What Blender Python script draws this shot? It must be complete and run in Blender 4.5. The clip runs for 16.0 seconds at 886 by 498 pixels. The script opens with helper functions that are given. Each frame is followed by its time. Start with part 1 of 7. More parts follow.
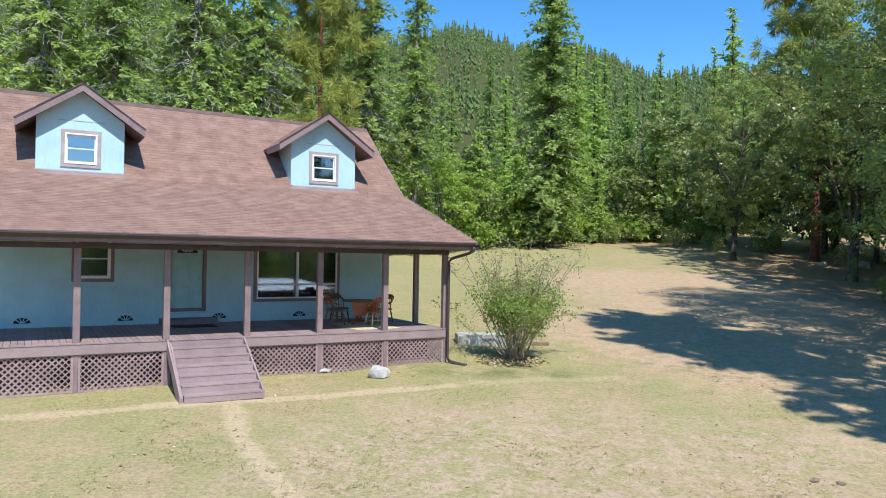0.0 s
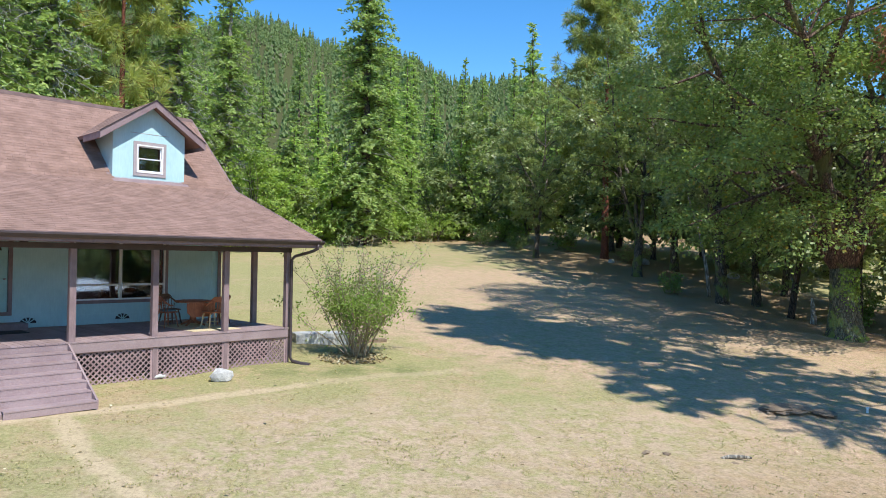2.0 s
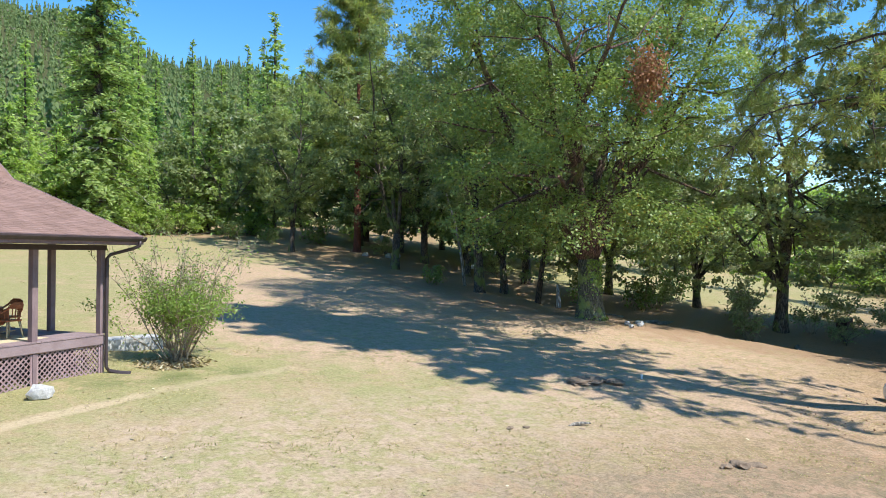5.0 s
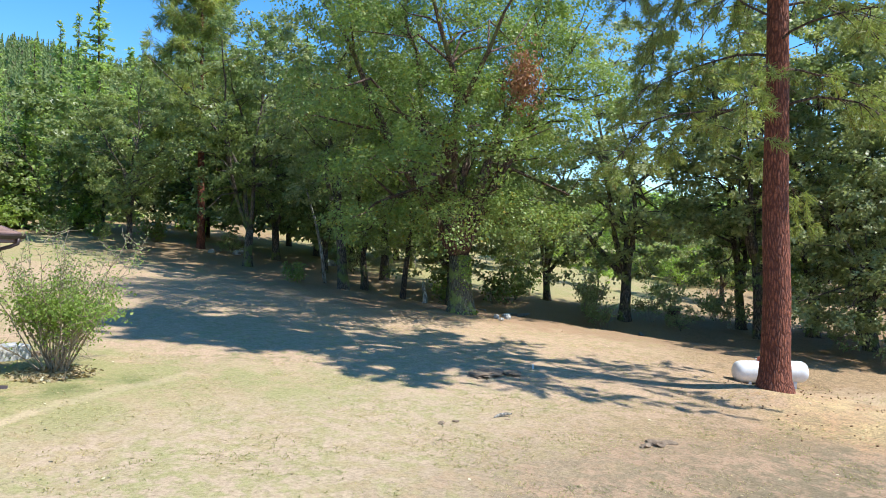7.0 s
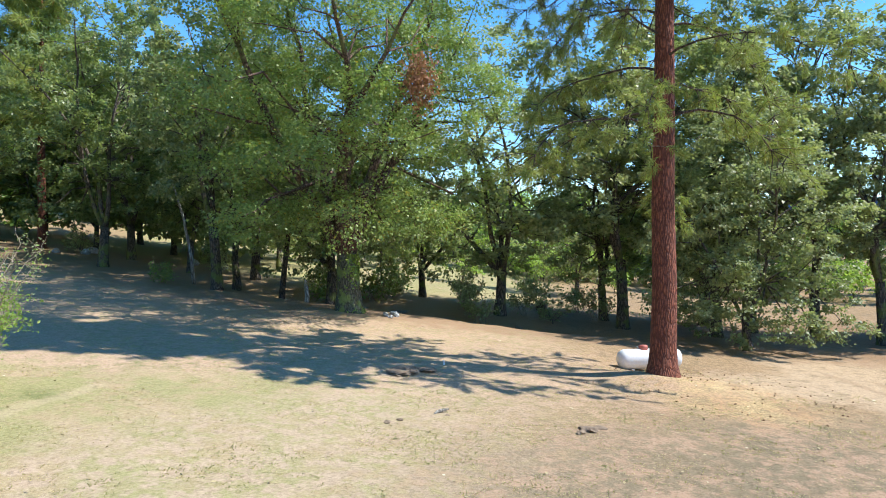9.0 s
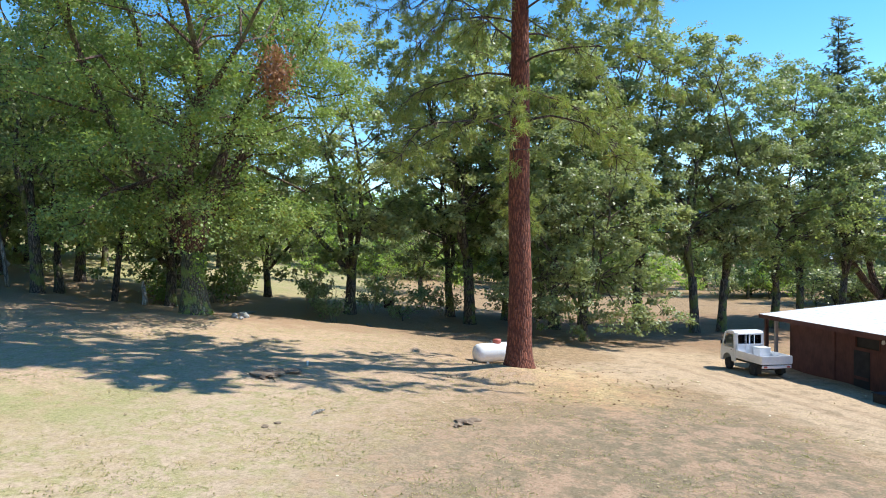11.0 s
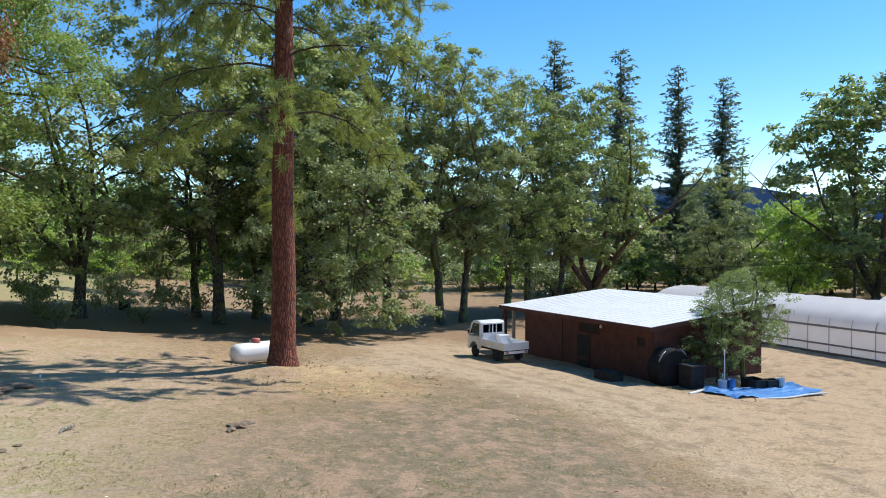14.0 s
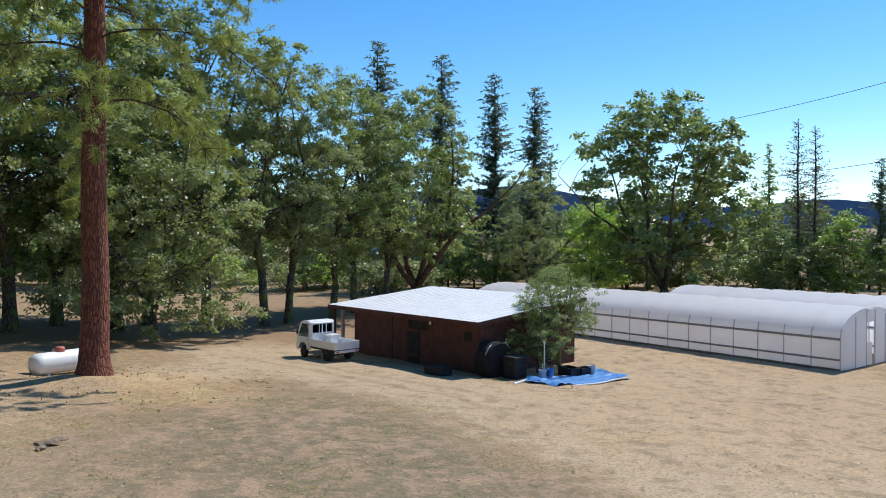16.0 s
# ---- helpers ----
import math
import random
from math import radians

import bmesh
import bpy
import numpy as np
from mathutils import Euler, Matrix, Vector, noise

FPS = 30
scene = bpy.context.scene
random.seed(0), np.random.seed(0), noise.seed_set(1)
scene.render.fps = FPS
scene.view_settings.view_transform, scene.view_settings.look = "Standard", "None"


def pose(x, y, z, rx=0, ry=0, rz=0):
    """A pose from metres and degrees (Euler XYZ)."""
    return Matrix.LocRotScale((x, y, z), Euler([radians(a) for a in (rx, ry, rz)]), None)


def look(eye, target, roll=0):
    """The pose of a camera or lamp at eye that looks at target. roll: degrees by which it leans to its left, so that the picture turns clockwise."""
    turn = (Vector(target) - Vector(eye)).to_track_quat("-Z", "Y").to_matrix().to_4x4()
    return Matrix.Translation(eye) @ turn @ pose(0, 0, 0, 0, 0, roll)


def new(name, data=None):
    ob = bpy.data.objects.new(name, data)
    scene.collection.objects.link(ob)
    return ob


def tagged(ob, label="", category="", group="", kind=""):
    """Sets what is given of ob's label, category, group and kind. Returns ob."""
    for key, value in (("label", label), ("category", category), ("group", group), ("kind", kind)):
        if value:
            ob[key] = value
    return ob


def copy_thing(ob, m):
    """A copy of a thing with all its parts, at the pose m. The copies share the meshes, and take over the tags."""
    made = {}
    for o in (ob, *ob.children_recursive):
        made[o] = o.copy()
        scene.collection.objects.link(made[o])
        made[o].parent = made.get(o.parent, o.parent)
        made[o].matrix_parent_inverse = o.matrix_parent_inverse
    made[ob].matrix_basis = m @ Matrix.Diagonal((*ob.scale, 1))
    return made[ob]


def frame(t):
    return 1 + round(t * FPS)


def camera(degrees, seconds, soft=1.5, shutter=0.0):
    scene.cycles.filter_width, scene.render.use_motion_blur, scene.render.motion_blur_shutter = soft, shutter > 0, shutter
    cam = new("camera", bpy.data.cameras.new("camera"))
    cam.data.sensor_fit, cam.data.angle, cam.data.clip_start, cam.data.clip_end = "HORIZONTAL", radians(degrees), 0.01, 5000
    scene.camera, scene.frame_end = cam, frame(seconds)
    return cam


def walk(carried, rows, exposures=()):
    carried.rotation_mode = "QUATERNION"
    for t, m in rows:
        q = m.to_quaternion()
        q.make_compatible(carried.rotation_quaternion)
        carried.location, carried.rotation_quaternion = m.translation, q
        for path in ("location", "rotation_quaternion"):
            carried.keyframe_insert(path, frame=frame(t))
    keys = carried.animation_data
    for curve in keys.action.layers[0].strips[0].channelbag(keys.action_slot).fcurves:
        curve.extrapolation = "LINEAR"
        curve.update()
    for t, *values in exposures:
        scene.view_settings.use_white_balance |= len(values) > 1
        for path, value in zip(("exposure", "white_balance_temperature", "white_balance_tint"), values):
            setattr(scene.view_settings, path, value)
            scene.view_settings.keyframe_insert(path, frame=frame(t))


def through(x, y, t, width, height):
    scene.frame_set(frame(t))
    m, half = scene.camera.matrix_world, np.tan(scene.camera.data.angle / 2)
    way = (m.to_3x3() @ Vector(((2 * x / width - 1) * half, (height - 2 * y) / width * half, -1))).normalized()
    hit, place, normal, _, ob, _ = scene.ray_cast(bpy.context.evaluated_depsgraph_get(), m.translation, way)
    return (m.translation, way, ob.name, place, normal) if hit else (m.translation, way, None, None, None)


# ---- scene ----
cam = camera(63.6, 16.0, 0.95)
PATH = [
    (0, (0.157, 0.297, 4.029), (0.103, 2.296, 4.047), 1.0),
    (0.5, (-0.058, 0.297, 4.024), (0.03, 2.295, 4.043), 1.1),
    (1, (-0.333, 0.275, 4.022), (-0.11, 2.262, 4.043), 1.1),
    (1.5, (-0.659, 0.258, 4.021), (-0.305, 2.227, 4.041), 1.0),
    (2, (-1.057, 0.261, 4.015), (-0.569, 2.201, 4.036), 1.0),
    (2.5, (-1.52, 0.287, 4.009), (-0.907, 2.19, 4.03), 0.8),
    (3, (-2.075, 0.376, 4.016), (-1.337, 2.234, 4.034), 0.8),
    (3.5, (-2.64, 0.519, 4.027), (-1.783, 2.326, 4.044), 0.7),
    (4, (-3.258, 0.707, 4.04), (-2.282, 2.453, 4.054), 0.6),
    (4.5, (-3.853, 0.947, 4.058), (-2.766, 2.626, 4.069), 0.5),
    (4.7, (-4.063, 1.066, 4.059), (-2.934, 2.717, 4.07), 0.5),
    (7, (-6.101, 2.879, 4.086), (-4.56, 4.154, 4.088), 0.3),
    (7.5, (-6.554, 3.327, 4.101), (-4.954, 4.527, 4.101), 0.2),
    (8, (-6.98, 3.827, 4.125), (-5.317, 4.938, 4.123), 0.1),
    (8.5, (-7.329, 4.292, 4.145), (-5.607, 5.31, 4.141), 0.1),
    (9, (-7.561, 4.695, 4.156), (-5.782, 5.607, 4.15), 0.0),
    (11.5, (-8.056, 5.855, 4.156), (-6.09, 6.224, 4.144), -0.0),
    (12, (-8.085, 6.0, 4.146), (-6.102, 6.26, 4.133), 0.1),
    (12.5, (-8.113, 6.104, 4.141), (-6.118, 6.251, 4.127), 0.2),
    (13, (-8.133, 6.229, 4.159), (-6.133, 6.25, 4.142), 0.1),
    (13.5, (-8.132, 6.4, 4.164), (-6.135, 6.295, 4.145), 0.1),
    (14, (-8.112, 6.569, 4.15), (-6.126, 6.332, 4.13), 0.1),
    (14.5, (-8.099, 6.712, 4.132), (-6.132, 6.349, 4.113), 0.1),
    (15, (-8.069, 6.827, 4.121), (-6.13, 6.336, 4.1), 0.1),
    (15.5, (-8.025, 6.931, 4.105), (-6.119, 6.324, 4.086), 0.1),
    (16, (-7.99, 7.028, 4.099), (-6.125, 6.306, 4.079), 0.1),
]
walk(cam, [(t, look(eye, target, roll)) for t, eye, target, roll in PATH], [(0.0, 0.71), (3.5, 0.82), (8.0, 0.99), (12.5, 0.78), (14.0, 0.49), (16.0, 0.32)])

# ---- world, sun, exposure ----
SUN_AZ, SUN_EL = radians(155.5), radians(54.5)
SUN_DIR = Vector((math.sin(SUN_AZ) * math.cos(SUN_EL), math.cos(SUN_AZ) * math.cos(SUN_EL), math.sin(SUN_EL)))
world = bpy.data.worlds.new("sky")
scene.world = world
world.use_nodes = True
_wn = world.node_tree
_sky = _wn.nodes.new("ShaderNodeTexSky")
_sky.sky_type, _sky.sun_disc = "NISHITA", False
_sky.sun_elevation, _sky.sun_rotation = SUN_EL, SUN_AZ
_sky.altitude, _sky.air_density, _sky.dust_density, _sky.ozone_density = 900.0, 0.9, 0.1, 0.6
_hue = _wn.nodes.new("ShaderNodeHueSaturation")
_hue.inputs["Saturation"].default_value = 1.38
_hue.inputs["Hue"].default_value = 0.499
_wn.links.new(_sky.outputs[0], _hue.inputs["Color"])
_wn.links.new(_hue.outputs[0], _wn.nodes["Background"].inputs["Color"])
_wn.nodes["Background"].inputs["Strength"].default_value = 0.15
sun = new("sun", bpy.data.lights.new("sun", "SUN"))
sun.data.energy, sun.data.angle, sun.data.color = 3.6, radians(0.53), (1.0, 0.98, 0.94)
sun.matrix_world = look(SUN_DIR * 100, (0, 0, 0))


# ---- materials ----
def rgb(*c):
    return (*c, 1.0)


class Nodes:
    """Short hand for a material's node tree."""

    def __init__(self, name, rough=0.8, metal=0.0):
        self.mat = bpy.data.materials.new(name)
        self.mat.use_nodes = True
        self.t = self.mat.node_tree
        self.bsdf = self.t.nodes["Principled BSDF"]
        self.bsdf.inputs["Roughness"].default_value = rough
        self.bsdf.inputs["Metallic"].default_value = metal
        self.pos = self.t.nodes.new("ShaderNodeNewGeometry").outputs["Position"]

    def node(self, kind, **props):
        n = self.t.nodes.new(kind)
        for k, v in props.items():
            n.inputs[k].default_value = v
        return n

    def link(self, a, b):
        self.t.links.new(a, b)

    def scaled(self, sx, sy, sz, source=None):
        n = self.t.nodes.new("ShaderNodeMapping")
        n.inputs["Scale"].default_value = (sx, sy, sz)
        self.link(source or self.pos, n.inputs["Vector"])
        return n.outputs[0]

    def noise(self, scale, detail=4.0, rough=0.55, vector=None):
        n = self.node("ShaderNodeTexNoise", Scale=scale, Detail=detail, Roughness=rough)
        self.link(vector or self.pos, n.inputs["Vector"])
        return n.outputs["Fac"]

    def ramp(self, value, lo, hi):
        n = self.t.nodes.new("ShaderNodeMapRange")
        n.interpolation_type = "SMOOTHSTEP"
        n.inputs["From Min"].default_value, n.inputs["From Max"].default_value = lo, hi
        self.link(value, n.inputs["Value"])
        return n.outputs["Result"]

    def math(self, op, a, b=0.0):
        n = self.t.nodes.new("ShaderNodeMath")
        n.operation = op
        for i, v in enumerate((a, b)):
            if isinstance(v, (int, float)):
                n.inputs[i].default_value = v
            else:
                self.link(v, n.inputs[i])
        return n.outputs[0]

    def mix(self, fac, a, b, blend="MIX"):
        n = self.t.nodes.new("ShaderNodeMix")
        n.data_type, n.blend_type = "RGBA", blend
        for i, v in ((0, fac), (6, a), (7, b)):
            if isinstance(v, (int, float)):
                n.inputs[i].default_value = v
            elif isinstance(v, tuple):
                n.inputs[i].default_value = v if len(v) == 4 else (*v, 1.0)
            else:
                self.link(v, n.inputs[i])
        return n.outputs[2]

    def random(self, island=False):
        if island:
            return self.t.nodes.new("ShaderNodeNewGeometry").outputs["Random Per Island"]
        return self.t.nodes.new("ShaderNodeObjectInfo").outputs["Random"]

    def color(self, c):
        self.link(c, self.bsdf.inputs["Base Color"])
        return self

    def bump(self, height, strength=0.4, distance=0.02):
        n = self.node("ShaderNodeBump", Strength=strength, Distance=distance)
        self.link(height, n.inputs["Height"])
        self.link(n.outputs[0], self.bsdf.inputs["Normal"])
        return self


def surface(name, dark, light, scale=3.0, rough=0.8, metal=0.0, fine=60.0, bump=0.3, distance=0.004, stretch=(1, 1, 1), vary=0.0, island=False):
    """A worn surface: two colours mixed by broad stains and fine grain, with relief; vary: a spread between pieces."""
    m = Nodes(name, rough, metal)
    v = m.scaled(*stretch)
    broad, grain = m.noise(scale, 5, 0.6), m.noise(fine, 3, 0.6, v)
    f = m.math("ADD", m.math("MULTIPLY", broad, 0.6), m.math("MULTIPLY", grain, 0.4))
    c = m.mix(m.ramp(f, 0.36, 0.64), dark, light)
    if vary:
        r = m.math("ADD", m.math("MULTIPLY", m.random(island), 2 * vary), 1.0 - vary)
        g = m.t.nodes.new("ShaderNodeCombineColor")
        for i in range(3):
            m.link(r, g.inputs[i])
        c = m.mix(1.0, c, g.outputs[0], "MULTIPLY")
    m.color(c).bump(grain, bump, distance)
    return m.mat


def leaves(name, dark, light, through=0.35, rough=0.5, yellow=None):
    """Foliage: every leaf its own tint, with light shining through."""
    m = Nodes(name, rough)
    r = m.random(True)
    c = m.mix(r, dark, light)
    clump = m.ramp(m.noise(0.55, 2), 0.35, 0.65)
    c = m.mix(m.math("MULTIPLY", clump, 0.45), c, light)
    if yellow:
        c = m.mix(m.ramp(m.math("FRACT", m.math("MULTIPLY", r, 37.3)), 0.93, 0.97), c, yellow)
    tint = m.mix(m.random(), (0.8, 0.84, 0.8), (1.12, 1.1, 1.02))
    c = m.mix(1.0, c, tint, "MULTIPLY")
    m.color(c)
    thin = m.t.nodes.new("ShaderNodeBsdfTranslucent")
    m.link(m.mix(1.0, c, (1.15, 1.28, 0.8), "MULTIPLY"), thin.inputs["Color"])
    both = m.node("ShaderNodeMixShader", Fac=through)
    m.link(m.bsdf.outputs[0], both.inputs[1])
    m.link(thin.outputs[0], both.inputs[2])
    m.link(both.outputs[0], m.t.nodes["Material Output"].inputs["Surface"])
    m.bsdf.inputs["Specular IOR Level"].default_value = 0.5
    return m.mat


def glass(name, tint=(0.6, 0.7, 0.75)):
    """Window glass: clear with a mirror sheen."""
    m = Nodes(name, 0.03)
    m.t.nodes.remove(m.bsdf)
    clear = m.node("ShaderNodeBsdfTransparent", Color=rgb(*tint))
    gloss = m.node("ShaderNodeBsdfGlossy", Color=rgb(0.9, 0.95, 1.0), Roughness=0.03)
    facing = m.node("ShaderNodeFresnel", IOR=2.9)
    both = m.t.nodes.new("ShaderNodeMixShader")
    m.link(facing.outputs[0], both.inputs[0])
    m.link(clear.outputs[0], both.inputs[1])
    m.link(gloss.outputs[0], both.inputs[2])
    m.link(both.outputs[0], m.t.nodes["Material Output"].inputs["Surface"])
    return m.mat


def film(name):
    """Milky plastic sheet: white, a little dusty, with light shining through."""
    m = Nodes(name, 0.35)
    c = m.mix(m.ramp(m.noise(0.8, 4), 0.35, 0.65), (0.95, 0.94, 0.94), (0.985, 0.98, 0.98))
    m.color(c).bump(m.noise(5, 3), 0.12, 0.02)
    thin = m.t.nodes.new("ShaderNodeBsdfTranslucent")
    m.link(c, thin.inputs["Color"])
    both = m.node("ShaderNodeMixShader", Fac=0.5)
    m.link(m.bsdf.outputs[0], both.inputs[1])
    m.link(thin.outputs[0], both.inputs[2])
    clear = m.t.nodes.new("ShaderNodeBsdfTransparent")
    sheer = m.node("ShaderNodeMixShader", Fac=0.04)
    m.link(both.outputs[0], sheer.inputs[1])
    m.link(clear.outputs[0], sheer.inputs[2])
    m.link(sheer.outputs[0], m.t.nodes["Material Output"].inputs["Surface"])
    return m.mat


def bark(name, dark, light, moss=None, scale=9.0):
    """Furrowed bark, stretched upwards."""
    m = Nodes(name, 0.9)
    v = m.scaled(scale, scale, scale * 0.2)
    wob = m.node("ShaderNodeTexNoise", Scale=6.0, Detail=3.0)
    m.link(m.pos, wob.inputs["Vector"])
    v = m.mix(0.12, v, wob.outputs["Color"], "ADD")
    n = m.t.nodes.new("ShaderNodeTexVoronoi")
    n.feature = "DISTANCE_TO_EDGE"
    n.inputs["Scale"].default_value = 1.0
    m.link(v, n.inputs["Vector"])
    plates = m.ramp(n.outputs["Distance"], 0.02, 0.22)
    grain = m.noise(14, 5, 0.65)
    c = m.mix(m.math("MULTIPLY", plates, m.ramp(grain, 0.2, 0.7)), dark, light)
    if moss:
        c = m.mix(m.math("MULTIPLY", m.ramp(m.noise(1.2, 4), 0.5, 0.62), 0.8), c, moss)
    m.color(c).bump(m.math("ADD", plates, m.math("MULTIPLY", grain, 0.5)), 0.8, 0.05)
    return m.mat


def ground_material():
    """Dry lawn: straw, some green, bare tan earth on trails and the drive, leaf litter under the trees."""
    m = Nodes("dry_lawn", 0.95)
    sep = m.t.nodes.new("ShaderNodeSeparateXYZ")
    m.link(m.pos, sep.inputs[0])
    x, y = sep.outputs[0], sep.outputs[1]
    big, mid, fine, tiny = m.noise(0.13, 4), m.noise(0.9, 5, 0.65), m.noise(13, 5, 0.75), m.noise(60, 3, 0.7)

    def line(ax, ay, bx, by, half, soft):
        """1 on a stretch from a to b, fading over soft metres past half its width."""
        dx, dy = bx - ax, by - ay
        ln = math.hypot(dx, dy)
        ux, uy = dx / ln, dy / ln
        along = m.math("ADD", m.math("MULTIPLY", m.math("SUBTRACT", x, ax), ux), m.math("MULTIPLY", m.math("SUBTRACT", y, ay), uy))
        across = m.math("ADD", m.math("MULTIPLY", m.math("SUBTRACT", x, ax), -uy), m.math("MULTIPLY", m.math("SUBTRACT", y, ay), ux))
        over = m.math("MAXIMUM", m.math("SUBTRACT", along, ln), m.math("MULTIPLY", along, -1.0))
        over = m.math("MAXIMUM", over, 0.0)
        d = m.math("SQRT", m.math("ADD", m.math("POWER", across, 2.0), m.math("POWER", over, 2.0)))
        d = m.math("ADD", d, m.math("MULTIPLY", m.math("SUBTRACT", mid, 0.5), soft * 2.2))
        n = m.ramp(d, half, half + soft)
        return m.math("SUBTRACT", 1.0, n)

    def blob(cx, cy, r, soft):
        return line(cx - 0.01, cy, cx + 0.01, cy, r, soft)

    clod = m.noise(2.6, 6, 0.72)
    straw = m.mix(m.ramp(fine, 0.34, 0.66), (0.307, 0.229, 0.119), (0.436, 0.339, 0.191))
    green = m.mix(m.ramp(fine, 0.34, 0.66), (0.205, 0.208, 0.072), (0.335, 0.325, 0.135))
    tone = m.math("ADD", m.math("MULTIPLY", mid, 0.35), m.math("ADD", m.math("MULTIPLY", clod, 0.35), m.math("MULTIPLY", big, 0.3)))
    lawn = m.mix(m.math("MULTIPLY", m.ramp(tone, 0.41, 0.53), 0.85), straw, green)
    earth = m.mix(m.ramp(fine, 0.32, 0.68), (0.376, 0.271, 0.182), (0.505, 0.376, 0.261))
    worn = m.mix(m.ramp(clod, 0.42, 0.58), lawn, earth)
    c = m.mix(m.math("MULTIPLY", line(1, 13, 14, 12.0, 3.0, 3.0), 0.9), lawn, worn)
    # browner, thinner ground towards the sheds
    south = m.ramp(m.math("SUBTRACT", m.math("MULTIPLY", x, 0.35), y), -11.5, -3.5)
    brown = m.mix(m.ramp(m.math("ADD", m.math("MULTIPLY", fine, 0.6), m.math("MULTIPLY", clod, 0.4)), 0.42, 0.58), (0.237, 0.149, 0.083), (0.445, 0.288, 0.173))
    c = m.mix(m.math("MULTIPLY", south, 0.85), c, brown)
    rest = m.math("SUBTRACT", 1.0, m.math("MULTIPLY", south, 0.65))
    turf = m.mix(m.ramp(fine, 0.35, 0.65), (0.125, 0.102, 0.062), (0.25, 0.198, 0.125))
    dust = m.mix(m.ramp(fine, 0.32, 0.68), (0.327, 0.209, 0.132), (0.415, 0.281, 0.184))
    thin = m.mix(m.ramp(m.math("ADD", m.math("MULTIPLY", clod, 0.6), m.math("MULTIPLY", mid, 0.4)), 0.44, 0.56), dust, turf)
    c = m.mix(m.math("MULTIPLY", line(5, 7, 13, 4, 1.6, 4.5), 0.9), c, thin)
    c = m.mix(m.math("MULTIPLY", line(-3, 1.8, 10, 3.4, 2.0, 2.4), 0.95), c, thin)
    moist = m.math("MAXIMUM", line(7.0, 23.0, 11, 20.6, 0.5, 1.4), line(-1, 20.6, 3, 20.8, 0.25, 0.9))
    c = m.mix(m.math("MULTIPLY", moist, m.ramp(mid, 0.4, 0.6)), c, (0.139, 0.165, 0.050))
    # trails: along the porch, away from the steps
    trail = line(-14, 12.0, -5.2, 16.5, 0.14, 0.22)
    for seg in ((-5.2, 16.5, -2.5, 17.6), (-2.5, 17.6, -0.05, 19.1), (-5.0, 16.4, -4.0, 13.9), (-4.0, 13.9, -2.4, 11.3), (-2.4, 11.3, -0.9, 8.8)):
        trail = m.math("MAXIMUM", trail, line(*seg, 0.1, 0.22))
    trail = m.math("MAXIMUM", trail, m.math("MULTIPLY", line(-0.05, 19.1, 4.5, 20.8, 0.08, 0.3), 0.55))
    c = m.mix(m.math("MULTIPLY", trail, 0.8), c, m.mix(m.ramp(fine, 0.3, 0.7), (0.436, 0.339, 0.209), (0.554, 0.431, 0.276)))
    # the drive and the bare yard round the sheds
    drive = line(44, 8, 26, 2.5, 2.2, 2.0)
    for seg in ((26, 2.5, 14, -3.4, 2.5, 1.6), (14, -3.4, 8, -4.6, 2.8, 1.6), (8, -4.6, -4, -6.5, 3.2, 1.8), (24, 3, 20, 7, 1.5, 2.5), (17, -12, 30, -11, 3.5, 2.0)):
        drive = m.math("MAXIMUM", drive, line(*seg))
    c = m.mix(m.math("MULTIPLY", drive, 0.9), c, m.mix(m.ramp(fine, 0.3, 0.72), (0.43, 0.31, 0.195), (0.56, 0.42, 0.272)))
    for seg in ((27, 4.0, 15, -1.9), (15, -1.9, 4, -3.9), (26, 2.2, 14.5, -3.5), (14.5, -3.5, 3.5, -5.6)):
        c = m.mix(m.math("MULTIPLY", line(*seg, 0.12, 0.2), 0.4), c, (0.297, 0.197, 0.117))
    # bare yard by the greenhouses, with patches of dry litter
    yard = m.math("MAXIMUM", line(11, -13, 24, -17, 6.0, 5.0), line(4, -10, 9, -6, 2.0, 4.0))
    bare = m.mix(m.ramp(fine, 0.3, 0.7), (0.42, 0.285, 0.165), (0.56, 0.40, 0.245))
    bare = m.mix(m.ramp(m.math("ADD", m.math("MULTIPLY", clod, 0.5), m.math("MULTIPLY", mid, 0.5)), 0.53, 0.63), bare, (0.25, 0.185, 0.12))
    c = m.mix(m.math("MULTIPLY", yard, 0.9), c, bare)
    # needles round the pine, litter under the wood's edge
    needles = m.math("MAXIMUM", blob(18.3, 8.4, 1.6, 3.0), blob(16.2, 6.6, 1.2, 2.6))
    c = m.mix(m.math("MULTIPLY", needles, m.ramp(fine, 0.35, 0.6)), c, m.mix(m.ramp(mid, 0.4, 0.6), (0.47, 0.28, 0.14), (0.58, 0.42, 0.20)))
    # reddish-tan litter, also spread across the pine's shade to warm its tint
    slope = m.math("MAXIMUM", line(13, 44, 21, 22, 5.5, 6.0), line(8, 30, 17, 15, 4.0, 4.0))
    tan = m.mix(m.ramp(fine, 0.3, 0.7), (0.36, 0.235, 0.15), (0.56, 0.40, 0.27))
    c = m.mix(m.math("MULTIPLY", slope, m.ramp(clod, 0.34, 0.56)), c, tan)
    litter = line(27, 58, 29, 30, 5.5, 4.5)
    for seg in ((29, 30, 37, 16, 6.5, 4.5), (37, 16, 43, 4, 8.0, 4.5), (43, 4, 51, -12, 6.5, 4.0), (5, 80, 40, 75, 6.0, 5.0)):
        litter = m.math("MAXIMUM", litter, line(*seg))
    c = m.mix(m.math("MULTIPLY", litter, m.ramp(fine, 0.25, 0.6)), c, (0.30, 0.185, 0.11))
    # woodland floor far off
    far = m.ramp(y, 92, 115)
    c = m.mix(far, c, (0.099, 0.092, 0.038))
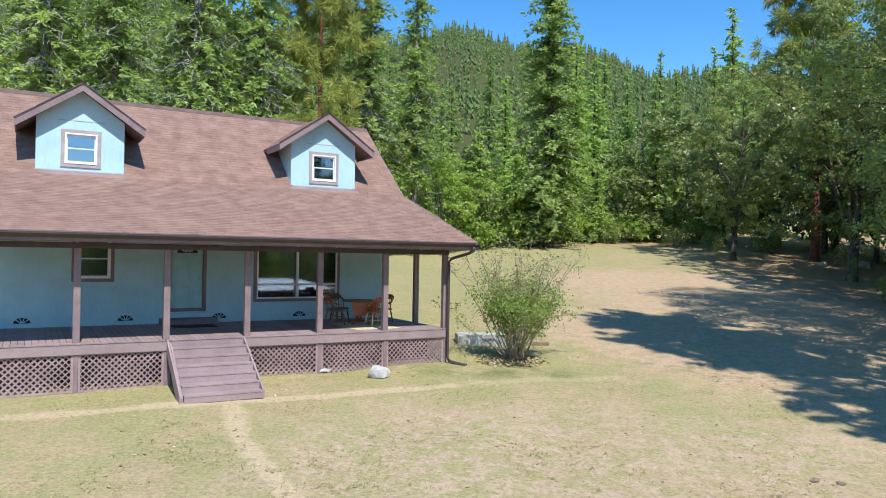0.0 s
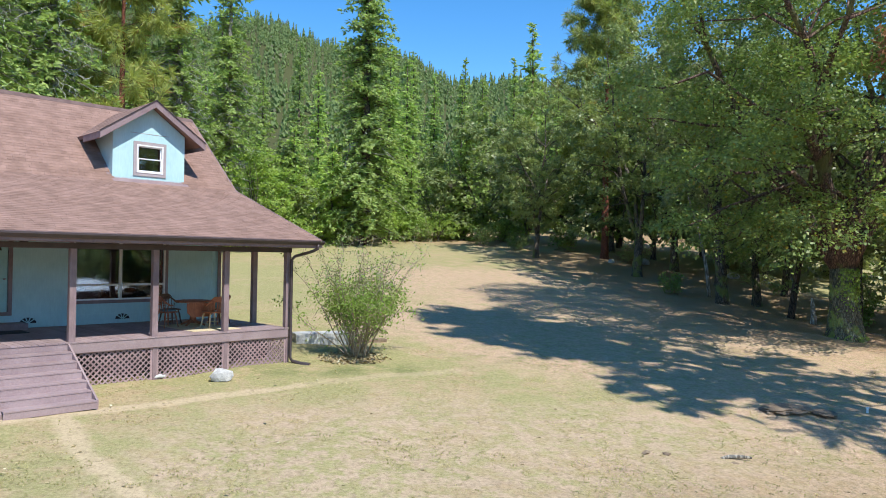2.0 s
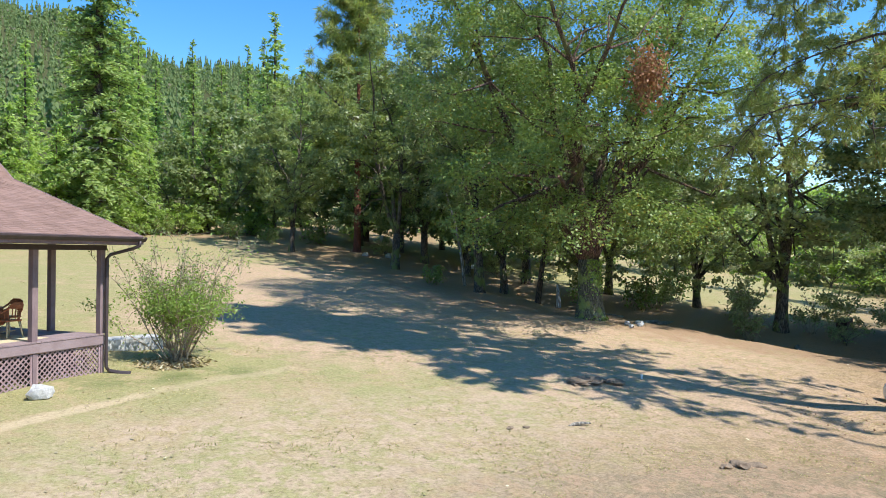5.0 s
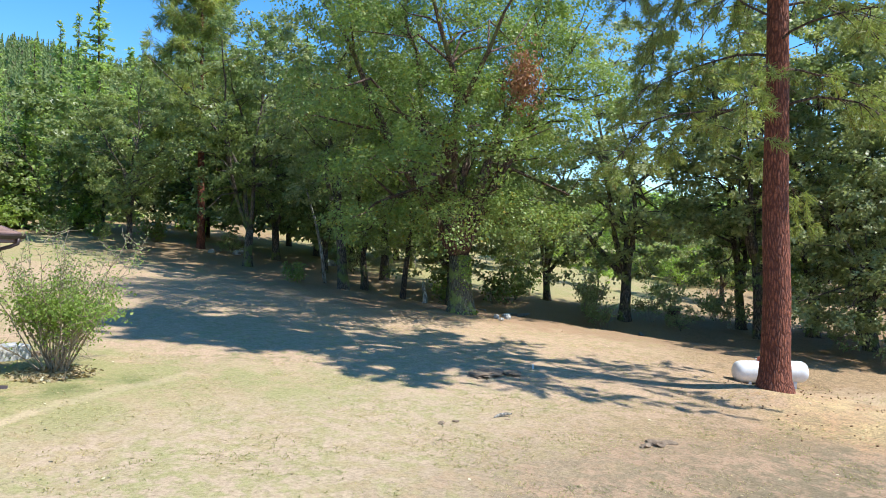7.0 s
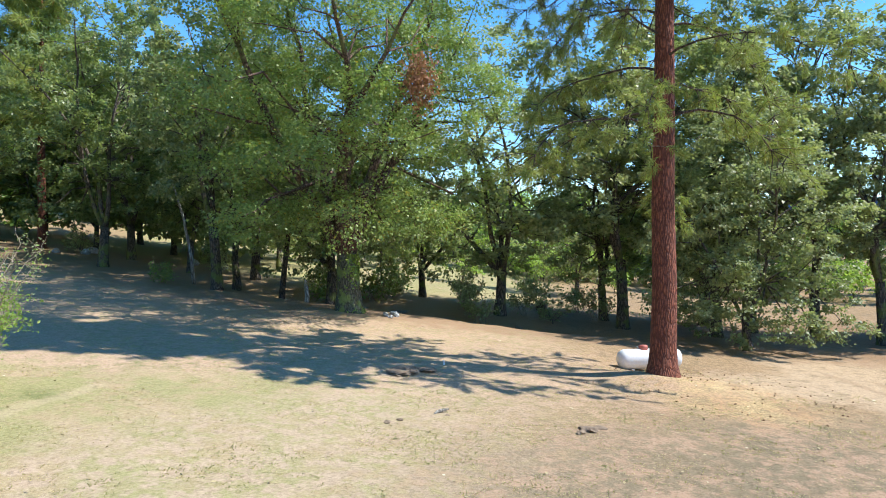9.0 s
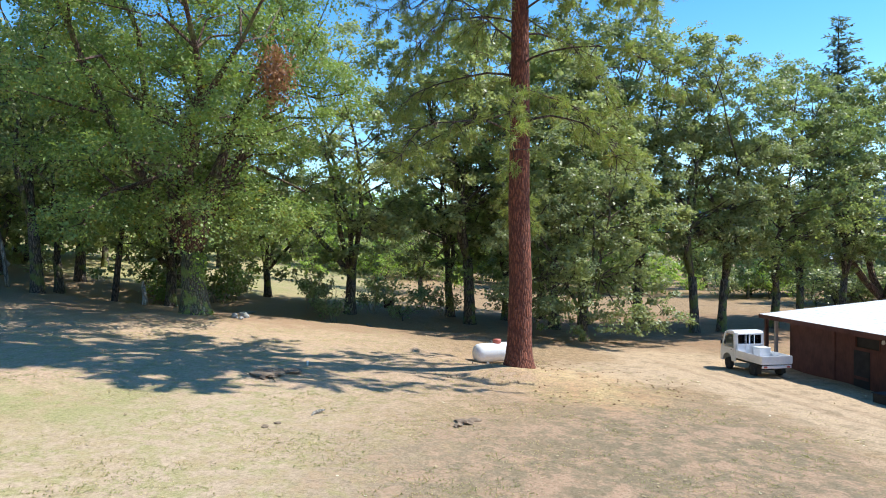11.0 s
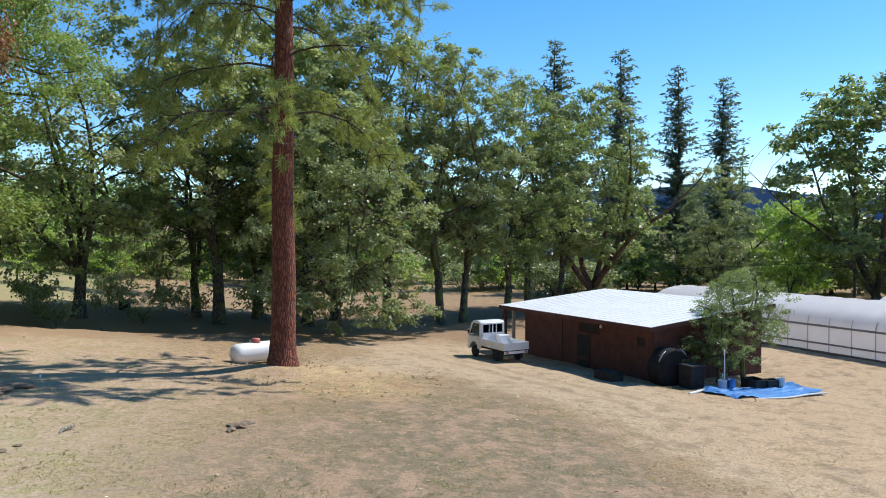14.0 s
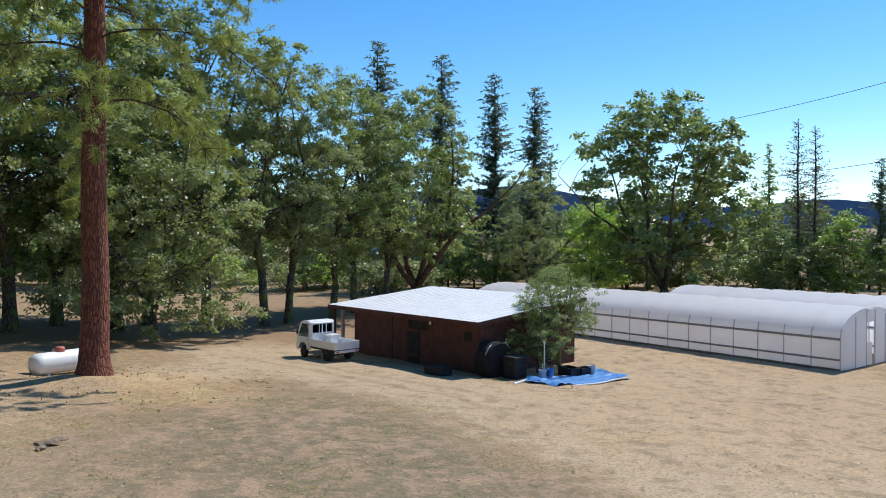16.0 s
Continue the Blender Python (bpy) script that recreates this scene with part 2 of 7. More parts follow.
    speck = m.ramp(m.noise(8.5, 5, 0.75), 0.55, 0.61)
    c = m.mix(m.math("MULTIPLY", speck, 0.4), c, (0.139, 0.101, 0.055))
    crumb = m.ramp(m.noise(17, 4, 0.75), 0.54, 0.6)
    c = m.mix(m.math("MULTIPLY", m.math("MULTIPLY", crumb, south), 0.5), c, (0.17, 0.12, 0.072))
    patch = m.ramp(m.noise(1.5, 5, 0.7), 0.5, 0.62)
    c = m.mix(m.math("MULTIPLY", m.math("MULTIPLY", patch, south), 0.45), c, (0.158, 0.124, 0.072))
    pale = m.ramp(m.noise(19, 3, 0.7, m.scaled(1.0, 1.3, 1.0)), 0.58, 0.66)
    c = m.mix(m.math("MULTIPLY", m.math("MULTIPLY", pale, rest), 0.25), c, (0.574, 0.449, 0.310))
    tuft = m.math("MULTIPLY", m.ramp(m.noise(9.0, 4, 0.7), 0.53, 0.62), m.math("ADD", m.math("MULTIPLY", line(0, 5, 12, 6, 5.0, 6.0), 0.5), 0.15))
    c = m.mix(tuft, c, (0.223, 0.183, 0.105))
    c = m.mix(m.math("MULTIPLY", m.math("MULTIPLY", m.ramp(tiny, 0.4, 0.75), rest), 0.3), c, (0.614, 0.486, 0.352))
    c = m.mix(far, c, (0.074, 0.078, 0.030))
    m.color(c).bump(m.math("ADD", m.math("MULTIPLY", fine, 0.7), m.math("MULTIPLY", tiny, 0.5)), 0.7, 0.02)
    m.bsdf.inputs["Specular IOR Level"].default_value = 0.1
    return m.mat


M = {
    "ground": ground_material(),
    "siding": surface("pale_blue_siding", (0.38, 0.57, 0.60), (0.45, 0.65, 0.67), 1.2, 0.7, 0, 30, 0.15, 0.003, (1, 1, 0.15)),
    "trim": surface("mauve_brown_paint", (0.195, 0.135, 0.138), (0.275, 0.195, 0.195), 2.0, 0.65, 0, 40, 0.25, 0.003, (1, 1, 0.2)),
    "trim_light": surface("grey_mauve_trim", (0.32, 0.27, 0.27), (0.42, 0.36, 0.355), 3.0, 0.65, 0, 40, 0.2, 0.002),
    "gutter": surface("dark_brown_gutter", (0.055, 0.04, 0.04), (0.085, 0.062, 0.06), 3.0, 0.45, 0.2, 60, 0.1, 0.001),
    "deck": surface("weathered_deck_boards", (0.265, 0.19, 0.19), (0.34, 0.255, 0.25), 1.5, 0.75, 0, 30, 0.35, 0.004, (1, 1, 1), 0.12),
    "shingle": surface("brown_asphalt_shingle", (0.20, 0.118, 0.088), (0.30, 0.185, 0.145), 2.2, 0.92, 0, 120, 0.5, 0.003, (1, 1, 1), 0.09, True),
    "shingle_one": surface("brown_asphalt_shingle_single", (0.20, 0.118, 0.088), (0.30, 0.185, 0.145), 2.2, 0.92, 0, 120, 0.5, 0.003, (1, 1, 1), 0.09),
    "white": surface("white_vinyl", (0.72, 0.72, 0.72), (0.84, 0.84, 0.84), 4.0, 0.4, 0, 60, 0.05, 0.001),
    "door": surface("pale_green_blue_door", (0.30, 0.52, 0.52), (0.36, 0.60, 0.60), 3.0, 0.5, 0, 60, 0.05, 0.001),
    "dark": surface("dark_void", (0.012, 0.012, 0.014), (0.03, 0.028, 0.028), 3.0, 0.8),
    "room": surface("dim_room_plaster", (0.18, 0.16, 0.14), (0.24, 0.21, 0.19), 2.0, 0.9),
    "glass": glass("window_glass"),
    "chairwood": surface("orange_brown_wood", (0.25, 0.075, 0.03), (0.40, 0.135, 0.055), 6.0, 0.5, 0, 40, 0.2, 0.002, (1, 1, 0.2)),
    "palewood": surface("pale_pine_wood", (0.55, 0.40, 0.22), (0.68, 0.52, 0.30), 6.0, 0.6, 0, 40, 0.2, 0.002),
    "mat": surface("straw_mat", (0.52, 0.43, 0.26), (0.66, 0.56, 0.36), 8.0, 0.9, 0, 90, 0.3, 0.003),
    "cushion": surface("teal_cushion", (0.06, 0.12, 0.15), (0.10, 0.18, 0.21), 8.0, 0.9),
    "rock": surface("pale_grey_rock", (0.33, 0.32, 0.30), (0.58, 0.57, 0.54), 5.0, 0.9, 0, 30, 0.6, 0.02),
    "concrete": surface("weathered_concrete", (0.42, 0.41, 0.39), (0.62, 0.61, 0.58), 2.5, 0.9, 0, 40, 0.4, 0.006),
    "pinebark": bark("red_pine_bark", (0.12, 0.036, 0.022), (0.37, 0.125, 0.07), None, 13.0),
    "oakbark": bark("grey_brown_bark", (0.055, 0.044, 0.035), (0.27, 0.215, 0.165), (0.20, 0.24, 0.06), 12.0),
    "firbark": bark("brown_fir_bark", (0.05, 0.036, 0.028), (0.21, 0.145, 0.105), None, 10.0),
    "deadwood": bark("grey_dead_wood", (0.16, 0.145, 0.12), (0.42, 0.39, 0.33), None, 14.0),
    "lichenwood": bark("lichen_grey_wood", (0.30, 0.29, 0.25), (0.58, 0.56, 0.49), None, 14.0),
    "palebark": bark("pale_mottled_bark", (0.22, 0.20, 0.18), (0.62, 0.60, 0.56), None, 6.0),
    "oakleaf": leaves("oak_leaves", (0.138, 0.202, 0.063), (0.304, 0.383, 0.131), 0.44, 0.45, (0.34, 0.28, 0.06)),
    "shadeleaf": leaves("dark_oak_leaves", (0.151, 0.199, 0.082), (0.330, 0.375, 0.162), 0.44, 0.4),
    "greyleaf": leaves("grey_green_leaves", (0.203, 0.235, 0.114), (0.427, 0.445, 0.230), 0.44, 0.45),
    "brightleaf": leaves("bright_leaves", (0.22, 0.32, 0.065), (0.45, 0.55, 0.15), 0.5, 0.5),
    "redleaf": leaves("dead_red_leaves", (0.24, 0.105, 0.06), (0.42, 0.21, 0.12), 0.3, 0.7),
    # grey-green needles, paled and blued in colour for distance haze
    "farfir": leaves("hazy_far_fir_needles", (0.12, 0.155, 0.125), (0.22, 0.26, 0.20), 0.4, 0.6),
    "rustfir": leaves("browning_fir_needles", (0.15, 0.125, 0.10), (0.25, 0.22, 0.16), 0.35, 0.7),
    "fir": leaves("fir_needles", (0.198, 0.283, 0.094), (0.428, 0.512, 0.178), 0.42, 0.6),
    "youngfir": leaves("young_fir_needles", (0.28, 0.39, 0.11), (0.52, 0.62, 0.21), 0.5, 0.6),
    "mossbark": bark("mossy_oak_bark", (0.085, 0.075, 0.048), (0.30, 0.27, 0.18), (0.30, 0.36, 0.09), 12.0),
    "redbark": bark("red_brown_bark", (0.06, 0.036, 0.028), (0.27, 0.165, 0.12), (0.16, 0.17, 0.06), 11.0),
    "pineneedle": leaves("pine_needles", (0.188, 0.235, 0.063), (0.470, 0.483, 0.147), 0.42, 0.5, (0.36, 0.20, 0.07)),
    "grass": leaves("dry_grass_blades", (0.30, 0.25, 0.13), (0.56, 0.46, 0.26), 0.45, 0.8, (0.30, 0.31, 0.12)),
    "hill": leaves("hillside_needles", (0.185, 0.25, 0.10), (0.27, 0.335, 0.135), 0.45, 0.9, (0.28, 0.24, 0.16)),
    "whitepaint": surface("white_tank_paint", (0.70, 0.69, 0.66), (0.82, 0.81, 0.79), 2.0, 0.45, 0, 20, 0.05, 0.002),
    "truckpaint": surface("white_truck_paint", (0.70, 0.70, 0.70), (0.82, 0.82, 0.82), 2.0, 0.3, 0, 20, 0.03, 0.001),
    "rubber": surface("black_rubber", (0.018, 0.018, 0.018), (0.04, 0.04, 0.04), 5.0, 0.8),
    "steel": surface("grey_steel", (0.30, 0.30, 0.30), (0.46, 0.46, 0.46), 5.0, 0.5, 0.6),
    "darksteel": surface("dark_chassis_steel", (0.03, 0.03, 0.032), (0.06, 0.06, 0.062), 5.0, 0.6, 0.3),
    "red": surface("faded_red_paint", (0.42, 0.10, 0.07), (0.55, 0.16, 0.11), 5.0, 0.6),
    "barnwood": surface("red_brown_barn_boards", (0.07, 0.028, 0.023), (0.115, 0.046, 0.037), 2.0, 0.85, 0, 30, 0.4, 0.005, (1, 1, 0.12), 0.04),
    "roofmetal": surface("pale_metal_roofing", (0.80, 0.79, 0.77), (0.88, 0.87, 0.85), 1.0, 0.4, 0.0, 30, 0.05, 0.001),
    "poly": film("white_greenhouse_film"),
    "tarp": surface("blue_tarpaulin", (0.05, 0.18, 0.46), (0.11, 0.32, 0.64), 3.0, 0.4, 0, 25, 0.2, 0.01),
    "tarpdark": surface("dark_blue_tarpaulin", (0.015, 0.05, 0.24), (0.03, 0.10, 0.38), 5.0, 0.4, 0, 25, 0.2, 0.01),
    "plastic": surface("black_plastic", (0.012, 0.012, 0.014), (0.03, 0.03, 0.032), 4.0, 0.75),
    "mattblack": surface("dull_black_plastic", (0.008, 0.008, 0.009), (0.018, 0.018, 0.019), 4.0, 0.98),
    "clearplastic": surface("cloudy_plastic", (0.55, 0.58, 0.60), (0.70, 0.73, 0.75), 4.0, 0.35),
    "earthbank": surface("brown_leaf_litter", (0.15, 0.105, 0.07), (0.30, 0.22, 0.145), 4.0, 0.95, 0, 40, 0.7, 0.03),
    "wire": surface("dark_cable", (0.02, 0.02, 0.02), (0.05, 0.05, 0.05), 4.0, 0.6),
}


# ---- mesh helpers ----
class Shape:
    """Gathers vertices and faces of one mesh."""

    def __init__(self):
        self.v, self.f = [], []

    def add(self, verts, faces):
        n = len(self.v)
        self.v += [tuple(p) for p in verts]
        self.f += [tuple(i + n for i in f) for f in faces]
        return self

    def box(self, x0, x1, y0, y1, z0, z1, m=None):
        c = [Vector((x, y, z)) for z in (z0, z1) for x, y in ((x0, y0), (x1, y0), (x1, y1), (x0, y1))]
        if m is not None:
            c = [m @ p for p in c]
        return self.add(c, [(3, 2, 1, 0), (4, 5, 6, 7), (0, 1, 5, 4), (1, 2, 6, 5), (2, 3, 7, 6), (3, 0, 4, 7)])

    def prism(self, outline, axis, a, b):
        """A closed outline in the two other axes, drawn out along an axis from a to b."""
        def at(p, q):
            return {"x": (q, p[0], p[1]), "y": (p[0], q, p[1]), "z": (p[0], p[1], q)}[axis]
        n = len(outline)
        v = [at(p, a) for p in outline] + [at(p, b) for p in outline]
        return self.add(v, [tuple(range(n))[::-1], tuple(range(n, 2 * n))] + [(i, (i + 1) % n, n + (i + 1) % n, n + i) for i in range(n)])

    def tube(self, points, radii, sides=8, cap=True):
        points = [Vector(p) for p in points]
        n, rings = len(points), []
        side = None
        for i, p in enumerate(points):
            d = (points[min(i + 1, n - 1)] - points[max(i - 1, 0)]).normalized()
            if side is None:
                side = d.orthogonal().normalized()
            side = (side - d * side.dot(d)).normalized()
            other = d.cross(side)
            r = radii[i] if isinstance(radii, (list, tuple)) else radii
            rings.append([p + (side * math.cos(2 * math.pi * k / sides) + other * math.sin(2 * math.pi * k / sides)) * r for k in range(sides)])
        faces = [(i * sides + k, i * sides + (k + 1) % sides, (i + 1) * sides + (k + 1) % sides, (i + 1) * sides + k) for i in range(n - 1) for k in range(sides)]
        if cap:
            faces += [tuple(range(sides))[::-1], tuple(range((n - 1) * sides, n * sides))]
        return self.add([q for ring in rings for q in ring], faces)

    def lathe(self, profile, sides=16, m=None):
        """Turns (radius, height) pairs about z."""
        v = [Vector((r * math.cos(2 * math.pi * k / sides), r * math.sin(2 * math.pi * k / sides), z)) for r, z in profile for k in range(sides)]
        if m is not None:
            v = [m @ p for p in v]
        n = len(profile)
        f = [(i * sides + k, i * sides + (k + 1) % sides, (i + 1) * sides + (k + 1) % sides, (i + 1) * sides + k) for i in range(n - 1) for k in range(sides)]
        return self.add(v, f + [tuple(range(sides))[::-1], tuple(range((n - 1) * sides, n * sides))])

    def mesh(self, name, material, bevel=0.0, smooth=False):
        me = bpy.data.meshes.new(name)
        me.from_pydata(self.v, [], self.f)
        if bevel:
            bm = bmesh.new()
            bm.from_mesh(me)
            bmesh.ops.bevel(bm, geom=bm.edges[:], offset=bevel, segments=2, profile=0.6, affect="EDGES", clamp_overlap=True)
            bm.to_mesh(me)
            bm.free()
        me.materials.append(material)
        if smooth:
            me.polygons.foreach_set("use_smooth", [True] * len(me.polygons))
        me.update()
        return me


def part(name, shape, material, parent=None, label="", bevel=0.0, smooth=False, m=None):
    """One mesh object, under a thing or a part."""
    me = shape.mesh(name, material, bevel, smooth) if isinstance(shape, Shape) else shape
    ob = new(name, me)
    ob.parent = parent
    if m is not None:
        ob.matrix_basis = m
    return tagged(ob, label)


def thing(name, m, label, category, group="", kind=""):
    ob = new(name)
    ob.empty_display_size = 0.2
    ob.matrix_basis = m
    return tagged(ob, label, category, group, kind)


def quads(name, corners, material):
    """A mesh of loose four-cornered leaves from an array (n, 4, 3)."""
    n = len(corners)
    me = bpy.data.meshes.new(name)
    me.vertices.add(4 * n)
    me.vertices.foreach_set("co", np.ascontiguousarray(corners, dtype=np.float32).ravel())
    me.loops.add(4 * n)
    me.loops.foreach_set("vertex_index", np.arange(4 * n, dtype=np.int32))
    me.polygons.add(n)
    me.polygons.foreach_set("loop_start", np.arange(0, 4 * n, 4, dtype=np.int32))
    me.update(calc_edges=True)
    me.materials.append(material)
    return me


def blades(rng, centres, along, length, width, fold=0.25, face=None):
    """Leaf corners (n, 4, 3) from their feet, directions, lengths and widths; face: the way each leaf's upper side turns."""
    n = len(centres)
    along = along / np.linalg.norm(along, axis=1, keepdims=True)
    side = np.cross(along, rng.normal(size=(n, 3)) if face is None else face)
    side /= np.linalg.norm(side, axis=1, keepdims=True) + 1e-9
    up = np.cross(side, along)
    L, W = np.reshape(length, (-1, 1)) * np.ones((n, 1)), np.reshape(width, (-1, 1)) * np.ones((n, 1))
    a = centres
    b = centres + along * L * 0.45 + side * W * 0.5 + up * W * fold
    c = centres + along * L
    d = centres + along * L * 0.45 - side * W * 0.5 + up * W * fold
    return np.stack([a, b, c, d], 1)


# ---- the lie of the land ----
def smooth01(a, b, x):
    t = np.clip((x - a) / (b - a), 0, 1)
    return t * t * (3 - 2 * t)


def ground_z(x, y):
    """Height of the ground: a rise behind the house, a level yard by the sheds, a ditch behind the oaks, the mountain to the north."""
    x, y = np.asarray(x, float), np.asarray(y, float)
    cx, cy = np.clip(x, -40, 60), np.clip(y, -45, 95)
    v = -0.4644 - 0.0387 * cx + 0.0497 * cy - 0.000192 * cx * cx + 0.000702 * cx * cy + 0.000432 * cy * cy
    v = -1.65 + np.log1p(np.exp(np.clip(5 * (v + 1.65), -40, 40))) / 5 + 0 * x
    # root mound of the pine and the crest under the oak
    v = v + 0.34 * np.exp(-((x - 18.3) ** 2 + (y - 9.25) ** 2) / 3.0)
    v = v + 0.22 * np.exp(-((x - 23.5) ** 2 / 12 + (y - 26.1) ** 2 / 20))
    v = v - 0.33 * np.exp(-((x - 22.7) ** 2 + (y - 10.6) ** 2) / 6.0)
    # the ditch
    along = np.clip((y - 8) / 34, 0, 1)
    line = 31.5 - 3.0 * along + (1 - along) * 4
    v = v - 0.75 * np.exp(-((x - line) / 2.6) ** 2) * smooth01(12, 18, y) * (1 - smooth01(36, 44, y))
    # the mountain
    r, az = np.hypot(x, y), np.degrees(np.arctan2(x, y))
    crest = np.clip(104 + (25 - az) * 1.25, 40, 150) * (1 - smooth01(27, 75, az)) * smooth01(-150, -70, az)
    crest = crest + 14 * smooth01(150, 400, r)
    p = np.clip((r - 85) / 430, 0, 1)
    hill = crest * p ** 1.12 * (1 - 0.35 * smooth01(540, 1200, r))
    ridges = np.sin(az * 0.22 + 0.8) * 0.05 + np.sin(az * 0.61 + r * 0.004) * 0.035
    return v + hill * (1 + ridges * smooth01(150, 420, r))


def gz(x, y):
    return float(ground_z(x, y))


def stretch(lo, hi, near_lo, near_hi, step, far):
    """Grid lines: even steps in the near stretch, growing outwards."""
    mid = list(np.arange(near_lo, near_hi + 1e-6, step))
    out, s, p = [], step, near_hi
    while p < hi:
        s = min(s * 1.13, far)
        p += s
        out.append(p)
    back, s, p = [], step, near_lo
    while p > lo:
        s = min(s * 1.13, far)
        p -= s
        back.append(p)
    return np.array(back[::-1] + mid + out)


def build_ground():
    gx, gy = stretch(-2600, 2600, -16, 46, 0.5, 120), stretch(-2600, 2600, -24, 56, 0.5, 120)
    X, Y = np.meshgrid(gx, gy)
    Z = ground_z(X, Y)
    near = np.exp(-(np.hypot(X - 12, Y - 12) / 60) ** 2)
    rng = np.random.default_rng(3)
    Z = Z + near * (0.035 * np.sin(X * 1.3 + 0.6 * Y) * np.sin(Y * 1.1 - 0.4 * X) + rng.normal(0, 0.012, X.shape))
    w, h = len(gx), len(gy)
    me = bpy.data.meshes.new("ground")
    me.vertices.add(w * h)
    me.vertices.foreach_set("co", np.stack([X, Y, Z], -1).astype(np.float32).ravel())
    i = (np.arange(h - 1)[:, None] * w + np.arange(w - 1)).ravel()
    q = np.stack([i, i + 1, i + w + 1, i + w], 1).astype(np.int32)
    me.loops.add(q.size)
    me.loops.foreach_set("vertex_index", q.ravel())
    me.polygons.add(len(q))
    me.polygons.foreach_set("loop_start", np.arange(0, q.size, 4, dtype=np.int32))
    me.update(calc_edges=True)
    me.polygons.foreach_set("use_smooth", [True] * len(q))
    me.materials.append(M["ground"])
    tagged(new("ground", me), "dry straw-coloured lawn with bare earth trails and drive", "ground", kind="structure")


build_ground()


# ---- the house ----
# Its own axes: x along the front to the gable end on the drive's side (0), y into the house from the porch edge, z up.
HOUSE = Matrix.Translation((-0.315, 21.775, 0)) @ Matrix.Rotation(radians(31.5), 4, "Z")
LEFT, WALL, BACK, DECK, FLOOR = -11.9, 4.05, 11.35, 1.85, 2.2
PROFILE = [(-0.7, 4.42), (4.3, 6.13), (7.7, 9.0), (11.1, 6.13), (12.1, 5.75)]


def roof_z(y):
    for (a, za), (b, zb) in zip(PROFILE, PROFILE[1:]):
        if a <= y <= b:
            return za + (zb - za) * (y - a) / (b - a)
    return PROFILE[0][1]


def wall_cells(shape, s0, s1, z0, z1, y0, y1, holes):
    """A wall of boxes round its openings (s0, s1, z0, z1)."""
    ss = sorted({s0, s1, *(h[0] for h in holes), *(h[1] for h in holes)})
    for a, b in zip(ss, ss[1:]):
        spans, z = [], z0
        for h in sorted(holes, key=lambda h: h[2]):
            if h[0] < b - 1e-6 and h[1] > a + 1e-6:
                if h[2] > z:
                    spans.append((z, h[2]))
                z = max(z, h[3])
        if z < z1:
            spans.append((z, z1))
        for lo, hi in spans:
            shape.box(a, b, y0, y1, lo, hi)
    return shape


def frame_bars(s0, s1, z0, z1, y0, y1, t, extra=()):
    f = Shape()
    f.box(s0, s1, y0, y1, z0, z0 + t).box(s0, s1, y0, y1, z1 - t, z1)
    f.box(s0, s0 + t, y0, y1, z0 + t, z1 - t).box(s1 - t, s1, y0, y1, z0 + t, z1 - t)
    for e in extra:
        f.box(*e)
    return f


def sash_window(house, s0, s1, z0, z1, y, name="window", label="white vinyl double-hung sash window"):
    """A double-hung window with a flat trim board round it, its outer face at y."""
    win = part(name, frame_bars(s0 - 0.1, s1 + 0.1, z0 - 0.1, z1 + 0.1, y - 0.03, y + 0.005, 0.1), M["trim_light"] if y > 4.2 else M["trim"], house, "painted window trim boards", 0.004)
    zm = (z0 + z1) / 2
    part("window_frame", frame_bars(s0, s1, z0, z1, y - 0.045, y + 0.06, 0.045), M["white"], win, label, 0.004)
    part("lower_sash", frame_bars(s0 + 0.045, s1 - 0.045, z0 + 0.045, zm + 0.02, y - 0.02, y + 0.03, 0.035), M["white"], win, "", 0.003)
    part("upper_sash", frame_bars(s0 + 0.045, s1 - 0.045, zm - 0.015, z1 - 0.045, y + 0.032, y + 0.06, 0.03), M["white"], win, "", 0.003)
    for lo, hi, d in ((z0 + 0.08, zm - 0.015, 0.0), (zm + 0.015, z1 - 0.075, 0.045)):
        part("pane", Shape().box(s0 + 0.078, s1 - 0.078, y + d, y + d + 0.005, lo, hi), M["glass"], win, "window glass")
    return win


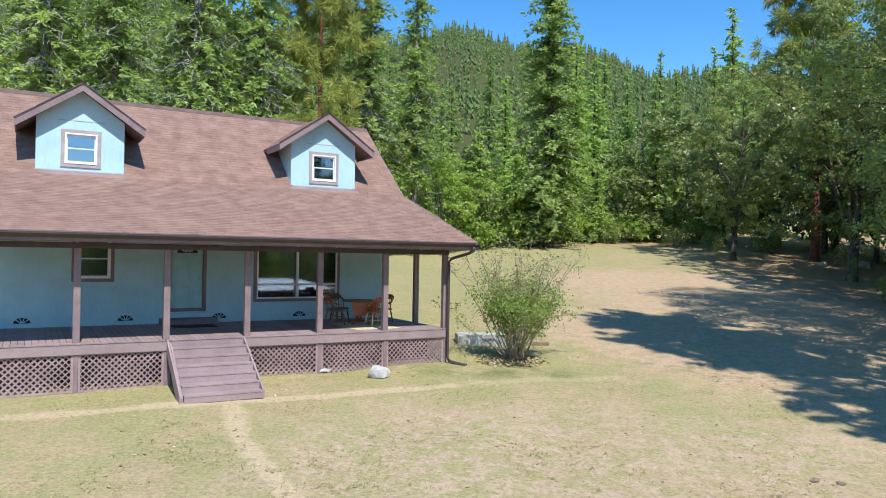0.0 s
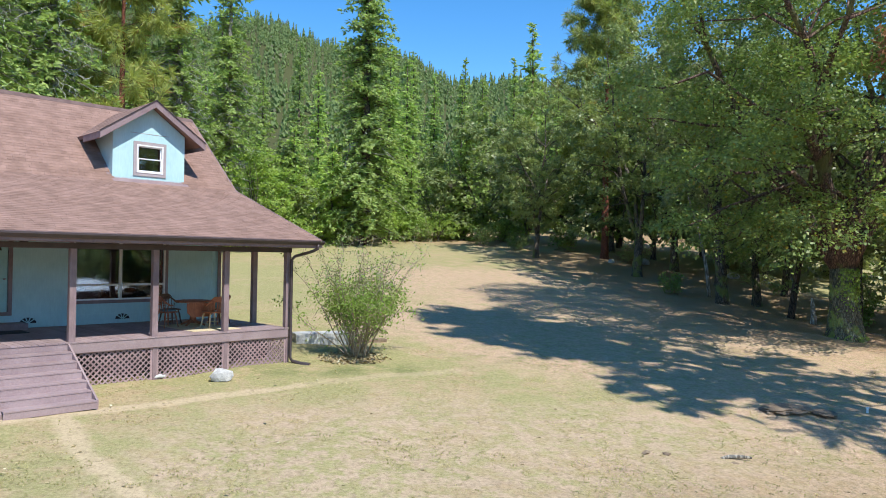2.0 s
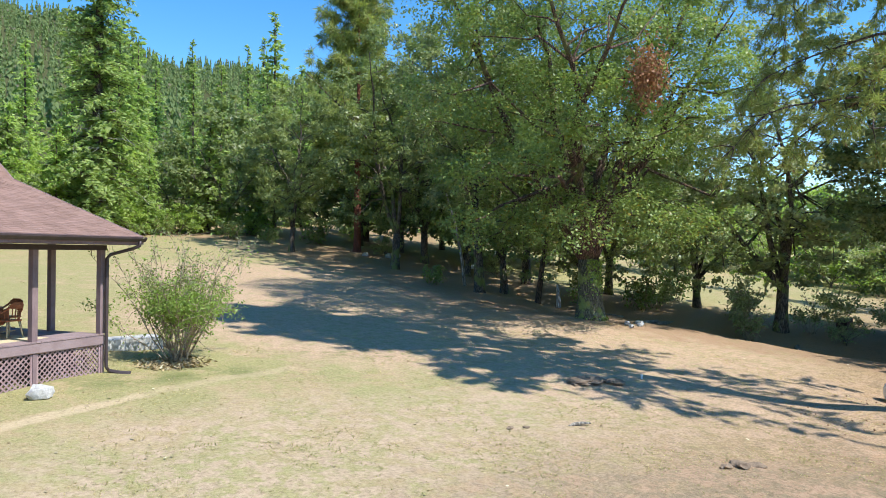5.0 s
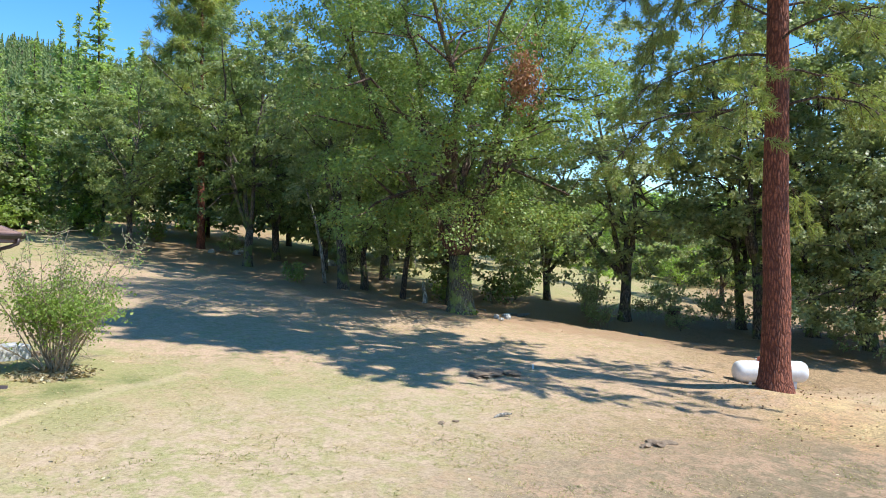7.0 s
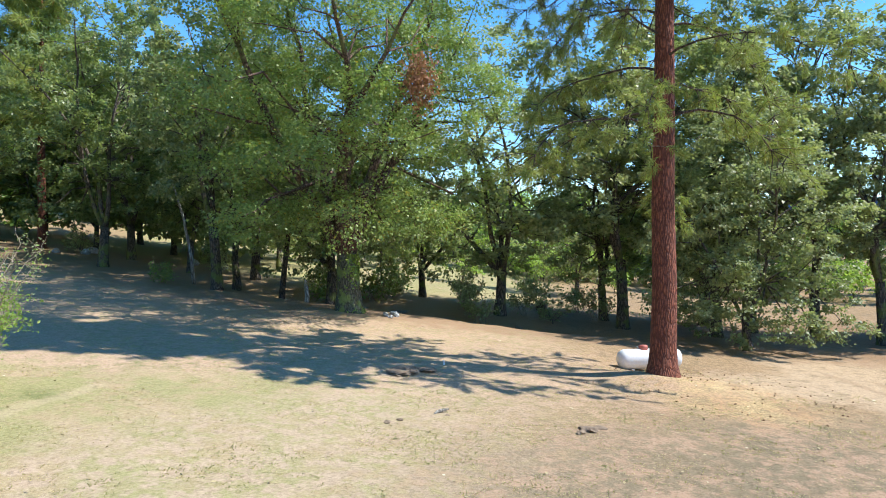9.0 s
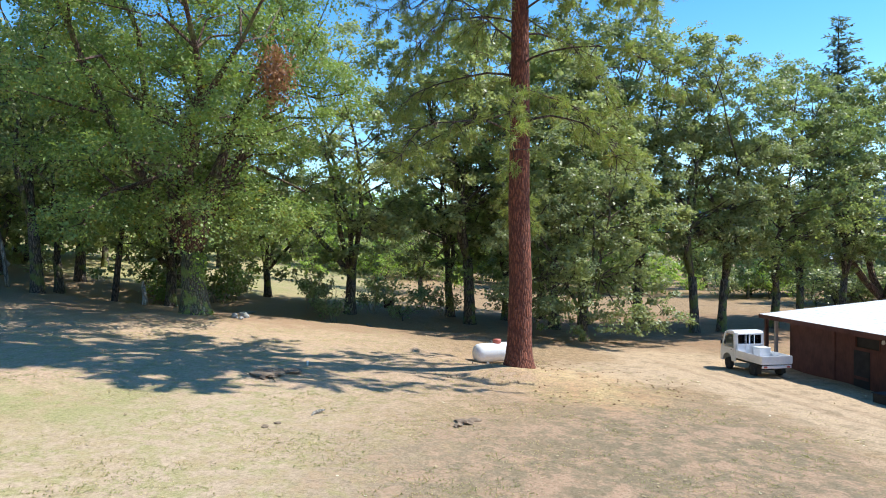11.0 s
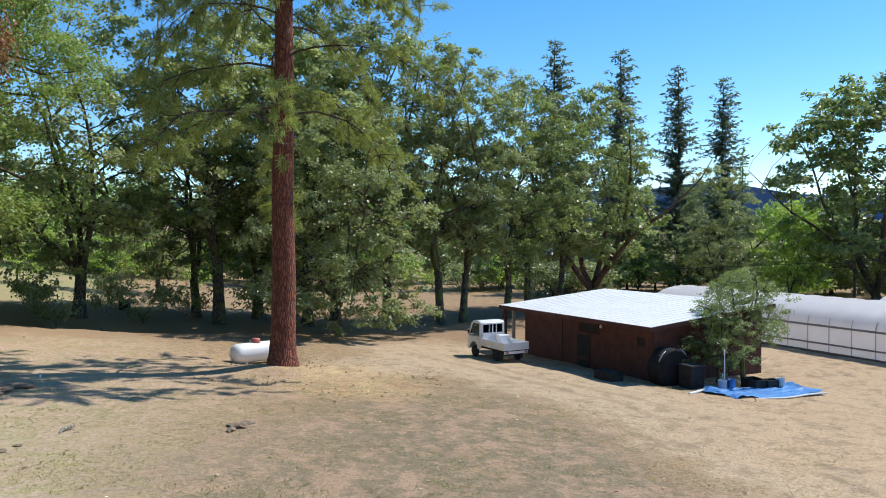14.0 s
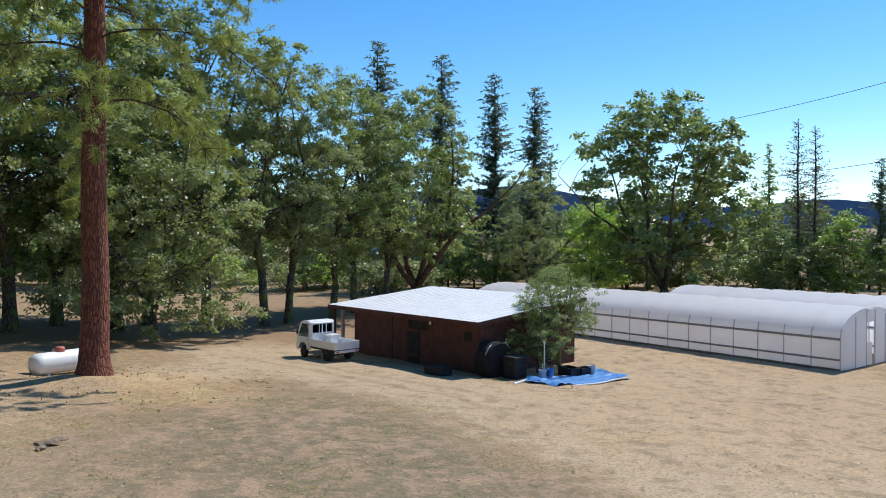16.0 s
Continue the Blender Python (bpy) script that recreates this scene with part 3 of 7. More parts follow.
def build_house():
    rng = random.Random(5)
    house = thing("house", HOUSE, "pale blue house with brown shingle roof, two dormers and long porch", "house")
    top = roof_z(WALL) - 0.16
    # openings in the front wall
    door = (-7.17, -6.25, FLOOR + 0.04, 4.28)
    side_window = (-9.73, -8.83, 3.2, 4.32)
    picture = (-4.6, -1.9, 2.55, 4.32)
    part("front_wall", wall_cells(Shape(), LEFT, 0.0, 0.5, top, WALL, WALL + 0.16, [door, side_window, picture]), M["siding"], house, "pale blue painted siding wall")
    bm = bmesh.new()
    bm.from_mesh(bpy.data.objects["front_wall"].data)
    bmesh.ops.remove_doubles(bm, verts=bm.verts[:], dist=0.0005)
    bm.to_mesh(bpy.data.objects["front_wall"].data)
    bm.free()
    for s in np.arange(LEFT + 0.6, -0.1, 1.22):
        if not any(h[0] - 0.12 < s < h[1] + 0.12 for h in (door, side_window, picture)):
            part("siding_batten", Shape().box(s - 0.006, s + 0.006, WALL - 0.006, WALL - 0.0005, FLOOR, top), M["siding"], house)
    gable = [(WALL, 0.4), (BACK, 0.4), (BACK, roof_z(BACK) - 0.2), (7.7, 8.78), (4.3, 5.93), (WALL, top)]
    part("gable_wall", Shape().prism(gable, "x", -0.16, 0.0), M["siding"], house)
    part("gable_wall", Shape().prism(gable, "x", LEFT, LEFT + 0.16), M["siding"], house)
    part("back_wall", Shape().box(LEFT + 0.16, -0.16, BACK - 0.16, BACK, 0.4, roof_z(BACK) - 0.2), M["siding"], house)
    part("corner_board", Shape().box(-0.1, 0.02, WALL - 0.025, WALL + 0.1, DECK, top), M["trim"], house, "", 0.004)
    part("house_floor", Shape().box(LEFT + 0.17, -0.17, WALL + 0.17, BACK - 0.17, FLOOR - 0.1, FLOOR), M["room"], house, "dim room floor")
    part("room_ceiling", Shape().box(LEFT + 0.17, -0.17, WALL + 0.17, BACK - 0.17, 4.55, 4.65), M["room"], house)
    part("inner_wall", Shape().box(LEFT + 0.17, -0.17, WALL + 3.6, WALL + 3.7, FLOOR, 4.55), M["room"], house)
    for s in (-8.0, -5.6):
        part("inner_wall", Shape().box(s, s + 0.1, WALL + 0.17, WALL + 3.6, FLOOR, 4.55), M["room"], house)
    sill = Shape().box(LEFT, 0.0, WALL - 0.02, WALL - 0.001, DECK, FLOOR - 0.05)
    part("skirt_board", sill, M["siding"], house)
    # low fan-shaped foundation vents
    for s in (-11.0, -8.41, -5.75, -3.19):
        arc = [(s + 0.21 * math.cos(a), 1.97 + 0.16 * math.sin(a)) for a in np.linspace(0, math.pi, 13)]
        vent = part("vent", Shape().prism(arc, "y", WALL - 0.03, WALL - 0.021), M["dark"], house, "dark half-round foundation vent")
        bars = Shape()
        for a in (35, 70, 110, 145):
            d = Matrix.Translation((s, WALL - 0.036, 1.97)) @ Matrix.Rotation(-radians(a), 4, "Y")
            bars.box(0.02, 0.19, -0.006, 0.006, -0.012, 0.012, d)
        part("vent_grille", bars, M["siding"], vent)
        part("vent_rim", Shape().box(s - 0.22, s + 0.22, WALL - 0.042, WALL - 0.021, 1.955, 1.972), M["siding"], vent)
    # front door with a fan light
    part("door_trim", frame_bars(door[0] - 0.1, door[1] + 0.1, door[2] - 0.04, door[3] + 0.1, WALL - 0.03, WALL + 0.06, 0.1), M["trim"], house, "", 0.004)
    leaf = part("door", Shape().box(door[0] + 0.01, door[1] - 0.01, WALL + 0.03, WALL + 0.075, door[2] + 0.02, door[3] - 0.005), M["door"], house, "pale green-blue panelled front door", 0.004)
    mid = (door[0] + door[1]) / 2
    for a, b in ((door[0] + 0.13, mid - 0.05), (mid + 0.05, door[1] - 0.13)):
        for lo, hi in ((2.45, 3.0), (3.12, 3.75)):
            part("door_panel", Shape().box(a, b, WALL + 0.018, WALL + 0.03, lo, hi), M["door"], leaf, "", 0.006)
    fan = [(mid + 0.3 * math.cos(a), 3.97 + 0.22 * math.sin(a)) for a in np.linspace(0, math.pi, 15)]
    light = part("fan_light", Shape().prism(fan, "y", WALL + 0.015, WALL + 0.029), M["dark"], leaf, "dark half-round fan light with pale spokes")
    spokes = Shape()
    for a in (30, 60, 90, 120, 150):
        spokes.box(0.05, 0.29, -0.006, 0.004, -0.011, 0.011, Matrix.Translation((mid, WALL + 0.012, 3.97)) @ Matrix.Rotation(-radians(a), 4, "Y"))
    part("fan_grille", spokes, M["white"], leaf)
    part("door_knob", Shape().lathe([(0.012, 0), (0.012, 0.04), (0.03, 0.05), (0.032, 0.07), (0.015, 0.085)], 12, Matrix.Translation((door[1] - 0.09, WALL + 0.03, 3.2)) @ Matrix.Rotation(radians(90), 4, "X")), M["steel"], leaf, "metal door knob", smooth=True)
    part("door_step", Shape().box(-7.5, -5.9, WALL - 0.62, WALL - 0.03, DECK + 0.002, DECK + 0.17), M["trim"], house, "dark painted step at the door", 0.01)
    part("porch_lamp", Shape().box(-6.0, -5.82, WALL - 0.14, WALL - 0.001, 4.16, 4.26), M["dark"], house, "small dark porch lamp", 0.015)
    # windows of the front wall
    sash_window(house, *side_window, WALL)
    win = part("picture_window", frame_bars(picture[0] - 0.1, picture[1] + 0.1, picture[2] - 0.1, picture[3] + 0.1, WALL - 0.03, WALL + 0.005, 0.1), M["trim"], house, "dark trim boards round a wide window", 0.004)
    mids = -3.27
    bars = [(mids - 0.04, mids + 0.04, WALL - 0.045, WALL + 0.06, picture[2], picture[3])]
    for a, b in ((picture[0], mids), (mids, picture[1])):
        bars.append((a, b, WALL - 0.045, WALL + 0.06, 2.97, 3.03))
    part("window_frame", frame_bars(*picture, WALL - 0.045, WALL + 0.06, 0.045, bars), M["white"], win, "white vinyl picture window frame", 0.003)
    for a, b in ((picture[0] + 0.045, mids - 0.04), (mids + 0.04, picture[1] - 0.045)):
        for lo, hi in ((2.595, 2.97), (3.03, 4.275)):
            part("pane", Shape().box(a, b, WALL + 0.005, WALL + 0.011, lo, hi), M["glass"], win, "window glass")
    # roof deck, ridge, fascia, gutter
    s0, s1 = LEFT - 0.65, 0.65
    under = [(y, z - 0.14) for y, z in PROFILE]
    roof = part("roof", Shape().prism(PROFILE + under[::-1], "x", s0, s1), M["trim"], house, "brown asphalt shingle roof")
    for s in (s0, s1 - 0.03):
        for (ya, za), (yb, zb) in zip(PROFILE, PROFILE[1:]):
            o = [(ya, za - 0.2), (yb, zb - 0.2), (yb, zb + 0.015), (ya, za + 0.015)]
            part("rake_board", Shape().prism(o, "x", s - 0.005 + (0.03 if s > 0 else -0.03), s + 0.025 + (0.03 if s > 0 else -0.03)), M["trim"], roof)
    part("fascia", Shape().box(s0, s1, -0.735, -0.702, 4.21, 4.40), M["trim"], roof)
    k = [(-0.738, 4.28), (-0.80, 4.28), (-0.862, 4.36), (-0.862, 4.405), (-0.85, 4.405), (-0.85, 4.37), (-0.795, 4.295), (-0.738, 4.295)]
    part("gutter", Shape().prism(k, "x", s0, s1), M["gutter"], house, "dark brown metal gutter")
    part("porch_ceiling", Shape().prism([(-0.68, 4.19), (WALL - 0.03, 4.4), (WALL - 0.03, 4.43), (-0.68, 4.22)], "x", s0 + 0.03, s1 - 0.06), M["trim"], house, "brown porch ceiling")
    part("porch_beam", Shape().box(LEFT, 0.07, -0.05, 0.09, 4.05, 4.185), M["gutter"], house, "dark porch beam", 0.006)
    # downspout with two elbows and a foot
    ds = part("downspout", Shape().tube([(0.47, -0.79, 4.3), (0.47, -0.78, 4.18), (0.40, -0.62, 4.10), (0.1, -0.15, 3.94), (0.03, -0.105, 3.84), (0.03, -0.105, 0.98), (0.08, -0.16, 0.86)], 0.045, 8), M["gutter"], house, "dark brown downspout", smooth=True)
    part("splash_elbow", Shape().tube([(0.08, -0.16, 0.87), (0.22, -0.38, 0.8), (0.38, -0.6, 0.76)], [0.05, 0.07, 0.085], 8), M["gutter"], ds)
    # posts
    for s in [i * 1.975 - 9.88 for i in range(-1, 6)]:
        if s > LEFT:
            part("porch_post", Shape().box(s - 0.075, s + 0.075, 0.0, 0.15, DECK, 4.05), M["trim"], house, "square brown-mauve painted porch post", 0.006)
    part("porch_post", Shape().box(-0.15, 0.0, 1.72, 1.87, DECK, 4.3), M["trim"], house, "square brown-mauve painted porch post", 0.006)
    # the deck
    deck = part("deck", Shape().box(LEFT, 0.0, 0.0, WALL - 0.025, 1.62, DECK - 0.034), M["trim"], house, "mauve-brown painted porch deck")
    part("deck_fascia", Shape().box(LEFT, 0.03, -0.04, -0.002, 1.58, DECK - 0.036), M["deck"], deck, "", 0.006)
    part("deck_fascia", Shape().box(0.002, 0.036, -0.002, WALL, 1.58, DECK - 0.036), M["deck"], deck, "", 0.006)
    n = 84
    step = -LEFT / n
    board = Shape().box(0.004, step - 0.004, -0.055, WALL - 0.03, DECK - 0.034, DECK).mesh("deck_board", M["deck"], 0.004)
    for i in range(n):
        part("deck_board", board, None, deck, m=Matrix.Translation((LEFT + i * step, 0, rng.uniform(-0.001, 0.001))))
    # lattice skirt, one panel between two posts
    bars = lattice_bars(1.87, 0.88)
    for i in range(-1, 5):
        a = i * 1.975 - 9.88
        lattice_panel(house, Matrix.Translation((a + 0.055, 0.02, 0.7)), bars)
    lattice_panel(house, Matrix.Translation((0.02, 0.06, 0.7)) @ Matrix.Rotation(radians(90), 4, "Z"), bars)
    lattice_panel(house, Matrix.Translation((0.02, 2.1, 0.7)) @ Matrix.Rotation(radians(90), 4, "Z"), bars)
    for i in range(0, 6):
        s = i * 1.975 - 9.88
        part("skirt_post", Shape().box(s - 0.05, s + 0.05, -0.012, 0.1, 0.55, 1.615), M["trim"], house, "", 0.004)
    # near-black sheet added under the deck for the shade behind the lattice
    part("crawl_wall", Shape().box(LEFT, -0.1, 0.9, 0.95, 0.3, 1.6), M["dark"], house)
    stairs(house)
    for s in (-9.63, -2.27):
        dormer(house, s)
    shingles(roof, s0, s1)
    return house


def lattice_bars(w, h):
    """Slat meshes of one diamond lattice panel, each clipped to the panel: (mesh, layer)."""
    made = []
    for slope, y in ((1, 0.0), (-1, 0.009)):
        for c in np.arange(-h + 0.05, w + h, 0.142):
            # the slat's middle line: x = c + t (slope 1) or c - t (slope -1), z = t
            ts = sorted(((0 - c) / slope, (w - c) / slope))
            lo, hi = max(0, ts[0]), min(h, ts[1])
            if hi - lo < 0.05:
                continue
            a, b = (c + slope * lo, lo), (c + slope * hi, hi)
            o = 0.027
            outline = [(min(max(a[0] - o, 0), w), a[1]), (min(max(a[0] + o, 0), w), a[1]), (min(max(b[0] + o, 0), w), b[1]), (min(max(b[0] - o, 0), w), b[1])]
            made.append(Shape().prism(outline, "y", y, y + 0.009).mesh("slat", M["trim_lattice"]))
    return made


def lattice_panel(house, m, bars):
    panel = part("lattice_panel", frame_bars(-0.0, 1.87, 0.0, 0.9, -0.008, 0.0, 0.05), M["trim_lattice"], house, "mauve-brown diamond lattice skirt panel", m=m)
    for me in bars:
        part("slat", me, None, panel)


def stairs(house):
    """Seven wide steps down from the porch, with closed risers and sloped side boards."""
    a, b, n = -7.86, -6.04, 6
    rise, run = (DECK - 0.62) / (n + 1), 0.31
    st = part("stairs", Shape().prism([(-0.06, DECK - 0.06), (-0.06, DECK - 0.34), (-n * run - 0.02, 0.45), (-n * run - 0.02, 0.62 + rise - 0.06), (-0.3, DECK - 0.06 - 0.05)], "x", a, a + 0.04), M["deck"], house, "mauve-brown wooden porch stairs")
    part("side_board", Shape().prism([(-0.06, DECK - 0.02), (-0.06, DECK - 0.34), (-n * run - 0.05, 0.40), (-n * run - 0.05, 0.62 + rise + 0.0)], "x", b, b + 0.045), M["deck"], st, "", 0.004)
    part("side_board", Shape().prism([(-0.06, DECK - 0.02), (-0.06, DECK - 0.34), (-n * run - 0.05, 0.40), (-n * run - 0.05, 0.62 + rise + 0.0)], "x", a - 0.045, a - 0.002), M["deck"], st, "", 0.004)
    tread = Shape().box(a + 0.045, b - 0.004, -run - 0.03, 0.0, -0.036, 0.0).mesh("tread", M["deck"], 0.005)
    riser = Shape().box(a + 0.045, b - 0.004, -0.02, -0.0, -rise, -0.038).mesh("riser", M["deck"])
    for i in range(n):
        z, y = DECK - (i + 1) * rise, -0.06 - i * run
        part("tread", tread, None, st, m=Matrix.Translation((0, y, z)))
        part("riser", riser, None, st, m=Matrix.Translation((0, y - run, z)))


def dormer(house, sc):
    """A gabled dormer with one sash window."""
    half, y0, z0 = 1.14, 4.48, 6.27
    eave, peak = 7.76, 8.58
    d = part("dormer", Shape().prism([(sc - half, 7.35), (sc + half, 7.35), (sc + half, eave + 0.0), (sc, peak), (sc - half, eave + 0.0)], "y", y0, y0 + 0.12), M["siding"], house, "pale blue gabled roof dormer")
    for a, b, lo, hi in ((-half, -0.42, z0 - 0.25, 7.35), (0.42, half, z0 - 0.25, 7.35), (-0.42, 0.42, z0 - 0.25, 6.47)):
        part("dormer_wall", Shape().box(sc + a, sc + b, y0, y0 + 0.12, lo, hi), M["siding"], d)
    part("dormer_room", Shape().box(sc - half + 0.12, sc + half - 0.12, y0 + 1.0, y0 + 1.05, z0 - 0.2, eave), M["room"], d, "dim room behind the dormer window")
    # blue-grey panel added to stand for sky reflected in the panes
    part("sky_panel", Shape().box(sc - 0.4, sc + 0.4, y0 + 0.125, y0 + 0.135, 6.47, 7.35), M["sky_panel"], d, "blue-grey panel added behind the panes for reflected sky")
    for x in (-half, half - 0.1):
        part("dormer_cheek", Shape().prism([(y0 + 0.12, z0 - 0.2), (y0 + 0.12, eave), (6.2, eave), (5.6, 7.1)], "x", sc + x, sc + x + 0.1), M["siding"], d)
    part("dormer_sill", Shape().box(sc - half - 0.02, sc + half + 0.02, y0 - 0.025, y0 - 0.001, z0 - 0.08, z0 + 0.0), M["siding"], d)
    part("dormer_band", Shape().box(sc - 0.62, sc + 0.62, y0 - 0.008, y0 - 0.001, 7.70, 7.715), M["trim_light"], d)
    sash_window(house, sc - 0.42, sc + 0.42, 6.47, 7.35, y0 - 0.004, "dormer_window")
    out, back, front, t = 1.64, 7.9, y0 - 0.37, 0.1
    rz = lambda x: peak + 0.13 - 0.70 * abs(x)
    for side in (-1, 1):
        o = [(sc, rz(0)), (sc + side * out, rz(out)), (sc + side * out, rz(out) - t), (sc, rz(0) - t)]
        slab = part("dormer_roof", Shape().prism(o, "y", front, back - 0.4), M["shingle_one"], house, "brown shingle dormer roof")
        f = [(sc, rz(0) + 0.012), (sc + side * (out + 0.02), rz(out) + 0.0), (sc + side * (out + 0.02), rz(out) - 0.21), (sc, rz(0) - 0.2)]
        part("barge_board", Shape().prism(f, "y", front - 0.035, front - 0.002), M["trim"], slab, "", 0.004)
        g = [(sc, rz(0) + 0.045), (sc + side * (out + 0.04), rz(out) + 0.03), (sc + side * (out + 0.04), rz(out) - 0.005), (sc, rz(0) + 0.013)]
        part("drip_edge", Shape().prism(g, "y", front - 0.06, front - 0.031), M["gutter"], slab, "dark shingle edge")
        e = [(sc + side * (out - 0.02), rz(out) - 0.20), (sc + side * (out + 0.015), rz(out) - 0.20), (sc + side * (out + 0.015), rz(out) - 0.01), (sc + side * (out - 0.02), rz(out) - 0.01)]
        part("dormer_fascia", Shape().prism(e, "y", front, 5.5), M["trim"], slab)
        for j in range(9):
            xa, xb = out * j / 9, out * (j + 1) / 9 + 0.02
            c = [(sc + side * xa, rz(xa) + 0.012), (sc + side * xb, rz(xb) + 0.022), (sc + side * xb, rz(xb) + 0.004), (sc + side * xa, rz(xa) + 0.002)]
            part("shingle_course", Shape().prism(c, "y", front - 0.03, back - 0.45), M["shingle_one"], slab)


def shingles(roof, s0, s1):
    """Courses of shingle tabs on the front slopes: those by the eave as single pieces, the rest joined."""
    rng = random.Random(11)
    singles, rest, n_single = [], Shape(), 0
    for (ya, za), (yb, zb) in zip(PROFILE[:2], PROFILE[1:3]):
        ln = math.hypot(yb - ya, zb - za)
        rows = int(ln / 0.145)
        uy, uz = (yb - ya) / ln, (zb - za) / ln
        ny, nz = -uz, uy
        for r in range(rows):
            d0 = ln * r / rows
            d1 = d0 + ln / rows + 0.03
            s = s0 - rng.uniform(0, 0.25)
            while s < s1:
                w = rng.choice((0.16, 0.22, 0.3, 0.33))
                a, b = max(s, s0) + 0.003, min(s + w, s1) - 0.003
                s += w
                if b - a < 0.03:
                    continue
                yc, zc = ya + uy * d0, za + uz * d0
                if zc > 6.1 and any(abs((a + b) / 2 - c) < 1.12 and zc < 7.44 for c in (-9.63, -2.27)):
                    continue
                lift = 0.009 + rng.uniform(0, 0.003)
                low = [(ya + uy * d0 + ny * k, za + uz * d0 + nz * k) for k in (0.001, lift)]
                high = [(ya + uy * d1 + ny * k, za + uz * d1 + nz * k) for k in (0.001, 0.006)]
                piece = [(a, *low[0]), (b, *low[0]), (b, *low[1]), (a, *low[1]), (a, *high[1]), (b, *high[1])]
                faces = [(0, 1, 2, 3), (3, 2, 5, 4), (0, 3, 4), (1, 5, 2)]
                if n_single < 300 and -6.5 < a < 0.65 and za < 5 and r < 12:
                    singles.append((piece, faces))
                    n_single += 1
                else:
                    rest.add(piece, faces)
    tagged(part("shingle_field", rest, M["shingle"], roof, "brown asphalt shingles in courses"), kind="stuff")
    for piece, faces in singles:
        part("shingle", Shape().add(piece, faces), M["shingle_one"], roof)
    # the cap's darker colour stands for the shadow line under it
    part("ridge_cap", Shape().prism([(7.52, 8.87), (7.7, 9.03), (7.88, 8.87), (7.7, 8.98)], "x", s0, s1), M["ridge_shadow"], roof, "ridge cap shingles darkened for the shadow line beneath")


M["sky_panel"] = surface("reflected_sky_blue", (0.45, 0.56, 0.72), (0.58, 0.68, 0.80), 2.0, 0.8)
M["ridge_shadow"] = surface("ridge_shadow_shingle", (0.10, 0.06, 0.052), (0.17, 0.11, 0.095), 3.0, 0.9, 0, 100, 0.5, 0.003)
M["trim_lattice"] = surface("mauve_lattice_paint", (0.29, 0.195, 0.195), (0.39, 0.275, 0.27), 3.0, 0.7, 0, 40, 0.2, 0.002, (1, 1, 1), 0.1)
HOUSE_OB = build_house()


# ---- trees ----
def limb_path(rng, start, direction, length, bend=0.25, lift=0.0, n=6):
    """A crooked line of points from a start."""
    pts, d, p = [np.array(start, float)], np.array(direction, float) / np.linalg.norm(direction), np.array(start, float)
    for _ in range(n):
        d = d + rng.normal(0, bend, 3) * 0.5 + np.array((0, 0, lift))
        d /= np.linalg.norm(d)
        p = p + d * length / n
        pts.append(p.copy())
    return pts


def taper(n, a, b):
    return [a + (b - a) * (i / (n - 1)) ** 0.8 for i in range(n)]


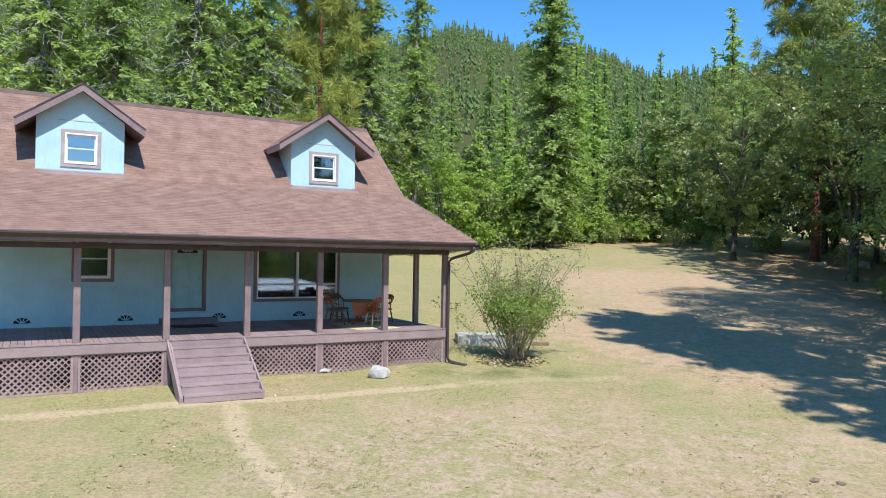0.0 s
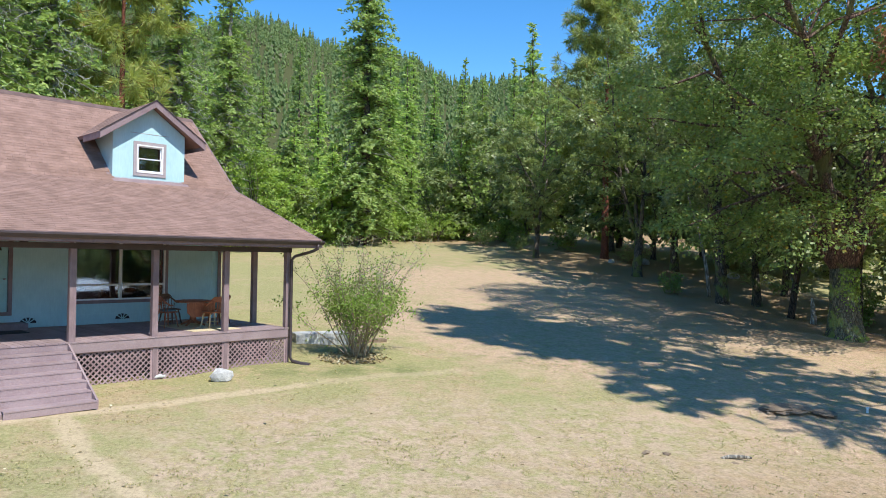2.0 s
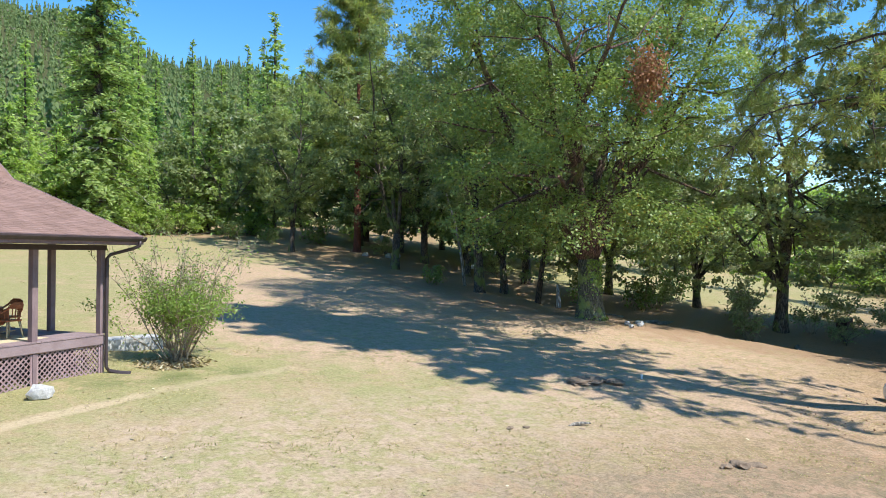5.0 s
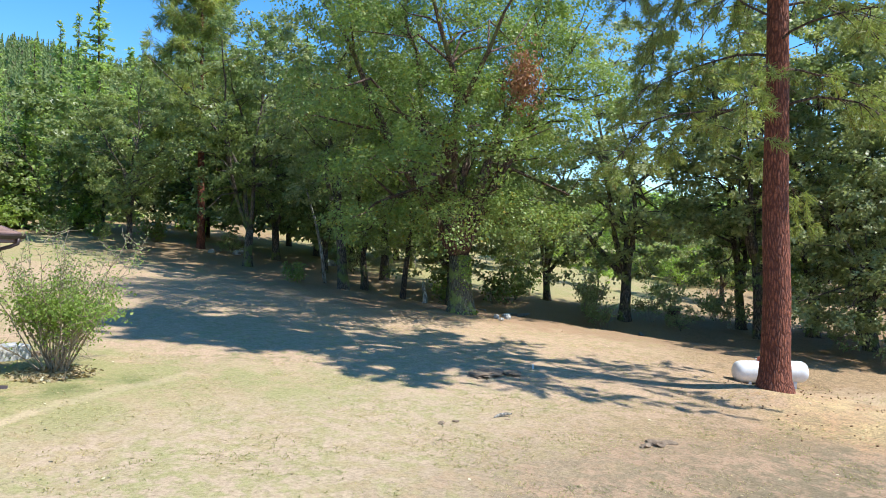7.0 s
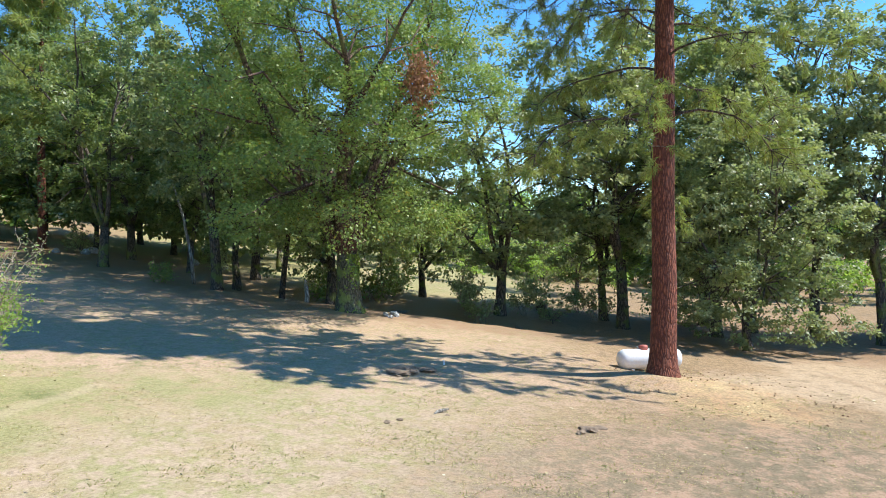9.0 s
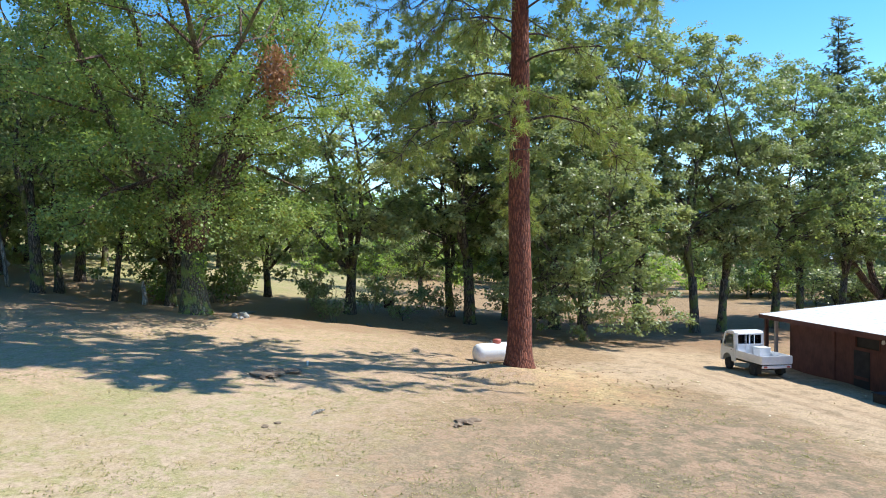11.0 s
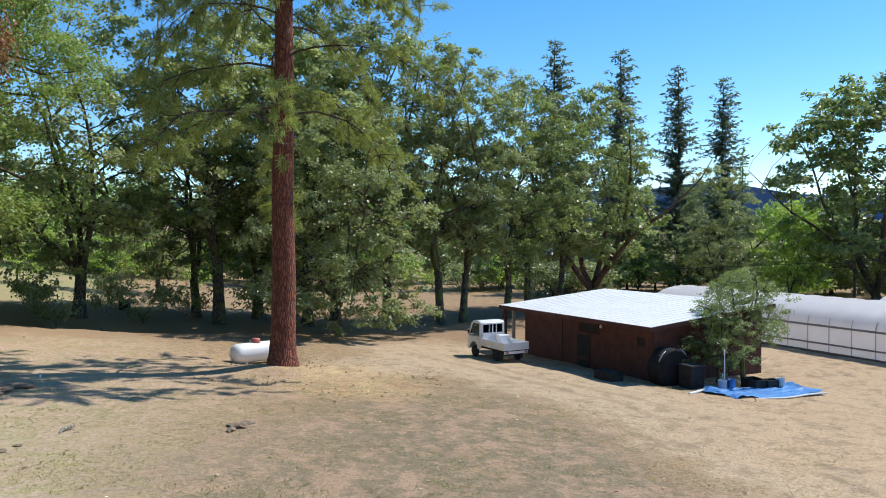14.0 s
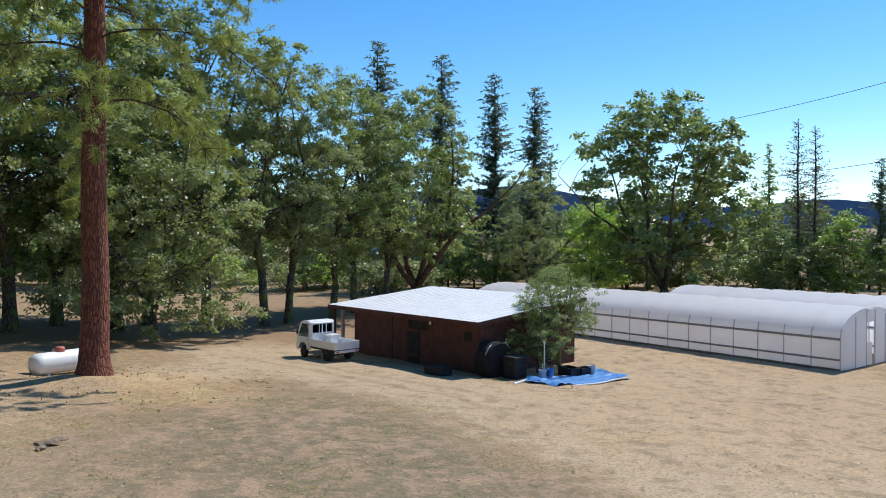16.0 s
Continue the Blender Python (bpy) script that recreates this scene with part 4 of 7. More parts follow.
def broad_tree(name, seed, height=14, trunk=0.3, fork=2.5, stems=3, spread=5.0, base=3.0, leaves_n=12000, leaf=0.24, leaf_mat="oakleaf", bark_mat="oakbark",
               droop=0.0, lean=(0, 0), lobe=1.25, label="", splay=0.5, clumps=60, sides=8, widest=0.4, twigs=1, per_tuft=42, tuft=0.16, hollow=0.06, gap_to=None, limb_mat=None, stout=1.0):
    """A broad-leaved tree: crooked trunk, forking limbs, and an uneven crown of leaf clumps, each at the end of its own bough."""
    rng = np.random.default_rng(seed)
    tree = thing(name, Matrix(), label, "tree")
    foot = [(0, 0, -0.4), (0.03, 0, 0.15), (lean[0] * 0.3, lean[1] * 0.3, fork * 0.4), (lean[0], lean[1], fork)]
    part("trunk", Shape().tube(foot, [trunk * 1.7, trunk * 1.3, trunk, trunk * 0.92], sides + 4), M[bark_mat], tree, smooth=True)
    nodes, shapes = [], []
    for k in range(stems):
        a = 2 * math.pi * (k + rng.uniform(-0.25, 0.25)) / stems
        tilt = rng.uniform(0.3, 1.0) * splay if stems > 1 else 0.05
        d = (math.sin(tilt) * math.cos(a), math.sin(tilt) * math.sin(a), math.cos(tilt))
        r0 = stout * trunk * (0.78 if stems < 3 else 0.6)
        main = limb_path(rng, (lean[0], lean[1], fork - 0.25), d, (height - fork) * rng.uniform(0.78, 0.96), 0.34, 0.05, 9)
        radii = taper(10, r0, 0.03)
        shapes.append(Shape().tube(main, radii, sides))
        nodes += [(main[i], k, radii[i]) for i in range(2, 10)]
    at = np.array([n[0] for n in nodes])
    ph = rng.uniform(0, 6.28, 4)
    lobes = []
    gap = 0.8 * (spread * spread * (height - base) / clumps) ** (1 / 3)
    for _ in range(clumps * 40):
        u, a = rng.uniform(0, 1), rng.uniform(0, 2 * math.pi)
        wide = 0.66 + 0.34 * math.sin(math.pi / 2 * u / widest) if u < widest else max(0.1, 1 - ((u - widest) / (1 - widest)) ** 2) ** 0.55
        wide *= 1 + 0.15 * math.sin(2 * a + ph[0]) + 0.13 * math.sin(3 * a + ph[1] + 5 * u) + 0.1 * math.sin(7 * u + ph[2])
        r = spread * wide * math.sqrt(rng.uniform(hollow, 1))
        p = np.array((r * math.cos(a) + lean[0], r * math.sin(a) + lean[1], base + u * (height - base - 0.5) - droop * r * 0.8))
        if gap_to and gap_to[1] < p[2] < gap_to[2] and p[0] * math.cos(gap_to[0]) + p[1] * math.sin(gap_to[0]) > -1.0 and abs(p[1] * math.cos(gap_to[0]) - p[0] * math.sin(gap_to[0])) < gap_to[3]:
            continue
        if p[2] < 0.7 or any(((p - q) ** 2).sum() < gap * gap for q in lobes):
            continue
        lobes.append(p)
        cost = np.linalg.norm(at - p, axis=1) + 1.4 * np.maximum(0, at[:, 2] - p[2] + 0.35 * np.linalg.norm(at[:, :2] - p[:2], axis=1))
        i = int(np.argmin(cost))
        q, k, rad = nodes[i]
        ln = float(np.linalg.norm(p - q))
        bend = rng.normal(0, 0.1 * ln, (3, 3)) + np.array((0, 0, 0.1 * ln))
        line = [q] + [q + (p - q) * f + bend[j] * (1 if j < 2 else 0.4) for j, f in enumerate((0.3, 0.6, 0.86))] + [p]
        r1 = min(rad * 0.7, 0.02 + 0.018 * ln)
        shapes[k].tube(line, taper(5, r1, 0.012), 4 if sides > 5 else 3, False)
        for _ in range(twigs):
            tw = limb_path(rng, line[rng.integers(2, 5)], rng.normal(size=3) + np.array((0, 0, -droop)), rng.uniform(0.6, 1.3), 0.4, 0, 2)
            shapes[k].tube(tw, [0.018, 0.012, 0.006], 3, False)
        if len(lobes) >= clumps:
            break
    for s in shapes:
        part("limb", s, M[limb_mat or bark_mat], tree, smooth=True)
    # every clump bears tufts at its twig ends; the leaves crowd round them and leave gaps between
    size = lobe * rng.uniform(0.75, 1.25, len(lobes))
    tuft_n = max(8, int(leaves_n / len(lobes) / per_tuft))
    host = np.repeat(np.arange(len(lobes)), tuft_n)
    v = rng.normal(size=(len(host), 3))
    v /= np.linalg.norm(v, axis=1, keepdims=True)
    v[:, 2] = np.where(rng.uniform(size=len(host)) < 0.6, np.abs(v[:, 2]), v[:, 2])
    r = (size[host] * rng.uniform(0.25, 1.0, len(host)) ** 0.5)[:, None]
    ends = np.array(lobes)[host] + v * r * np.array((1.05, 1.05, 0.7)) - np.array((0, 0, 1.0)) * droop * (r * np.linalg.norm(v[:, :2], axis=1, keepdims=True))
    full = rng.uniform(0.3, 1.0, len(host))
    pick = rng.choice(len(host), leaves_n, p=full / full.sum())
    v = v[pick]
    c = ends[pick] + rng.normal(size=(leaves_n, 3)) * np.array((1, 1, 0.6)) * lobe * tuft + v * 0.1
    ok = c[:, 2] > 0.45
    c, v = c[ok], v[ok]
    face = v * 0.5 + np.array((0, 0, 0.5)) + rng.normal(0, 0.38, c.shape)
    along = np.cross(face, rng.normal(size=c.shape)) + v * 0.35 + np.array((0, 0, -0.12))
    ln = leaf * rng.uniform(0.6, 1.35, len(c))
    part("crown", quads("crown", blades(rng, c, along, ln, ln * 0.8, 0.18, face), M[leaf_mat]), None, tree)
    return tree


def conifer(name, seed, height=26, base=3.0, radius=3.4, trunk=0.3, sprays=9, leaf_mat="fir", bark_mat="firbark", dead_low=0, droop=0.25, ragged=0.3, step=0.42, size=0.62, label="", tip=0.25, power=0.85, lean=0.0, fingers=3, thick=0.32):
    """A fir or spruce: a straight tapering trunk, tiers of drooping boughs hung with flat sprays."""
    rng = np.random.default_rng(seed)
    tree = thing(name, Matrix(), label, "tree")
    zs = np.linspace(-0.4, height, 12)
    axis = lambda z: np.array((lean * z * 0.05 + 0.05 * math.sin(z * 0.4), 0.05 * math.cos(z * 0.3), z))
    part("trunk", Shape().tube([axis(z) for z in zs], [max(0.02, trunk * (1.15 - z / height) ** 0.9) if z < height else 0.015 for z in zs], 9), M[bark_mat], tree, smooth=True)
    feet, dirs, lens = [], [], []
    boughs, dead = Shape(), Shape()
    z = base
    while z < height - 0.15:
        f = (z - base) / (height - base)
        reach = radius * ((1 - f) ** power) * (0.55 + 0.45 * min(1, f * 6 + 0.3)) + tip * (1 - f)
        for _ in range(5 if f < 0.85 else 3):
            a = rng.uniform(0, 2 * math.pi)
            r = max(0.18, reach * rng.uniform(1 - ragged, 1 + ragged * 0.4))
            if rng.uniform() < ragged * 0.35:
                continue
            rise = 0.35 - droop * 1.6 * (1 - f)
            p0 = axis(z + rng.uniform(-0.2, 0.2))
            n = max(2, int(sprays * r / radius) + 1)
            u = (np.arange(n) + rng.uniform(0.2, 0.8, n)) / n
            line = p0 + np.stack([np.cos(a) * u * r, np.sin(a) * u * r, r * (rise * u - droop * u * u)], 1)
            tipp = p0 + np.array((math.cos(a) * r, math.sin(a) * r, r * (rise - droop)))
            boughs.tube([p0, p0 * 0.5 + tipp * 0.5 + np.array((0, 0, 0.1 * r * droop)), tipp], [0.05 * (1 - f) + 0.015, 0.03 * (1 - f) + 0.012, 0.008], 3, False)
            for side in (-1, 1):
                o = np.array((math.cos(a + side * 1.0), math.sin(a + side * 1.0), -0.35 * droop - 0.12))
                feet.append(line + rng.normal(0, 0.09, line.shape))
                dirs.append(o + rng.normal(0, 0.3, line.shape))
                lens.append(size * (1.15 - 0.5 * u) * rng.uniform(0.7, 1.3, n) * (0.55 + 0.45 * (1 - f)))
            feet.append(line[-1:] + rng.normal(0, 0.05, (1, 3)))
            dirs.append(np.array([(math.cos(a), math.sin(a), -0.1)]))
            lens.append(np.array([size * 0.9]))
        z += step * rng.uniform(0.7, 1.3) * (0.6 + 0.4 * (1 - f))
    tagged(part("bough", boughs, M[bark_mat], tree), kind="stuff")
    if dead_low:
        for _ in range(dead_low):
            zz = rng.uniform(base * 0.2, base + (height - base) * 0.3)
            a = rng.uniform(0, 2 * math.pi)
            d = np.array((math.cos(a), math.sin(a), rng.uniform(-0.25, 0.2)))
            br = limb_path(rng, axis(zz), d, rng.uniform(1.0, radius), 0.45, -0.10, 5)
            dead.tube(br, taper(6, 0.06, 0.018), 3, False)
            for j in (2, 3, 4, 5):
                dead.tube(limb_path(rng, br[j], rng.normal(size=3) + np.array((0, 0, -0.5)), rng.uniform(0.4, 0.9), 0.5, -0.15, 3), [0.03, 0.024, 0.018, 0.012], 3, False)
        tagged(part("dead_branch", dead, M["lichenwood"], tree), "grey bare dead branches", kind="stuff")
    feet, dirs, lens = np.concatenate(feet), np.concatenate(dirs), np.concatenate(lens)
    # every spray is a few narrow fingers
    k = fingers
    f3, l3 = np.repeat(feet, k, 0), np.repeat(lens, k) * rng.uniform(0.6, 1.15, len(lens) * k)
    d3 = np.repeat(dirs, k, 0) + rng.normal(0, 0.33, (len(feet) * k, 3))
    out = f3 * np.array((1.0, 1.0, 0.0))
    out /= np.linalg.norm(out, axis=1, keepdims=True) + 1e-6
    face = out * 0.5 + np.array((0, 0, 0.7)) + rng.normal(0, 0.4, f3.shape)
    part("crown", quads("crown", blades(rng, f3, d3, l3, l3 * thick, 0.12, face), M[leaf_mat]), None, tree)
    return tree


def pine(name, seed, height=26, base=6.5, radius=4.6, trunk=0.45, needle=0.3, bark_mat="pinebark", label="", boughs_n=46, per=26, leaf_mat="pineneedle", low=0.4, tufts=3, slim=0.05, wide=0.17):
    """A ponderosa pine: plated red trunk, crooked boughs that sag, needles in soft tufts along their twigs."""
    rng = np.random.default_rng(seed)
    tree = thing(name, Matrix(), label, "tree")
    zs = [-0.5, 0.0, 0.35, 1.0, 3, 6, 10, height * 0.45, height * 0.62, height * 0.8, height]
    rs = [trunk * k for k in (1.75, 1.42, 1.2, 1.08, 1.0, 0.93, 0.82, 0.66, 0.48, 0.28, 0.05)]
    t = Shape().tube([(0.04 * math.sin(z), 0.03 * math.cos(z), z) for z in zs], rs, 26)
    part("trunk", t, M[bark_mat], tree, smooth=True)
    feet, dirs, lens, wides = [], [], [], []
    for i in range(boughs_n):
        f = ((i + 0.5) / boughs_n) ** 0.88
        z = base + (height - base - 0.6) * f
        a = i * 2.4 + rng.uniform(-0.5, 0.5)
        r = radius * (1 - f) ** 0.38 * rng.uniform(0.72, 1.08)
        near = f < low
        bald = near and rng.uniform() < 0.12
        br = limb_path(rng, (0, 0, z), (math.cos(a), math.sin(a), 0.3 + 0.45 * f), r * 1.1, 0.3, -0.15 * (1 - f), 8)
        bough = Shape().tube(br, taper(9, 0.036 * (1 - f) + 0.02, 0.008), 6 if near else 4, False)
        for j in range(3 if f < 0.12 else 2, 9):
            for _ in range(4 if near else 3):
                d = np.array((math.cos(a), math.sin(a), -0.25)) * 0.7 + rng.normal(0, 0.6, 3)
                tw = limb_path(rng, br[j], d, rng.uniform(0.6, 1.5), 0.35, -0.16, 4)
                bough.tube(tw[1::2] if not near else tw, [0.016, 0.012] if not near else [0.02, 0.016, 0.013, 0.01, 0.008], 3, False)
                if rng.uniform() < (0.8 if bald else 0.08):
                    continue
                for q in range(tufts if near else 2):
                    g = 1.8 + 2.2 * (q + 0.5) / tufts if near else 2.4 + q
                    k = min(3, int(g))
                    c = tw[k] + (tw[k + 1] - tw[k]) * (g - k)
                    n = per if near else max(6, per * 2 // 3)
                    ax = (tw[k + 1] - tw[k]) / (np.linalg.norm(tw[k + 1] - tw[k]) + 1e-6)
                    feet.append(c + rng.normal(0, 0.05, (n, 3)))
                    dirs.append(rng.normal(size=(n, 3)) * 0.7 + ax * 0.8 + np.array((0, 0, -0.1)))
                    lens.append(needle * (1 if near else 1.9) * rng.uniform(0.7, 1.25, n))
                    wides.append(np.full(n, slim if near else wide))
        part("bough", bough, M["firbark"], tree, smooth=True)
    feet, dirs, lens, wides = (np.concatenate(q) for q in (feet, dirs, lens, wides))
    part("crown", quads("crown", blades(rng, feet, dirs, lens, wides, 0.0), M[leaf_mat]), None, tree)
    return tree


def shrub(name, seed, height=2.6, radius=1.2, stems=22, leaves_n=2600, leaf=0.09, leaf_mat="brightleaf", top_bare=0.0, label="", bark_mat="palewoodstem", spread=0.45):
    """A many-stemmed shrub that fans out from its foot."""
    rng = np.random.default_rng(seed)
    bush = thing(name, Matrix(), label, "shrub")
    s, twigs, w = Shape(), [], []
    for _ in range(stems):
        a, tilt = rng.uniform(0, 2 * math.pi), min(0.66, abs(rng.normal(0, spread)))
        d = (math.sin(tilt) * math.cos(a), math.sin(tilt) * math.sin(a), math.cos(tilt))
        p0 = (rng.normal(0, radius * 0.16), rng.normal(0, radius * 0.16), -0.1)
        st = limb_path(rng, p0, d, height * rng.uniform(0.6, 1.08), 0.22, 0.02, 8)
        s.tube(st, taper(9, 0.022, 0.005), 5, False)
        for j in range(3, 9):
            for _ in range(3):
                tw = limb_path(rng, st[j], rng.normal(size=3) + np.array((0, 0, 0.3)), rng.uniform(0.2, 0.6), 0.4, 0, 3)
                s.tube(tw, [0.008, 0.006, 0.004, 0.003], 3, False)
                h = tw[-1][2] / height
                for p in tw[1:]:
                    twigs.append(p)
                    w.append(0.1 + math.exp(-((p[2] / height - 0.44) / 0.13) ** 2) if top_bare else 1.0)
    part("stem_clump", s, M[bark_mat], bush, "thin pale woody stems")
    twigs, w = np.array(twigs), np.array(w)
    c = twigs[rng.choice(len(twigs), leaves_n, p=w / w.sum())] + rng.normal(0, 0.085, (leaves_n, 3))
    ln = leaf * rng.uniform(0.6, 1.35, leaves_n)
    part("leaves", quads("leaves", blades(rng, c, rng.normal(size=c.shape), ln, ln * 0.5), M[leaf_mat]), None, bush)
    if top_bare > 0.5:
        high = twigs[twigs[:, 2] > 0.55 * height]
        c = high[rng.choice(len(high), leaves_n // 5)] + rng.normal(0, 0.05, (leaves_n // 5, 3))
        part("leaf_spray", quads("leaf_spray", blades(rng, c, rng.normal(size=c.shape) + np.array((0, 0, 0.6)), leaf * 0.8, leaf * 0.36), M["palegreen"]), None, bush, "sparse grey-green leaf tips")
    return bush


M["palegreen"] = leaves("pale_grey_green_leaves", (0.20, 0.23, 0.11), (0.38, 0.41, 0.22), 0.35, 0.6)
M["palewoodstem"] = surface("pale_stems", (0.24, 0.18, 0.115), (0.40, 0.32, 0.22), 6.0, 0.9)


def plant(ob, x, y, scale=1.0, turn=0.0, tall=1.0, sink=0.0):
    ob.matrix_basis = Matrix.Translation((x, y, gz(x, y) - sink)) @ Matrix.Rotation(radians(turn), 4, "Z") @ Matrix.Diagonal((scale, scale, scale * tall, 1))
    return ob


def again(ob, x, y, scale=1.0, turn=0.0, tall=1.0):
    c = copy_thing(ob, Matrix())
    return plant(c, x, y, scale, turn, tall)


def stand(ob, x, y, h, turn=0.0, wide=1.0):
    """A further tree of a kind, grown to a height."""
    return again(ob, x, y, h / HEIGHT[ob] * wide, turn, 1 / wide)


HEIGHT = {}


def kind(height, ob):
    HEIGHT[ob] = height
    return ob


# the great oak of the yard, mossy, with one dead red bough
OAK = plant(broad_tree("oak_tree", 21, 23, 0.6, 3.0, 7, 8.8, 4.2, 140000, 0.135, "oakleaf", "mossbark", 0.12, (0.15, 0.1), 1.45, "large spreading oak with mossy trunk in full leaf", 0.62, 150, 11, 0.34, 2, 30, 0.2, 0.1, (radians(174), 4.4, 8.2, 1.0), "redbark", 1.0), 23.6, 26.2, 1.0, 40)
rng_ = np.random.default_rng(8)
c_ = np.array((-6.74, -2.43, 10.8)) + rng_.normal(0, 1, (1000, 3)) * np.array((0.38, 0.38, 0.6))
part("dead_bough", quads("dead_bough", blades(rng_, c_, rng_.normal(size=c_.shape) + np.array((0, 0, -1)), 0.2, 0.1), M["redleaf"]), None, OAK, "cluster of dead rust-red leaves")
a_, z_ = rng_.normal(4.6, 1.0, 1500), 3.0 * rng_.uniform(0, 1, 1500) ** 1.2
r_ = np.interp(z_, (0, 0.15, 0.9, 2.7), (0.88, 0.7, 0.54, 0.5)) + rng_.uniform(-0.03, 0.08, 1500)
c_ = np.stack([r_ * np.cos(a_) + 0.05, r_ * np.sin(a_) + 0.04, z_], 1)
f_ = np.stack([np.cos(a_), np.sin(a_), 0.4 + 0 * a_], 1) + rng_.normal(0, 0.4, c_.shape)
part("ivy", quads("ivy", blades(rng_, c_, np.cross(f_, rng_.normal(size=c_.shape)), 0.12, 0.1, 0.1, f_), M["brightleaf"]), None, OAK, "bright green ivy on the trunk")

# the pine by the tank
plant(pine("pine_tree", 4, 37, 7.6, 6.0, 0.42, 0.26, label="tall ponderosa pine with bare red-plated lower trunk", boughs_n=84, per=30, low=0.3, tufts=4, slim=0.026, wide=0.13), 18.35, 9.25)

# kinds of tree near the yard
T_SHADE = kind(18, broad_tree("oak_tree", 31, 18, 0.27, 2.4, 3, 4.9, 3.6, 22000, 0.18, "shadeleaf", "oakbark", 0.16, (0.2, 0), 1.25, "dark-leaved oak with crooked trunk", 0.4, 54))
T_TALL = kind(20, broad_tree("oak_tree", 37, 20, 0.28, 3.6, 3, 4.2, 4.8, 22000, 0.185, "greyleaf", "oakbark", 0.12, (0, 0.2), 1.2, "tall oak with several dark stems", 0.26, 56))
T_GREY = kind(16, broad_tree("oak_tree", 43, 16, 0.27, 2.2, 4, 4.8, 3.4, 22000, 0.18, "greyleaf", "oakbark", 0.34, (0.1, 0.1), 1.2, "grey-green oak with low hanging boughs", 0.5, 54))
T_LOW = kind(13, broad_tree("oak_tree", 49, 13, 0.2, 1.6, 4, 4.6, 1.6, 27000, 0.16, "greyleaf", "oakbark", 0.3, (0.1, 0.1), 1.15, "grey-green oak with boughs hanging to the ground", 0.55, 56))
T_FORK = kind(19.5, broad_tree("oak_tree", 57, 19.5, 0.5, 1.8, 5, 5.6, 5.0, 30000, 0.21, "shadeleaf", "redbark", 0.1, (0.1, 0.1), 1.3, "dark oak with forked reddish trunk behind the shed", 0.5, 60, 10))
T_BRIGHT = kind(9, broad_tree("young_tree", 47, 9, 0.11, 1.2, 3, 2.9, 1.2, 8000, 0.18, "brightleaf", "oakbark", 0.05, (0, 0), 1.0, "young tree in bright green leaf", 0.5, 28, 4))
# lighter kinds for the far wood
FAR = dict(sides=4, twigs=0, per_tuft=9, tuft=0.2)
F_SHADE = kind(17, broad_tree("oak_tree", 32, 17, 0.25, 2.2, 3, 5.0, 1.6, 4400, 0.5, "shadeleaf", "oakbark", 0.1, (0, 0), 1.5, "dark-leaved oak at the wood's edge", 0.5, 40, **FAR))
F_GREY = kind(15, broad_tree("oak_tree", 44, 15, 0.25, 2.0, 3, 5.0, 1.4, 4400, 0.48, "greyleaf", "oakbark", 0.15, (0, 0), 1.5, "grey-green oak at the wood's edge", 0.5, 40, **FAR))
F_LEAF = kind(14, broad_tree("oak_tree", 45, 14, 0.2, 1.5, 4, 4.4, 1.2, 4800, 0.4, "brightleaf", "oakbark", 0.05, (0, 0), 1.4, "fresh green broad-leaved tree at the wood's edge", 0.45, 38, **FAR))
F_BUSH = kind(4, broad_tree("shrub", 46, 4, 0.07, 0.5, 5, 2.2, 0.9, 1500, 0.23, "brightleaf", "oakbark", 0.12, (0, 0), 0.85, "yellow-green bush beyond the ditch", 0.8, 22, **FAR))
F_DUSK = kind(4, broad_tree("shrub", 48, 4, 0.07, 0.5, 5, 2.4, 0.8, 1500, 0.23, "greyleaf", "oakbark", 0.12, (0, 0), 0.9, "dull green bush in the trees' shade", 0.8, 22, **FAR))
FIR = dict(fingers=3, sprays=7, thick=0.36)
T_FIR = kind(29, conifer("fir_tree", 51, 29, 1.6, 4.0, 0.32, leaf_mat="fir", label="dark green fir with drooping boughs", step=0.9, size=1.05, **FIR))
T_FIR2 = kind(25, conifer("fir_tree", 52, 25, 1.2, 3.8, 0.28, leaf_mat="youngfir", label="fir tree in fresh green", ragged=0.4, step=0.9, size=1.05, **FIR))
T_OLD = kind(34, conifer("fir_tree", 53, 34, 10.5, 4.2, 0.42, 12, "fir", "deadwood", 170, 0.35, 0.45, 0.5, 0.72, "old fir with grey dead lower branches", fingers=4))
T_YOUNG = kind(12, conifer("young_fir", 54, 12, 0.3, 2.7, 0.13, leaf_mat="youngfir", label="young fir in bright green", step=0.5, size=0.7, **FIR))
T_BIG = kind(36, conifer("fir_tree", 56, 36, 1.5, 4.6, 0.45, 16, "fir", "firbark", 30, 0.3, 0.35, 0.42, 0.66, "tall full fir at the meadow's edge", fingers=5))
T_THIN = kind(32, conifer("fir_tree", 55, 32, 7.0, 4.3, 0.28, 11, "farfir", "firbark", 40, 0.05, 0.55, 0.62, 0.95, "tall grey-green conifer against the sky", 0.9, 0.5, fingers=4, thick=0.26))
T_BARE = kind(30, conifer("fir_tree", 58, 30, 5.0, 4.2, 0.3, 9, "rustfir", "firbark", 90, 0.1, 0.6, 0.75, 0.7, "half-dead thin conifer with bare lower branches", 0.8, 0.6, fingers=3, thick=0.22))
F_PINE = kind(25, pine("pine_tree", 9, 25, 7.5, 5.0, 0.3, 0.4, label="open-crowned pine at the wood's edge", boughs_n=40, per=38, low=-1.0, tufts=2, wide=0.06))
